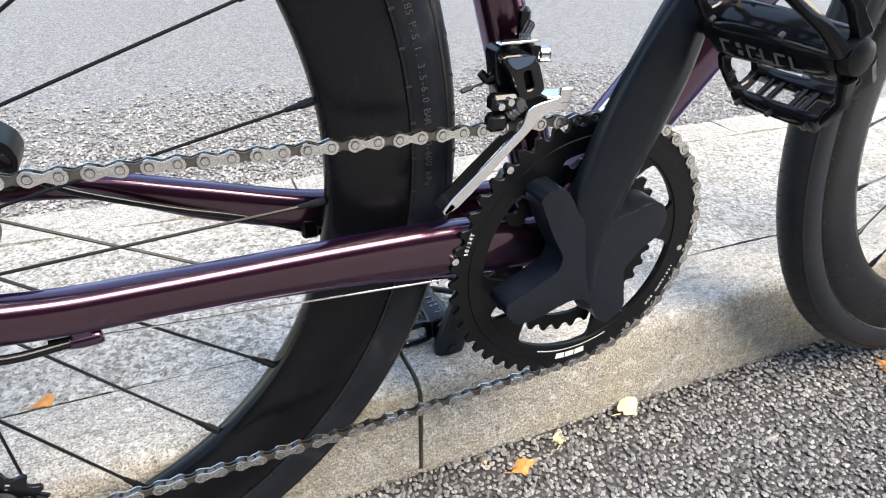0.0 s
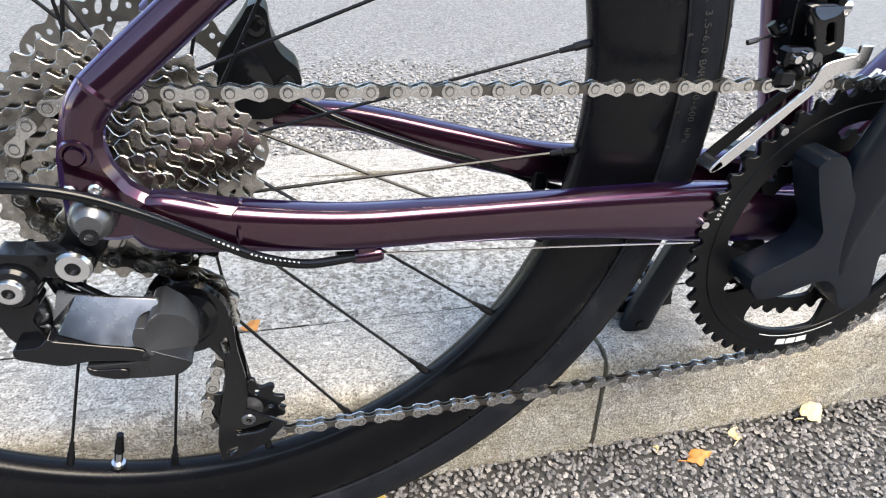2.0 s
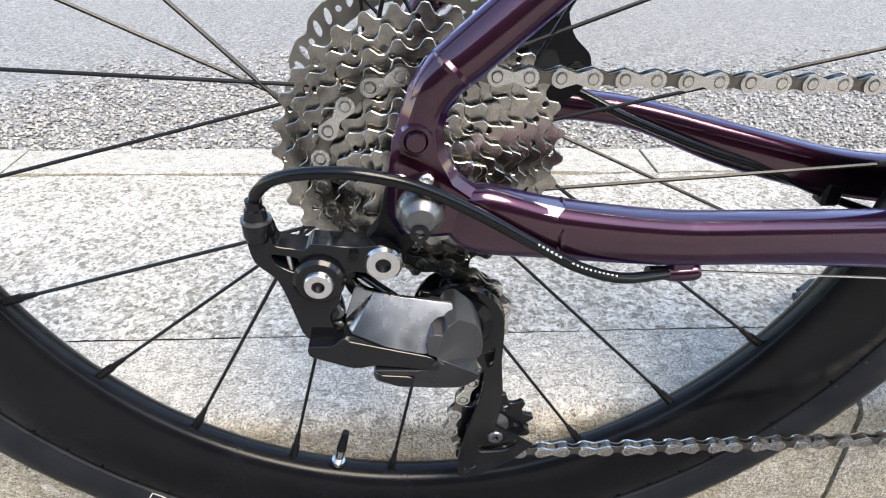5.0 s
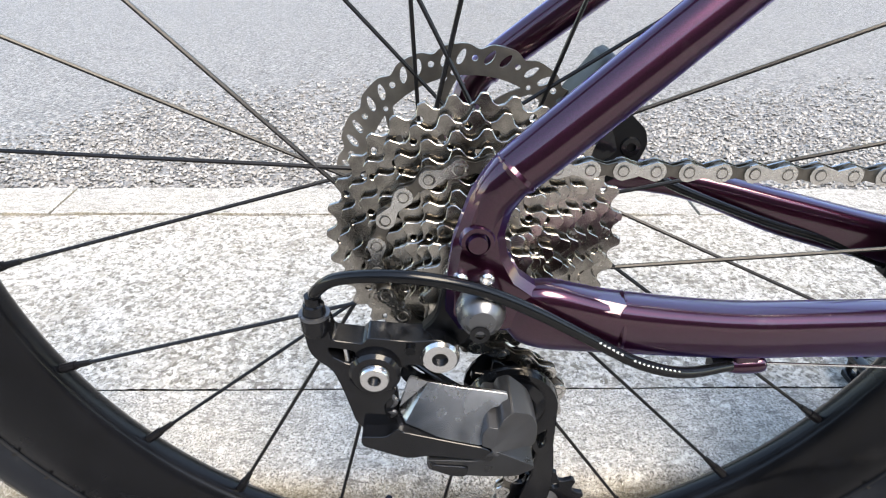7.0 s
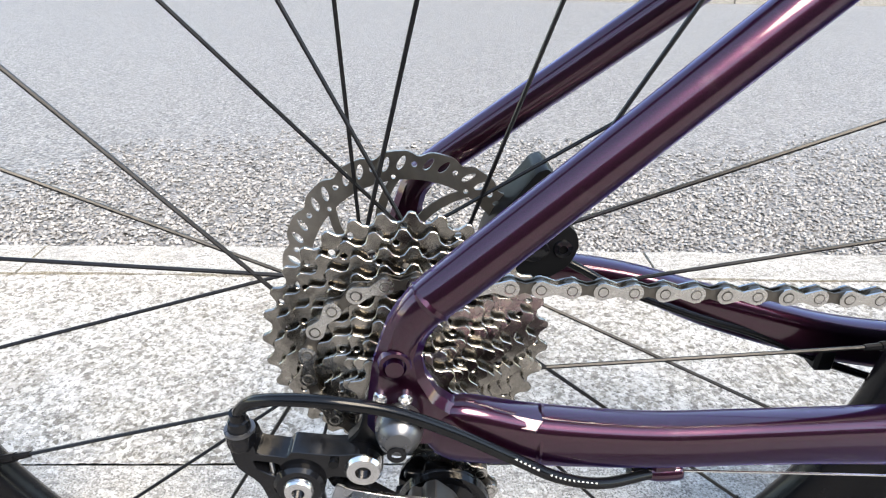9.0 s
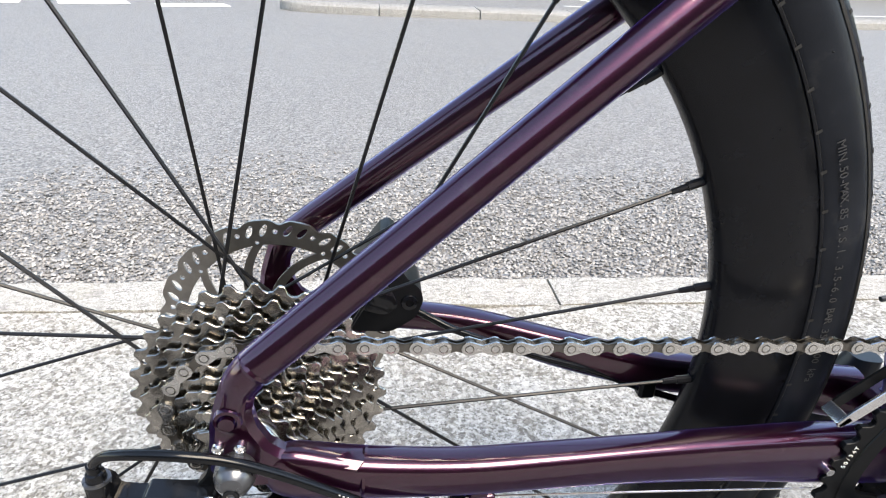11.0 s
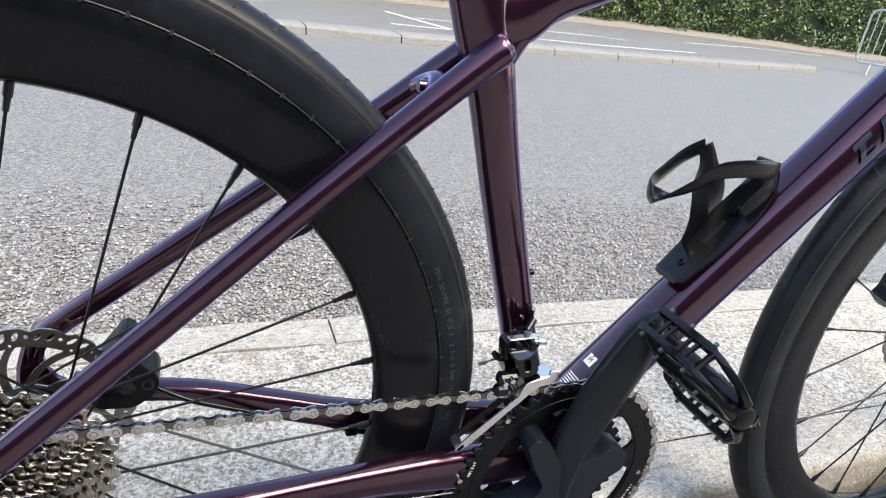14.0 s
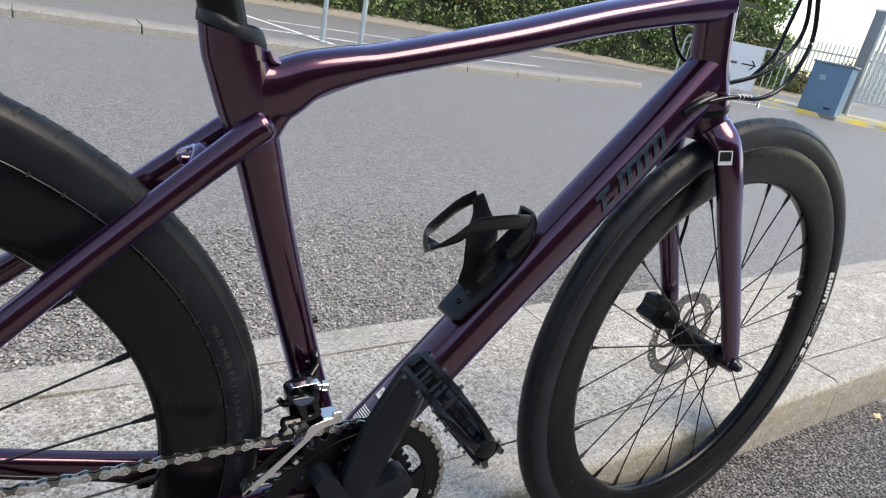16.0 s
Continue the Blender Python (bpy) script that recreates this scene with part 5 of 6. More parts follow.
    for k in range(5):
        sub("thread", rod((0.3430 + 0.0021 * k, -0.0500, 0.0395 + 0.0013 * k), (0.3441 + 0.0021 * k, -0.0500, 0.0402 + 0.0013 * k), 0.0034, 14), GREY)
    sub("cable_arm", tube([(0.3420, -0.034, 0.0590, 0.004, 0.0035), (0.3375, -0.032, 0.0560, 0.0035, 0.003), (0.3330, -0.030, 0.0600, 0.003, 0.0025)], 12), GLOSS)
    sub("wire_end", tube([(0.3370, -0.030, 0.0540, 0.0008), (0.3290, -0.030, 0.0520, 0.0008), (0.3275, -0.030, 0.0515, 0.0016), (0.3215, -0.030, 0.0500, 0.0016)], 8), GREY)
    sub("barrel", rod((0.3600, -0.0290, 0.0780), (0.3680, -0.0230, 0.0840), 0.0032, 14), GLOSS)
    sub("top_screw", rod((0.3560, -0.0370, 0.0785), (0.3560, -0.0370, 0.0815), 0.0028, 14), GREY)
    return fd


front_derailleur()


# -- pedals --
def pedal(cx, cy, cz, angle, outward, label):
    """A platform pedal on an axle along y; outward: which way the axle points."""
    u = Vector((math.cos(radians(angle)), 0, math.sin(radians(angle))))
    n = Vector((-u.z, 0, u.x))
    m = Matrix((u, Vector((0, outward, 0)), n)).transposed().to_4x4()
    m = Matrix.Translation((cx, cy, cz)) @ m
    pd = part("pedal", turn(tube([(0, 0.008, 0, 0.0105, 0.0105), (0, 0.014, 0, 0.0135, 0.0118), (0, 0.050, 0, 0.0125, 0.0112), (0, 0.074, 0, 0.0105, 0.0105), (0, 0.082, 0, 0.0098, 0.0098)], 20, 4, power=3.5, side=(1, 0, 0)), m), GLOSS, bike, label)
    part("axle", turn(rod((0, -0.006, 0), (0, 0.012, 0), 0.0072, 18), m), BLACK, pd)
    part("axle_flange", turn(rod((0, 0.003, 0), (0, 0.0065, 0), 0.0095, 20), m), GLOSS, pd)
    part("end_cap", turn(lathe([(0.0, 0.0885), (0.0050, 0.0885), (0.0080, 0.0872), (0.0088, 0.0850), (0.0088, 0.0800)], 24), m), BLACK, pd, "dull black round axle cap")
    for s in (-1, 1):
        # end frames: a straight inner arm and two outer arms that slope in to the cap
        outer = [(s * 0.010, -0.0125), (s * 0.0445, -0.0115), (s * 0.0445, 0.0115), (s * 0.010, 0.0125)]
        inner = [(s * 0.017, -0.0070), (s * 0.0385, -0.0062), (s * 0.0385, 0.0062), (s * 0.017, 0.0070)]
        part("end_frame", turn(plate([rounded(outer), rounded(inner)], 0.0085, 0.0130, bevel=0.0008), m), GLOSS, pd)
        for z in (-1, 1):
            arm = [(s * 0.0430, 0.0605, z * 0.0092, 0.0030, 0.0024), (s * 0.0385, 0.0680, z * 0.0090, 0.0034, 0.0024), (s * 0.0220, 0.0800, z * 0.0080, 0.0034, 0.0026), (s * 0.0075, 0.0835, z * 0.0060, 0.0036, 0.0036)]
            part("outer_arm", turn(tube(arm, 12, 1, power=3.5, side=(1, 1, 0)), m), GLOSS, pd)
        part("arm_web", turn(tube([(s * 0.0415, 0.0640, -0.0085, 0.0020, 0.0024), (s * 0.0415, 0.0640, 0.0085, 0.0020, 0.0024)], 10, 2, power=3.5), m), GLOSS, pd)
        # the bar: two rails with rounded cross webs
        for a, b in ((-0.0120, -0.0064), (0.0064, 0.0120)):
            part("cage_bar", turn(box((s * 0.0425 - 0.0052, 0.0095, a), (s * 0.0425 + 0.0034, 0.0640, b), 0.0011, seg=2), m), GLOSS, pd)
        for y in (0.0230, 0.0300, 0.0445, 0.0515):
            part("cage_web", turn(rod((s * 0.0420, y, -0.0080), (s * 0.0420, y, 0.0080), 0.0019, 10), m), GLOSS, pd)
        for y in (0.016, 0.037, 0.060):
            for z in (-1, 1):
                part("grip_pin", turn(rod((s * 0.0425, y, z * 0.0110), (s * 0.0425, y, z * 0.0150), 0.0016, 8), m), GREY, pd)
        for y in (0.020, 0.062):
            for z in (-1, 1):
                part("grip_pin", turn(rod((s * 0.0185, y, z * 0.0120), (s * 0.0185, y, z * 0.0150), 0.0013, 8), m), GREY, pd)
    # maker's mark as plain bars on both faces
    for z in (-1, 1):
        bm = bmesh.new()
        for k in range(6):
            y = 0.018 + 0.0085 * k
            if k == 1:
                box((-0.004, y + 0.002, z * 0.01190 - 0.0002), (-0.001, y + 0.005, z * 0.01190 + 0.0002), 0, bm)
                box((0.001, y + 0.002, z * 0.01190 - 0.0002), (0.004, y + 0.005, z * 0.01190 + 0.0002), 0, bm)
            else:
                box((-0.004, y, z * 0.01190 - 0.0002), (0.004, y + 0.0014, z * 0.01190 + 0.0002), 0, bm)
                box((-0.004 if k % 2 else 0.0028, y, z * 0.01190 - 0.0002), (-0.0028 if k % 2 else 0.004, y + 0.0062, z * 0.01190 + 0.0002), 0, bm)
        part("mark", turn(bm, m), GREYPRINT, pd, "dull grey printed mark", smooth=False)
    return pd


pedal(0.4430, -0.0885, 0.0935, 129, -1, "scuffed gloss black platform pedal with grip pins")
pedal(0.3650, 0.0700, -0.2105, 4, 1, "black platform pedal resting on the kerb")


# -- bottle cage --
def bottle_cage():
    # base plate along the down tube
    d = Vector((0.666, 0, 0.746)).normalized()
    nn = Vector((-0.746, 0, 0.666))
    o = Vector((0.5278, 0, 0.1178)) - d * 0.020
    bm = bmesh.new()
    sweep(bm, [(*(o + d * s + nn * h), w, 0.0020) for s, h, w in ((0.0, 0.004, 0.014), (0.005, 0.001, 0.0190), (0.045, 0.0, 0.0225), (0.090, 0.0, 0.0225), (0.118, 0.004, 0.0180), (0.130, 0.014, 0.0150), (0.134, 0.022, 0.0110))], 16, power=4)
    bc = part("bottle_cage", bm, PLASTIC, bike, "empty black plastic bottle cage on the down tube")
    near = [(0.5806, -0.0150, 0.2125), (0.5650, -0.0300, 0.2165), (0.5336, -0.0370, 0.2200), (0.4989, -0.0370, 0.2170), (0.4835, -0.0310, 0.2030), (0.4750, -0.0190, 0.1905), (0.4735, -0.0040, 0.1840), (0.4765, 0.0100, 0.1850), (0.4850, 0.0200, 0.1885), (0.4990, 0.0275, 0.1940), (0.5275, 0.0370, 0.2085), (0.5480, 0.0375, 0.2185)]
    part("loop_arm", tube([(*p, 0.0018, 0.0078 if 0 < i < 10 else 0.0082) for i, p in enumerate(near)], 14, 8, side=(-0.3, 1, 0.1)), PLASTIC, bc)
    for s in (1,):
        wing = [(0.5495, 0.0372, 0.2195, 0.0018, 0.0075), (0.5560, 0.0340, 0.2030, 0.0018, 0.0115), (0.5590, 0.0270, 0.1770, 0.0018, 0.0280), (0.5520, 0.0190, 0.1510, 0.0020, 0.0320), (0.5380, 0.0120, 0.1270, 0.0020, 0.0220)]
        part("side_wing", tube(wing, 14, 6, side=(-0.2, 1, 0.4)), PLASTIC, bc)
    wing = [(0.5740, -0.0220, 0.2130, 0.0018, 0.0070), (0.5760, -0.0200, 0.2000, 0.0018, 0.0110), (0.5740, -0.0165, 0.1850, 0.0018, 0.0120), (0.5660, -0.0140, 0.1700, 0.0020, 0.0070)]
    part("side_wing", tube(wing, 14, 6, side=(-0.2, 1, -0.4)), PLASTIC, bc)
    # slots are not cut: dark strips on the plate stand in for their shade
    for s0, s1 in ((0.014, 0.034), (0.046, 0.074), (0.090, 0.112)):
        a, b = o + d * s0 + nn * 0.0016, o + d * s1 + nn * 0.0016
        part("slot", tube([(*a, 0.0030, 0.0008), (*b, 0.0030, 0.0008)], 10, 2, power=4), GROOVE_MAT, bc)
    for x, z in ((0.5278, 0.1178), (0.5692, 0.1668)):
        b = part("cage_bolt", lathe([(0.0, 0.0022), (0.0016, 0.0022), (0.0016, 0.0040), (0.0034, 0.0040), (0.0042, 0.0015), (0.0042, 0.0)], 18), BLACK, bc)
        b.matrix_basis = Matrix.Translation((x, 0, z)) @ nn.to_track_quat("Y", "Z").to_matrix().to_4x4()
    return bc


bottle_cage()


# -- brake calipers --
RC = part("brake_caliper", soft_plate(rounded([(0.0310, 0.0110), (0.0380, 0.0320), (0.0530, 0.0510), (0.0570, 0.0570), (0.0620, 0.0590), (0.0670, 0.0550), (0.0680, 0.0410), (0.0720, 0.0320), (0.0810, 0.0240), (0.0830, 0.0160), (0.0790, 0.0050), (0.0640, -0.0060), (0.0380, -0.0040)], 4), 0.0330, 0.0620, 0.0065, 3), BLACK, bike, "black rear disc brake caliper", angle=50)
part("cover", soft_plate(rounded([(0.0395, 0.0130), (0.0450, 0.0310), (0.0520, 0.0400), (0.0580, 0.0330), (0.0640, 0.0240), (0.0680, 0.0130), (0.0600, 0.0070)], 4), 0.0312, 0.0340, 0.0015, 2), GLOSS, RC, "flat black cover plate", angle=50)
capscrew(RC, 0.0605, 0.0470, 0.0318, 0.0062, 0.006, GLOSS, "black cap screw with a socket")
capscrew(RC, 0.0745, 0.0150, 0.0318, 0.0056, 0.006, GLOSS, "black cap screw with a socket")
part("mount_ear", rod((0.0500, 0.038, 0.0040), (0.0500, 0.062, 0.0040), 0.0085, 18), BLACK, RC)
part("bleed_screw", rod((0.068, 0.040, 0.0235), (0.074, 0.040, 0.0265), 0.0026, 12), GREY, RC)
part("hose_bolt", rod((0.060, 0.056, -0.004), (0.080, 0.060, -0.010), 0.0045, 14), BLACK, RC)
FC = part("brake_caliper", soft_plate(rounded([(0.9014, 0.0666), (0.9214, 0.0658), (0.9438, 0.0557), (0.9654, 0.0288), (0.9486, 0.0154), (0.9174, 0.0179), (0.8902, 0.0381), (0.9006, 0.0498)], 4), 0.0240, 0.0520, 0.0060, 3), BLACK, bike, "black front disc brake caliper", angle=50)
part("cover", soft_plate(rounded([(0.9132, 0.0372), (0.9204, 0.0507), (0.9316, 0.0524), (0.9332, 0.0372), (0.9236, 0.0322)], 4), 0.0222, 0.0250, 0.0015, 2), BLACK, FC, "flat black cover plate", angle=50)
capscrew(FC, 0.9220, 0.0431, 0.0205, 0.0042, 0.004, GREY, "grey cap screw with a socket")
capscrew(FC, 0.9324, 0.0532, 0.0228, 0.0048, 0.005, GLOSS, "black cap screw with a socket")
cable("brake_hose", [(0.950, 0.048, 0.060), (0.945, 0.052, 0.10), (0.933, 0.047, 0.145), (0.925, 0.044, 0.185), (0.900, 0.040, 0.24)], 0.0024, HOUSING, bike, "black front brake hose clipped to the fork")


# -- writing --
def letters(text, size, thick=0.0001):
    """A flat mesh of text, centred, in the xy plane."""
    cu = bpy.data.curves.new("text", "FONT")
    cu.body, cu.size, cu.align_x, cu.align_y, cu.extrude = text, size, "CENTER", "CENTER", thick
    ob = bpy.data.objects.new("text", cu)
    scene.collection.objects.link(ob)
    bpy.context.view_layer.update()
    me = bpy.data.meshes.new_from_object(ob.evaluated_get(bpy.context.evaluated_depsgraph_get()))
    bpy.data.objects.remove(ob)
    bm = bmesh.new()
    bm.from_mesh(me)
    bpy.data.meshes.remove(me)
    return bm


SIDE = pose(0, 0, 0, 90, 0, 0)      # text upright, read from the right-hand side


def arc_text(text, size, r, a_start, step, y, parent, mat, label, inward=True, lift=0.0, shear=0.0, c=(0, 0)):
    """Letters set one by one along a circle on the right-hand side of a wheel."""
    bm = bmesh.new()
    for k, ch in enumerate(text):
        if ch == " ":
            continue
        one = letters(ch, size)
        a = radians(a_start + step * k)
        m = Matrix.Translation((c[0] + r * math.cos(a), y, c[1] + r * math.sin(a))) @ pose(0, 0, 0, 0, 90 - math.degrees(a) + (0 if inward else 180), 0) @ SIDE
        turn(one, m)
        me = bpy.data.meshes.new("tmp")
        one.to_mesh(me)
        one.free()
        bm.from_mesh(me)
        bpy.data.meshes.remove(me)
    return part("lettering", bm, mat, parent, label, smooth=False)


def arc_bars(bars, y, parent, mat, label, tilt=0.0):
    """Plain blocks along a circle: (start degrees, end degrees, inner radius, outer radius)."""
    bm = bmesh.new()
    for a0, a1, r0, r1 in bars:
        n = max(1, int(abs(a1 - a0) / 1.0))
        m = max(1, int((r1 - r0) / 0.0012))
        prev = None
        for k in range(n + 1):
            a = radians(a0 + (a1 - a0) * k / n)
            row = []
            for q in range(m + 1):
                r = r0 + (r1 - r0) * q / m
                w = a + tilt * (r - r0) / 0.009
                row.append(bm.verts.new((r * math.cos(w), y(r), r * math.sin(w))))
            if prev:
                for q in range(m):
                    bm.faces.new((prev[q], row[q], row[q + 1], prev[q + 1]))
            prev = row
    return part("print", bm, mat, parent, label, smooth=False)


def wall_y(tyre):
    """The right-hand sidewall of a tyre, slightly proud, as a function of the radius."""
    return lambda r: float(np.interp(r, [a for a, _ in tyre[:11]], [b for _, b in tyre[:11]])) - 0.00035


EMBOSS = plain("embossed_rubber", (0.035, 0.036, 0.038), 0.5)


def tyre_print(wh, tyre, base, emboss_at):
    """White maker's blocks, small readable size marks and embossed pressure figures."""
    edge, side = tyre[1][0], wall_y(tyre)
    r0, r1 = edge + 0.0012, edge + 0.0102

    def glyph(a, w, kind):
        mid = (r0 + r1) / 2
        if kind == "bar":
            return [(a, a + w, r0, r1)]
        if kind == "tee":
            return [(a + 0.28 * w, a + 0.76 * w, r0, r1 - 0.0030), (a, a + w, r1 - 0.0030, r1)]
        if kind == "arch":
            return [(a, a + 0.40 * w, r0, r1), (a + 0.40 * w, a + 0.60 * w, r0 + 0.0030, r1), (a + 0.60 * w, a + w, r0, r1)]
        return [(a + 0.45 * w, a + w, r0, r1), (a, a + 0.45 * w, r0, mid - 0.0008), (a, a + 0.45 * w, mid + 0.0008, r1)]
    a, bars = base, []
    for kind in ("tee", "arch", "arch", "bar", "round"):
        w = 1.05 if kind == "bar" else 2.25
        bars += glyph(a, w, kind)
        a += w + 0.35
    b = base - 18.8
    for kind in ("round", "dash", "round"):
        w = 0.9 if kind == "dash" else 2.6
        bars += [(b, b + w, r0 + 0.0035, r0 + 0.0058)] if kind == "dash" else glyph(b, w, kind)
        b += w + 0.35
    arc_bars(bars, side, wh, WHITE, "white maker's blocks", tilt=-0.008)
    thin = 0.00035
    rules = [(base - 11.7, base - 0.2, r0, r0 + thin), (base - 11.7, base - 0.2, r1 - thin, r1), (base - 7.5, base - 7.4, r0, r1), (base - 3.3, base - 3.2, r0, r1)]
    for q in (base - 21.6, base - 24.4):
        rules += [(q, q + 2.2, r0, r0 + thin), (q, q + 2.2, r1 - thin, r1), (q, q + 0.09, r0, r1), (q + 2.2, q + 2.29, r0, r1)]
    arc_bars(rules, side, wh, WHITE, "thin white rules")
    rm = (r0 + r1) / 2
    arc_text("700x32C", 0.0056, rm, base - 3.7, -0.56, side(rm) - 0.0002, wh, WHITE, "white size figures", inward=True)
    for word, r in (("Flat", rm + 0.0021), ("Guard", rm - 0.0021)):
        arc_text(word, 0.0036, r, base - 0.7, -0.36, side(r) - 0.0002, wh, WHITE, "small white words", inward=True)
    arc_text("85psi", 0.0056, rm, base - 8.2, -0.56, side(rm) - 0.0002, wh, WHITE, "white pressure figures", inward=True)
    arc_text("MIN.50-MAX.85 P.S.I. 3.5-6.0 BAR 350-600 kPa", 0.0062, edge + 0.0092, emboss_at, -0.63, side(edge + 0.0092) - 0.0003, wh, EMBOSS, "embossed pressure marking", inward=True)


tyre_print(REAR, TYRE_R, 258.8, 24.4)
tyre_print(FRONT, TYRE_F, 8.0, 170.0)

# chainring print
arc_text("50/34T", 0.0040, 0.0945, 168.0, -1.7, RING_Y - 0.0021, CRANKSET, WHITE, "white tooth count", inward=True, c=BB)
arc_text("120/90mm BCD", 0.0036, 0.0915, -18.0, -2.0, RING_Y - 0.0021, CRANKSET, WHITE, "white bolt circle figures", inward=False, c=BB)
bmx = bmesh.new()
for a0, a1, r0, r1 in ((263.0, 268.0, 0.0862, 0.0912), (268.6, 273.6, 0.0862, 0.0912), (274.2, 279.5, 0.0862, 0.0912)):
    lo = [(BB[0] + r * math.cos(radians(a)), RING_Y - 0.0031, BB[1] + r * math.sin(radians(a))) for r, aa in ((r0, (a0, a1)), (r1, (a1, a0))) for a in aa]
    bmx.faces.new([bmx.verts.new(p) for p in lo])
part("print", bmx, WHITE, CRANKSET, "white maker's blocks", smooth=False)
bmx = bmesh.new()
for k in range(24):
    a, b = radians(250 + 1.8 * k), radians(250 + 1.8 * (k + 1))
    bmx.faces.new([bmx.verts.new((BB[0] + r * math.cos(t), RING_Y - 0.0031, BB[1] + r * math.sin(t))) for r, t in ((0.0826, a), (0.0834, a), (0.0834, b), (0.0826, b))])
part("print", bmx, WHITE, CRANKSET, "thin white arc", smooth=False)

# down tube: dull blue-grey maker's blocks, size label and small print
DT_D = Vector((0.387, 0, 0.434)).normalized()
DT_N = Vector((-DT_D.z, 0, DT_D.x))
BLUEGREY = plain("blue_grey_print", (0.018, 0.030, 0.052), 0.32, 0.3, 0.1, coat=0.5)


def on_down_tube(s, h, lift=0.0003):
    """A point on the right-hand face of the down tube: s along from the bottom bracket, h across."""
    p = Vector((0.413, 0, -0.0635)) + DT_D * s + DT_N * h
    y = -0.0245 * (max(0.0, 1 - abs(h / 0.0275) ** 2.7)) ** (1 / 2.7) - lift
    return Vector((p.x, y, p.z))


def tube_patch(bm, s0, s1, h0, h1, skew=0.0, n=4, lift=0.0004):
    for i in range(n):
        q = []
        for a, b in ((0, 0), (1, 0), (1, 1), (0, 1)):
            h = h0 + (h1 - h0) * (i + b) / n
            s = s0 + (s1 - s0) * a + skew * (h - h0)
            q.append(bm.verts.new(on_down_tube(s, h, lift)))
        bm.faces.new(q)


bm = bmesh.new()
s = 0.385
for block in ("round", "bar", "arch", "arch", "tee"):
    w = 0.007 if block == "bar" else 0.021
    h0, h1 = -0.004, 0.019
    tube_patch(bm, s, s + 0.0065, h0, h1, 0.35)
    if block == "arch":
        tube_patch(bm, s + w - 0.0065, s + w, h0, h1, 0.35)
        tube_patch(bm, s, s + w, h1 - 0.005, h1, 0.35, 2, 0.0005)
    if block == "round":
        tube_patch(bm, s, s + w, h0, h0 + 0.005, 0.35, 2, 0.0005)
        tube_patch(bm, s, s + w, h1 - 0.005, h1, 0.35, 2, 0.0005)
    if block == "tee":
        tube_patch(bm, s - 0.006, s + 0.0125, h1 - 0.005, h1, 0.35, 2, 0.0005)
    s += w + 0.006
part("print", bm, BLUEGREY, FRAME, "dull blue-grey maker's blocks", smooth=False)
def top_patch(bm, s0, s1, y0, y1, lift=0.0005, n=4):
    """A label on the upper face of the down tube, from y0 to y1 across."""
    for i in range(n):
        q = []
        for a, b in ((0, 0), (1, 0), (1, 1), (0, 1)):
            y = y0 + (y1 - y0) * (i + b) / n
            h = 0.0242 * (1 - abs(y / 0.0252) ** 2.7) ** (1 / 2.7) + lift
            p = Vector((0.413, 0, -0.0635)) + DT_D * (s0 + (s1 - s0) * a) + DT_N * h
            q.append(bm.verts.new((p.x, y, p.z)))
        bm.faces.new(q)


bm = bmesh.new()
top_patch(bm, 0.0800, 0.0990, -0.022, 0.008, 0.0004, 8)
part("sticker", bm, plain("blue_sticker", (0.015, 0.022, 0.045), 0.4), FRAME, "dark blue label", smooth=False)
bm = bmesh.new()
top_patch(bm, 0.0835, 0.0945, -0.0055, 0.0055, 0.0007)
part("sticker", bm, WHITE, FRAME, "white size label", smooth=False)
mm = letters("M", 0.0072)
p = Vector((0.413, 0, -0.0635)) + DT_D * 0.089 + DT_N * 0.0252
turn(mm, Matrix((Vector((0, -1, 0)), DT_D, DT_N)).transposed().to_4x4())
turn(mm, Matrix.Translation(p))
part("lettering", mm, GROOVE_MAT, FRAME, "black size letter", smooth=False)
bm = bmesh.new()
top_patch(bm, 0.0870, 0.0905, -0.0150, -0.0135, 0.0007, 1)
for k in range(7):
    top_patch(bm, 0.0520 + 0.0026 * k, 0.0531 + 0.0026 * k, -0.013 + 0.0010 * k, 0.008, 0.0006)
part("print", bm, WHITE, FRAME, "fine pale print", smooth=False)
# fork: small pale square mark
bm = bmesh.new()
box((-0.0075, -0.0003, -0.010), (0.0075, 0.0003, 0.006), 0, bm)
fm = part("mark", bm, WHITE, FORK, "small pale square mark", smooth=False)
fm.matrix_basis = pose(0.8150, -0.0475, 0.2960, 0, 0, -42) @ pose(0, 0, 0, 0, -14, 0)
bm = bmesh.new()
box((-0.006, -0.0003, -0.0055), (0.006, 0.0003, 0.0048), 0, bm)
fm2 = part("mark", bm, GROOVE_MAT, FORK, "dark field of the mark", smooth=False)
fm2.matrix_basis = fm.matrix_basis @ pose(0, -0.0003, 0)


# ---- fallen leaves ----
def leaf_material(name, a, b):
    m = Mat(name)
    m.set(Base_Color=m.ramp(m.noise(160, 4), (0.3, a), (0.7, b)), Roughness=0.55)
    return m.m


LEAF_Y = leaf_material("yellow_leaf", (0.50, 0.27, 0.05), (0.72, 0.50, 0.16))
LEAF_P = leaf_material("pale_leaf", (0.60, 0.44, 0.22), (0.80, 0.66, 0.40))
LEAF_O = leaf_material("orange_leaf", (0.42, 0.14, 0.03), (0.62, 0.30, 0.08))


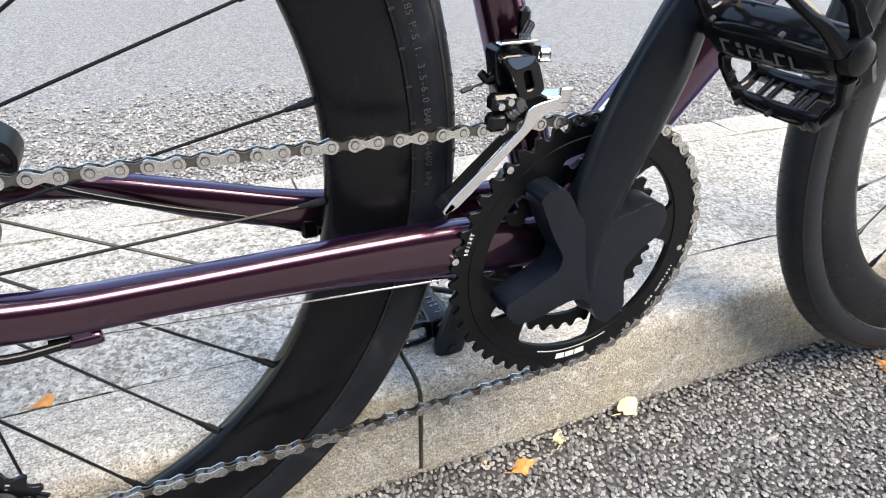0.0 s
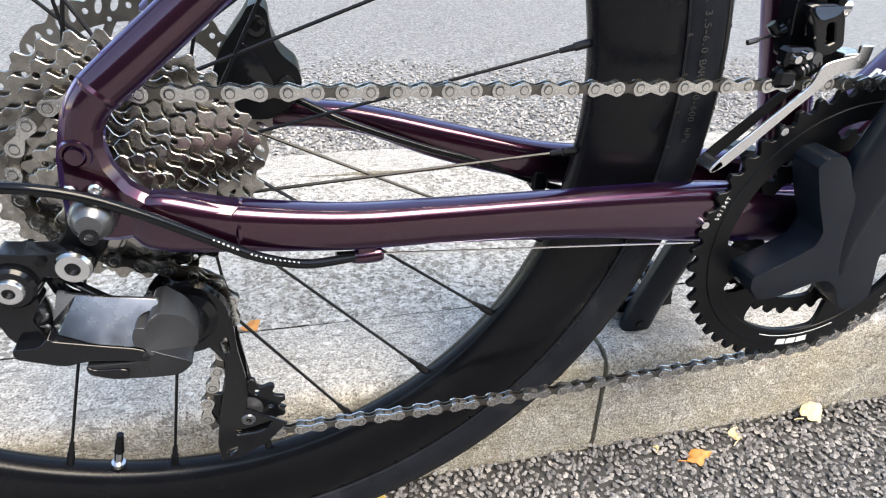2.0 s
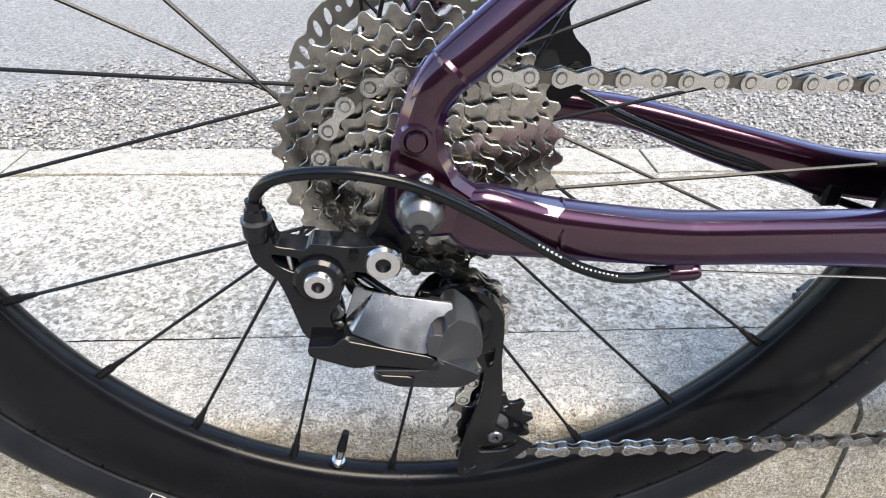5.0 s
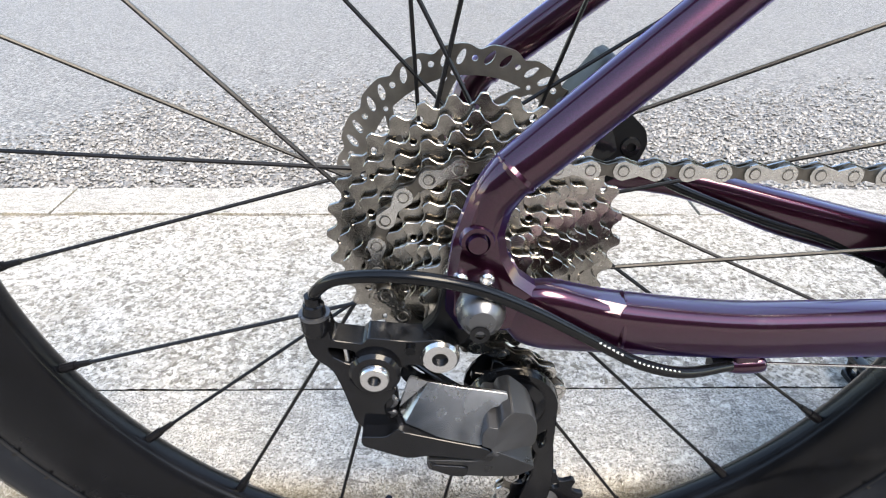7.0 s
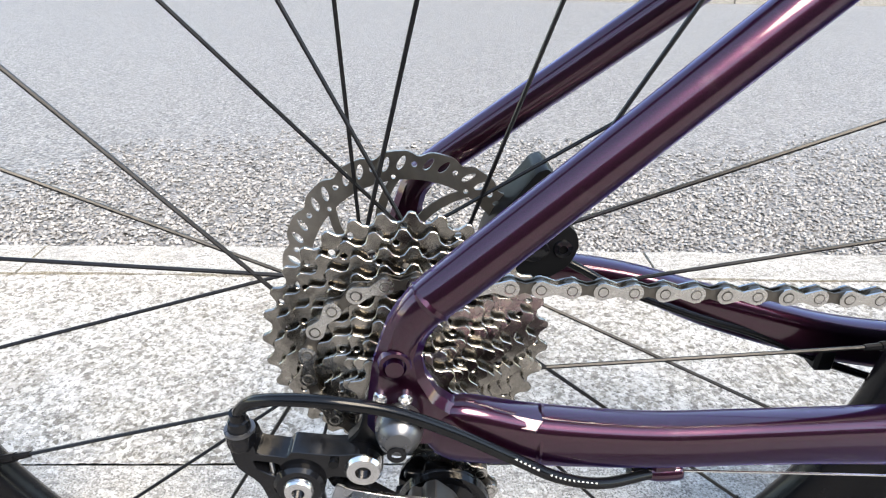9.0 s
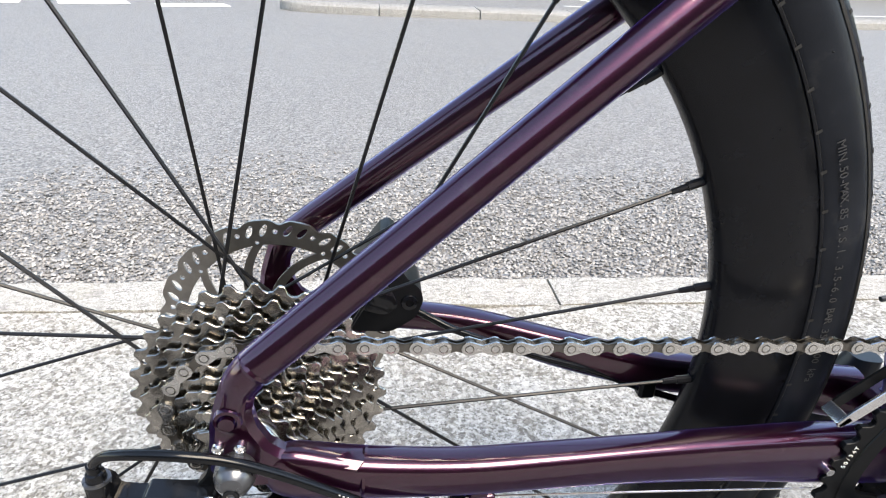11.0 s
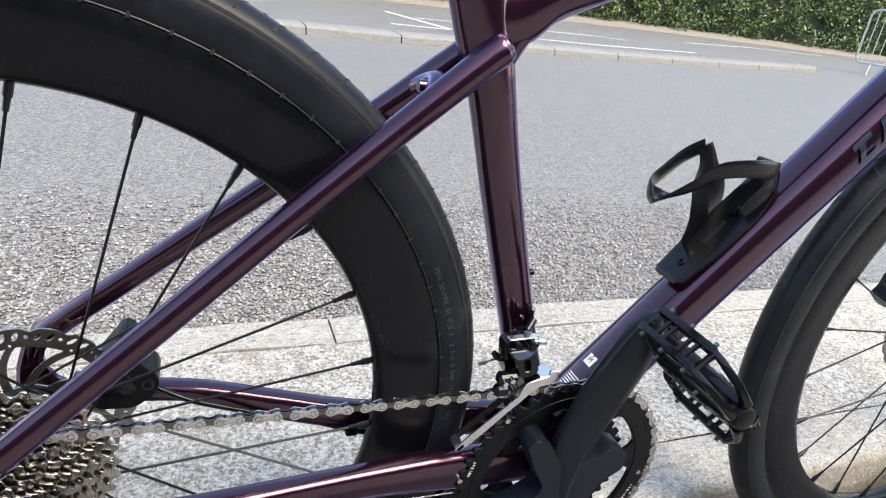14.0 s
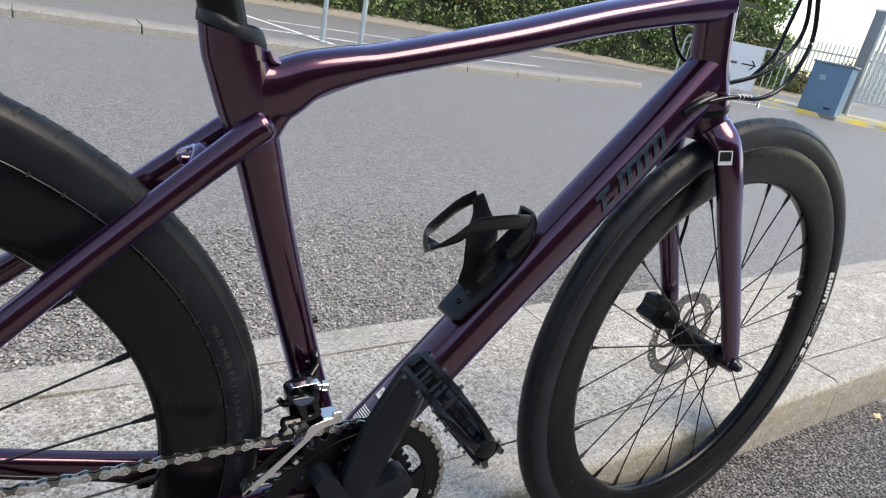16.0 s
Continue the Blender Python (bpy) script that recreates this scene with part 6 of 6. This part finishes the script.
def fallen_leaf(x, y, z, size, turn_deg, tilt, mat, label, seed, lobes_n=7, depth=0.35):
    """A curled leaf with a lobed edge and a stalk."""
    rng = random.Random(seed)
    bm = bmesh.new()
    c = bm.verts.new((0, 0, size * 0.06))
    ring = []
    n = lobes_n * 4
    for k in range(n):
        a = 2 * math.pi * k / n
        r = size * (0.5 - depth * 0.5 * (0.5 - 0.5 * math.cos(lobes_n * a))) * rng.uniform(0.88, 1.1)
        px, py = r * math.cos(a) * 1.25, r * math.sin(a) * 0.85
        ring.append(bm.verts.new((px, py, size * (0.10 * math.sin(2 * a + 0.6) + 0.16 * (px / size) ** 2 + rng.uniform(-0.02, 0.03)))))
    for k in range(n):
        bm.faces.new((c, ring[k], ring[(k + 1) % n]))
    low = min(v.co.z for v in bm.verts)
    ext = bmesh.ops.extrude_face_region(bm, geom=bm.faces[:])
    bmesh.ops.translate(bm, vec=(0, 0, 0.0004), verts=[v for v in ext["geom"] if isinstance(v, bmesh.types.BMVert)])
    ob = part("fallen_leaf", bm, mat, None, angle=60)
    ob.matrix_world = pose(x, y, z - low * 0.8, tilt, 0, turn_deg)
    part("stalk", tube([(-size * 0.6, 0, 0.001, 0.0006), (-size * 0.8, 0.002, 0.002, 0.0005), (-size * 1.0, 0.004, 0.001, 0.0005)], 6, 3), mat, ob)
    return tagged(ob, label, "leaf", "fallen leaves by the kerb")


GZ = -0.015
fallen_leaf(0.556, 0.012, GZ + 0.008, 0.026, 20, 18, LEAF_P, "pale curled dry leaf lying against the kerb foot", 1, 5, 0.2)
fallen_leaf(0.416, -0.009, GZ, 0.022, 10, 16, LEAF_O, "orange shrivelled dry leaf lying on the asphalt", 2, 4, 0.3)
fallen_leaf(0.470, 0.010, GZ, 0.018, 60, 8, LEAF_P, "small pale leaf scrap on the asphalt", 3, 4, 0.4)
fallen_leaf(0.105, 0.010, GZ, 0.040, -20, 10, LEAF_Y, "broad yellow autumn leaf beside the tyre and kerb", 4, 5, 0.35)
fallen_leaf(0.900, -0.045, GZ, 0.030, 40, 6, LEAF_O, "brown dry leaf lying on the asphalt", 5, 5, 0.7)
fallen_leaf(0.385, 0.014, GZ, 0.011, 80, 6, LEAF_P, "tiny pale leaf scrap at the kerb foot", 6, 4, 0.5)
fallen_leaf(0.0255, 0.123, KTOP, 0.017, 30, 6, LEAF_O, "small tan leaf lying on the kerb top", 7, 5, 0.3)
fallen_leaf(1.86, -0.02, GZ, 0.030, 15, 8, LEAF_P, "pale dry leaf lying on the asphalt", 8, 5, 0.4)

# ---- across the road ----
PALE = concrete_material("pale_kerb", (0.31, 0.303, 0.285), (0.41, 0.402, 0.382), (0.30, 0.29, 0.26), 60, 0.3, 0.004, 0.1)
LINE = plain("road_line_paint", (0.72, 0.72, 0.70), 0.7, 0, 0.12, 6)
RZ = -0.019


def far_line(x):
    return float(np.interp(x, [-0.9, 0.0, 2.0, 5.0, 7.0, 9.5], [5.82, 5.66, 5.68, 6.05, 6.45, 7.10]))


def far_kerb(x0, x1, first, last):
    """One length of the low kerbed strip across the road."""
    bm = bmesh.new()
    prof = [(0.0, RZ - 0.05), (0.0, RZ), (0.012, 0.040), (0.035, 0.056), (0.42, 0.060), (0.45, 0.040), (0.46, RZ - 0.05)]
    rows = []
    for i in range(9):
        x = x0 + (x1 - x0) * i / 8
        squeeze = 1.0
        if last:
            squeeze = max(0.12, math.sqrt(max(0.0, 1 - max(0, (x - x1 + 0.5) / 0.5) ** 2)))
        if first:
            squeeze = max(0.12, math.sqrt(max(0.0, 1 - max(0, (x0 + 0.35 - x) / 0.35) ** 2)))
        rows.append([bm.verts.new((x, far_line(x) + (0.23 + (y - 0.23) * squeeze), z)) for y, z in prof])
    for a, b in zip(rows, rows[1:]):
        for k in range(len(prof)):
            bm.faces.new((a[k], a[(k + 1) % len(prof)], b[(k + 1) % len(prof)], b[k]))
    bm.faces.new(rows[0])
    bm.faces.new(rows[-1][::-1])
    ob = part("kerb_stone", bm, PALE, None, angle=40)
    return tagged(ob, "pale concrete length of the low strip across the road", "kerb", "kerb stones across the road", "structure")


step = 0.915
n_far = 11
for k in range(n_far):
    far_kerb(-0.80 + step * k + 0.006, -0.80 + step * (k + 1) - 0.006, k == 0, k == n_far - 1)


def road_line(name, pts, width, label):
    bm = bmesh.new()
    P = [Vector((x, y, 0)) for x, y in pts]
    rows = []
    for i, p in enumerate(P):
        d = (P[min(i + 1, len(P) - 1)] - P[max(i - 1, 0)]).normalized()
        q = Vector((-d.y, d.x, 0)) * width / 2
        rows.append((bm.verts.new((p.x - q.x, p.y - q.y, RZ + 0.004)), bm.verts.new((p.x + q.x, p.y + q.y, RZ + 0.004))))
    for a, b in zip(rows, rows[1:]):
        bm.faces.new((a[0], b[0], b[1], a[1]))
    ob = part(name, bm, LINE, None, smooth=False)
    return tagged(ob, label, "road marking", kind="structure")


for x0, y0, x1, y1 in ((-2.66, 5.82, -2.15, 6.06), (-1.86, 5.90, -1.30, 6.16), (-1.95, 6.72, -1.50, 6.92), (-3.46, 5.60, -2.95, 5.80)):
    road_line("road_marking", [(x0, y0), (x1, y1)], 0.34, "thick white painted dash on the asphalt")
road_line("road_marking", [(2.9, 9.9), (3.38, 7.05)], 0.09, "thin white painted line on the asphalt")
road_line("road_marking", [(2.4, 7.75), (5.5, 7.80), (7.8, 8.3)], 0.09, "thin white painted line along the strip")
road_line("road_marking", [(3.2, 9.2), (6.6, 9.6), (7.2, 9.4)], 0.09, "thin white painted line on the asphalt")
road_line("road_marking", [(9.5, 10.6), (12.2, 11.5), (14.6, 11.6)], 0.09, "thin white painted line by the hedge")
road_line("road_marking", [(11.4, 7.2), (13.8, 6.7), (14.5, 5.4), (15.0, 4.0)], 0.10, "thin white painted edge line")


def litter():
    m = Mat("leaf_litter")
    m.set(Base_Color=m.ramp(m.noise(9, 6, 0.75), (0.35, (0.22, 0.21, 0.20)), (0.52, (0.27, 0.24, 0.20)), (0.62, (0.34, 0.27, 0.18)), (0.78, (0.46, 0.37, 0.25))), Roughness=0.9)
    m.bump(m.noise(30, 5), 0.8, 0.02)
    bm = bmesh.new()
    rows = []
    for x in np.linspace(-12, 26, 77):
        f = hedge_line(x)
        w = 0.62 + 0.40 * noise.noise((x * 0.9, 3, 0))
        rows.append((bm.verts.new((x, f - w, RZ + 0.003)), bm.verts.new((x, f - w * 0.5, RZ + 0.03)), bm.verts.new((x, f + 1.5, RZ + 0.25))))
    for a, b in zip(rows, rows[1:]):
        bm.faces.new((a[0], b[0], b[1], a[1]))
        bm.faces.new((a[1], b[1], b[2], a[2]))
    ob = part("verge", bm, m.m, None)
    return tagged(ob, "brown leaf litter verge at the foot of the hedge", "verge", kind="structure")


def hedge_line(x):
    return float(np.interp(x, [-12, 4, 8, 10.5, 14, 18, 24], [12.7, 13.6, 14.1, 14.3, 13.9, 12.6, 11.2]))


litter()


def foliage_material(name, cols):
    m = Mat(name)
    m.set(Base_Color=m.ramp(m.island(), *cols), Roughness=0.5, Specular_IOR_Level=0.4)
    return m.m


HEDGE_M = foliage_material("hedge_leaves", ((0.0, (0.018, 0.034, 0.012)), (0.35, (0.055, 0.100, 0.030)), (0.7, (0.13, 0.20, 0.065)), (1.0, (0.30, 0.34, 0.14))))
TREE_M = foliage_material("tree_leaves", ((0.0, (0.03, 0.062, 0.014)), (0.5, (0.075, 0.145, 0.028)), (0.85, (0.15, 0.23, 0.05)), (1.0, (0.29, 0.29, 0.06))))
DRY_M = foliage_material("dry_leaves", ((0.0, (0.05, 0.03, 0.012)), (0.5, (0.13, 0.075, 0.03)), (1.0, (0.24, 0.15, 0.05))))
BARK = plain("bark", (0.10, 0.08, 0.06), 0.9, 0, 0.3, 12, bump=0.3)


def leaf_cloud(name, centres, radii, per, size, mat, seed):
    """Many small two-sided leaves spread through overlapping clumps."""
    rng = np.random.default_rng(seed)
    V, F = [], []
    for c, r in zip(centres, radii):
        for _ in range(per):
            d = rng.normal(size=3)
            d /= np.linalg.norm(d)
            p = np.array(c) + d * np.array(r) * rng.uniform(0.55, 1.05)
            u = rng.normal(size=3)
            u /= np.linalg.norm(u)
            w = np.cross(u, d + rng.normal(size=3) * 0.6)
            w /= np.linalg.norm(w) + 1e-9
            s = size * rng.uniform(0.6, 1.4)
            n = len(V)
            V += [tuple(p - u * s), tuple(p - w * s * 0.45), tuple(p + u * s), tuple(p + w * s * 0.45)]
            F.append((n, n + 1, n + 2, n + 3))
    me = bpy.data.meshes.new(name)
    me.from_pydata(V, [], F)
    me.materials.append(mat)
    return me


def hedge():
    rng = np.random.default_rng(11)
    cs, rs = [], []
    for x in np.arange(-8, 25.5, 0.33):
        for z in (0.25, 0.65, 1.1, 1.55, 2.1) if x < 21.8 else (0.25, 0.65):
            cs.append((x + rng.uniform(-0.2, 0.2), hedge_line(x) + 0.35 + z * 0.22 + rng.uniform(-0.15, 0.2), z + rng.uniform(-0.1, 0.1)))
            rs.append((rng.uniform(0.28, 0.46), rng.uniform(0.25, 0.4), rng.uniform(0.25, 0.4)))
    ob = new("hedge", leaf_cloud("hedge", cs, rs, 105, 0.055, HEDGE_M, 12))
    return tagged(ob, "dense dark green ivy hedge along the far side of the road", "hedge", kind="stuff")


hedge()
# dark backing sheet: the shade deep in the hedge, put into its colour
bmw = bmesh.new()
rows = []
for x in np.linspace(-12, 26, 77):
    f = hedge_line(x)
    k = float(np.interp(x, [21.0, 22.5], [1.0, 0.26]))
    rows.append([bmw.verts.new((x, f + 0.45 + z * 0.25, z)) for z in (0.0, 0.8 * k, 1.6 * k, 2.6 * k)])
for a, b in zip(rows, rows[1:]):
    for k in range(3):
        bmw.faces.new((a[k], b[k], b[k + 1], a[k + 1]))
tagged(part("bank", bmw, plain("hedge_shade", (0.022, 0.028, 0.014), 0.95, 0, 0.4, 3), None), "dark backing sheet behind the hedge, coloured like its inner shade", "bank", kind="structure")
for x0, x1, seed in ((3.6, 5.6, 31), (9.4, 10.6, 32), (19.5, 21.0, 33), (22.3, 25.4, 34)):
    rng = np.random.default_rng(seed)
    cs = [(rng.uniform(x0, x1), hedge_line((x0 + x1) / 2) + 0.25 + rng.uniform(-0.1, 0.2), rng.uniform(1.0, 2.2) if x0 < 15 else rng.uniform(0.3, 1.2)) for _ in range(16)]
    ob = new("shrub", leaf_cloud("shrub", cs, [(0.35, 0.25, 0.4)] * 16, 130, 0.05, DRY_M, seed))
    tagged(ob, "brown dry-leaved shrub growing out of the hedge", "shrub", kind="stuff")


def tree(x, y, h, w, seed, mat):
    rng = np.random.default_rng(seed)
    bm = bmesh.new()
    sweep(bm, spline([(x, y, 0, 0.17), (x + 0.1, y, h * 0.3, 0.13), (x - 0.05, y + 0.1, h * 0.6, 0.08), (x, y, h * 0.9, 0.03)], 4), 10)
    tr = part("tree", bm, BARK, None)
    tagged(tr, "leafy green tree standing behind the hedge", "tree", "trees behind the hedge")
    cs, rs = [], []
    for _ in range(34):
        a, q = rng.uniform(0, 6.28), rng.uniform(0.25, 1.0)
        z = h * rng.uniform(0.28, 1.0)
        k = w * math.sqrt(max(0.1, 1 - ((z / h - 0.55) / 0.5) ** 2))
        cs.append((x + k * q * math.cos(a), y + k * q * math.sin(a), z))
        rs.append((rng.uniform(0.4, 0.75),) * 2 + (rng.uniform(0.3, 0.55),))
        if len(cs) % 4 == 0:
            part("limb", tube([(x, y, z * 0.65, 0.05), ((x + cs[-1][0]) / 2, (y + cs[-1][1]) / 2, z * 0.85, 0.035), (*cs[-1], 0.012)], 6, 3), BARK, tr)
    ob = new("crown", leaf_cloud("crown", cs, rs, 150, 0.075, mat, seed + 1))
    ob.parent = tr
    return tr


for i, (x, y, h, w) in enumerate(((1.0, 17.0, 5.0, 2.0), (5.2, 17.2, 5.6, 2.2), (9.2, 17.4, 5.4, 2.3), (13.0, 17.0, 6.0, 2.4), (16.8, 16.0, 5.8, 2.2), (20.3, 14.9, 4.6, 1.9), (22.0, 13.6, 4.4, 1.3))):
    tree(x, y, h, w, 50 + 3 * i, TREE_M)

# ---- posts, barrier, cabinet, gate ----
STEEL = plain("galvanised_steel", (0.50, 0.53, 0.55), 0.4, 0.8, 0.12, 20)
BLUE = plain("blue_grey_paint", (0.12, 0.22, 0.33), 0.55, 0, 0.15, 4)
GATE_W = plain("white_gate_paint", (0.66, 0.67, 0.66), 0.5, 0, 0.1, 6)


def street_post(x, y, h):
    bm = rod((x, y, RZ), (x, y, h), 0.030, 14)
    ob = part("street_post", bm, plain("pale_blue_grey_steel", (0.42, 0.48, 0.53), 0.4, 0.5), None)
    part("base_plate", box((x - 0.06, y - 0.06, RZ + 0.001), (x + 0.06, y + 0.06, RZ + 0.012), 0.003), STEEL, ob)
    part("cap", lathe([(0.0, 0.0), (0.031, 0.0), (0.031, 0.02), (0.0, 0.03)], 14), STEEL, ob).matrix_basis = pose(x, y, h, 90, 0, 0)
    return tagged(ob, "slim pale grey steel post standing on the asphalt", "post", "posts beside the strip")


street_post(3.29, 7.24, 1.25)
street_post(3.72, 7.05, 1.25)


def barrier(a, b, sign):
    a, b = Vector((*a, 0)), Vector((*b, 0))
    d = (b - a).normalized()
    L = (b - a).length

    def at(s, z):
        p = a + d * s
        return (p.x, p.y, z)
    fr = [(0.0, 0.25), (0.0, 0.92), (0.03, 1.0), (0.10, 1.03), (L / 2, 1.03), (L - 0.10, 1.03), (L - 0.03, 1.0), (L, 0.92), (L, 0.25), (L - 0.05, 0.17), (L / 2, 0.16), (0.05, 0.17), (0.0, 0.25)]
    bm = bmesh.new()
    sweep(bm, [(*at(s, z), 0.019) for s, z in fr], 10, False, 2.0, (d.y, -d.x, 0))
    ob = part("crowd_barrier", bm, STEEL, None)
    tagged(ob, "galvanised steel crowd barrier standing at the roadside", "barrier", "roadside barriers")
    n = int(L / 0.105)
    for k in range(1, n):
        s = L * k / n
        part("bar", rod(at(s, 0.17), at(s, 1.03), 0.007, 6), STEEL, ob)
    for s in (0.25, L - 0.25):
        p = a + d * s
        part("foot", tube([(p.x - d.y * 0.28, p.y + d.x * 0.28, RZ, 0.014), (p.x, p.y, 0.16, 0.014), (p.x + d.y * 0.28, p.y - d.x * 0.28, RZ, 0.014)], 8, 3, side=(d.x, d.y, 0)), STEEL, ob)
    if sign:
        s0, s1, z0, z1 = sign
        n2 = Vector((-d.y, d.x, 0))
        if n2.dot(Vector((-1, -1, 0))) < 0:
            n2 = -n2
        o = a + n2 * 0.024
        bm = bmesh.new()
        q = [o + d * s0, o + d * s1]
        lo = [(q[0].x, q[0].y, z0), (q[1].x, q[1].y, z0), (q[1].x, q[1].y, z1), (q[0].x, q[0].y, z1)]
        bm.faces.new([bm.verts.new(v) for v in lo])
        ext = bmesh.ops.extrude_face_region(bm, geom=bm.faces[:])
        bmesh.ops.translate(bm, vec=n2 * 0.006, verts=[v for v in ext["geom"] if isinstance(v, bmesh.types.BMVert)])
        sg = part("sign", bm, plain("sign_white", (0.74, 0.76, 0.80), 0.5, 0, 0.05, 4), ob, "white sign board with a black arrow")
        o2 = o + n2 * 0.010

        def sp(s, z):
            p = o2 + d * s
            return (p.x, p.y, z)
        bm = bmesh.new()
        m = s1 - 0.30
        zc = z0 + (z1 - z0) * 0.58
        for poly in ([(m - 0.02, zc - 0.012), (m + 0.20, zc - 0.012), (m + 0.20, zc + 0.012), (m - 0.02, zc + 0.012)], [(m + 0.13, zc + 0.085), (m + 0.16, zc + 0.085), (m + 0.235, zc), (m + 0.205, zc)], [(m + 0.13, zc - 0.085), (m + 0.16, zc - 0.085), (m + 0.235, zc), (m + 0.205, zc)]):
            bm.faces.new([bm.verts.new(sp(*c)) for c in poly])
        part("arrow", bm, GROOVE_MAT, ob, "black arrow", smooth=False)
        bm = bmesh.new()
        for s_, w_, z_ in ((m - 0.30, 0.20, zc), (m - 0.22, 0.16, z0 + 0.10)):
            bm.faces.new([bm.verts.new(sp(*c)) for c in ((s_, z_ - 0.022), (s_ + w_, z_ - 0.022), (s_ + w_, z_ + 0.022), (s_, z_ + 0.022))])
        part("print", bm, GREYPRINT, ob, "grey unreadable writing", smooth=False)
    return ob


BAR = barrier((10.83, 7.81), (11.88, 6.26), (0.60, 1.42, 0.24, 1.03))
bm = bmesh.new()
box((10.98, 7.48, 0.78), (11.08, 7.56, 0.92), 0.004, bm)
part("tag", bm, plain("bright_blue_tag", (0.05, 0.32, 0.62), 0.5), BAR, "bright blue tag")


def cabinet():
    m = pose(14.05, 6.50, 0, 0, 0, 14)
    cb = part("utility_cabinet", turn(box((-0.28, -0.36, RZ), (0.28, 0.36, 1.02), 0.008), m), BLUE, None)
    tagged(cb, "weathered blue-grey utility cabinet standing by the gate", "cabinet")
    part("cap", turn(box((-0.31, -0.39, 1.02), (0.31, 0.39, 1.06), 0.008), m), plain("cabinet_cap", (0.24, 0.28, 0.32), 0.6), cb)
    part("plinth", turn(box((-0.33, -0.40, RZ + 0.001), (0.33, 0.40, 0.06), 0.006), m), PALE, cb)
    part("door", turn(box((-0.287, -0.32, 0.08), (-0.28, 0.32, 0.98), 0.002), m), BLUE, cb, "flat cabinet door")
    part("handle", turn(box((-0.305, -0.24, 0.16), (-0.286, -0.12, 0.19), 0.004), m), BLACK, cb)
    part("badge", turn(box((-0.292, 0.05, 0.70), (-0.287, 0.17, 0.80), 0.002), m), plain("pale_badge", (0.30, 0.40, 0.48), 0.5), cb)
    return cb


cabinet()


def gate():
    a, b = Vector((15.15, 6.46, 0)), Vector((16.35, 3.30, 0))
    d = (b - a).normalized()
    L = (b - a).length
    bm = bmesh.new()
    sweep(bm, [(*(a + Vector((0, 0, 0.42))), 0.03), (*(b + Vector((0, 0, 0.42))), 0.03)], 8)
    gt = part("slatted_gate", bm, GATE_W, None)
    tagged(gt, "tall white slatted metal gate beside a grey post", "gate")
    for z in (1.25, 2.05):
        part("rail", rod(a + Vector((0, 0, z)), b + Vector((0, 0, z)), 0.022, 8), GATE_W, gt)
    n = int(L / 0.085)
    for k in range(n + 1):
        p = a + d * (L * k / n)
        part("slat", box((p.x - 0.022, p.y - 0.022, 0.40), (p.x + 0.022, p.y + 0.022, 2.20), 0.004), GATE_W, gt)
    part("leg", rod((a.x, a.y, RZ), (a.x, a.y, 0.45), 0.03, 10), GATE_W, gt)
    part("leg", rod((b.x, b.y, RZ), (b.x, b.y, 0.45), 0.03, 10), GATE_W, gt)
    m = pose(15.58, 6.78, 0, 0, 0, 25)
    gp = part("gate_post", turn(box((-0.13, -0.13, RZ), (0.13, 0.13, 2.25), 0.01), m), plain("grey_post_paint", (0.20, 0.22, 0.25), 0.6, 0, 0.15, 4), None)
    tagged(gp, "square grey steel gate post", "gate post")
    part("cap", turn(box((-0.15, -0.15, 2.25), (0.15, 0.15, 2.30), 0.01), m), GATE_W, gp)
    return gt


gate()


def palisade():
    a, b = Vector((33.5, 20.5, 0)), Vector((37.0, 14.0, 0))
    d = (b - a).normalized()
    L = (b - a).length
    pf = new("palisade_fence")
    part("rail", rod(a + Vector((0, 0, 0.6)), b + Vector((0, 0, 0.6)), 0.05, 6), STEEL, pf)
    tagged(pf, "grey steel palisade fence in the distance", "fence")
    part("rail", rod(a + Vector((0, 0, 2.0)), b + Vector((0, 0, 2.0)), 0.05, 6), STEEL, pf)
    for k in range(int(L / 0.2)):
        p = a + d * 0.2 * k
        part("pale", box((p.x - 0.045, p.y - 0.03, ROAD_Z - 0.01), (p.x + 0.045, p.y + 0.03, 2.5), 0), STEEL, pf)
    return pf


palisade()


def verge_kerb():
    """A worn low kerb with patches of yellow paint below the gate."""
    m = Mat("worn_yellow_kerb")
    m.set(Base_Color=m.mix(m.ramp(m.noise(2.2, 4), (0.48, 0.0), (0.56, 1.0)), (0.40, 0.38, 0.34), (0.55, 0.42, 0.08)), Roughness=0.85)
    bm = bmesh.new()
    rows = []
    for x, y in ((13.0, 7.3), (13.9, 6.1), (14.6, 5.6), (15.3, 4.2), (16.0, 2.0)):
        rows.append([bm.verts.new((x + dx, y + dx * 0.6, z)) for dx, z in ((0, RZ), (0.03, 0.06), (0.22, 0.07), (1.6, 0.09))])
    for a, b in zip(rows, rows[1:]):
        for k in range(3):
            bm.faces.new((a[k], b[k], b[k + 1], a[k + 1]))
    ob = part("kerb", bm, m.m, None, smooth=False)
    return tagged(ob, "worn low kerb with patches of yellow paint", "kerb", kind="structure")


verge_kerb()
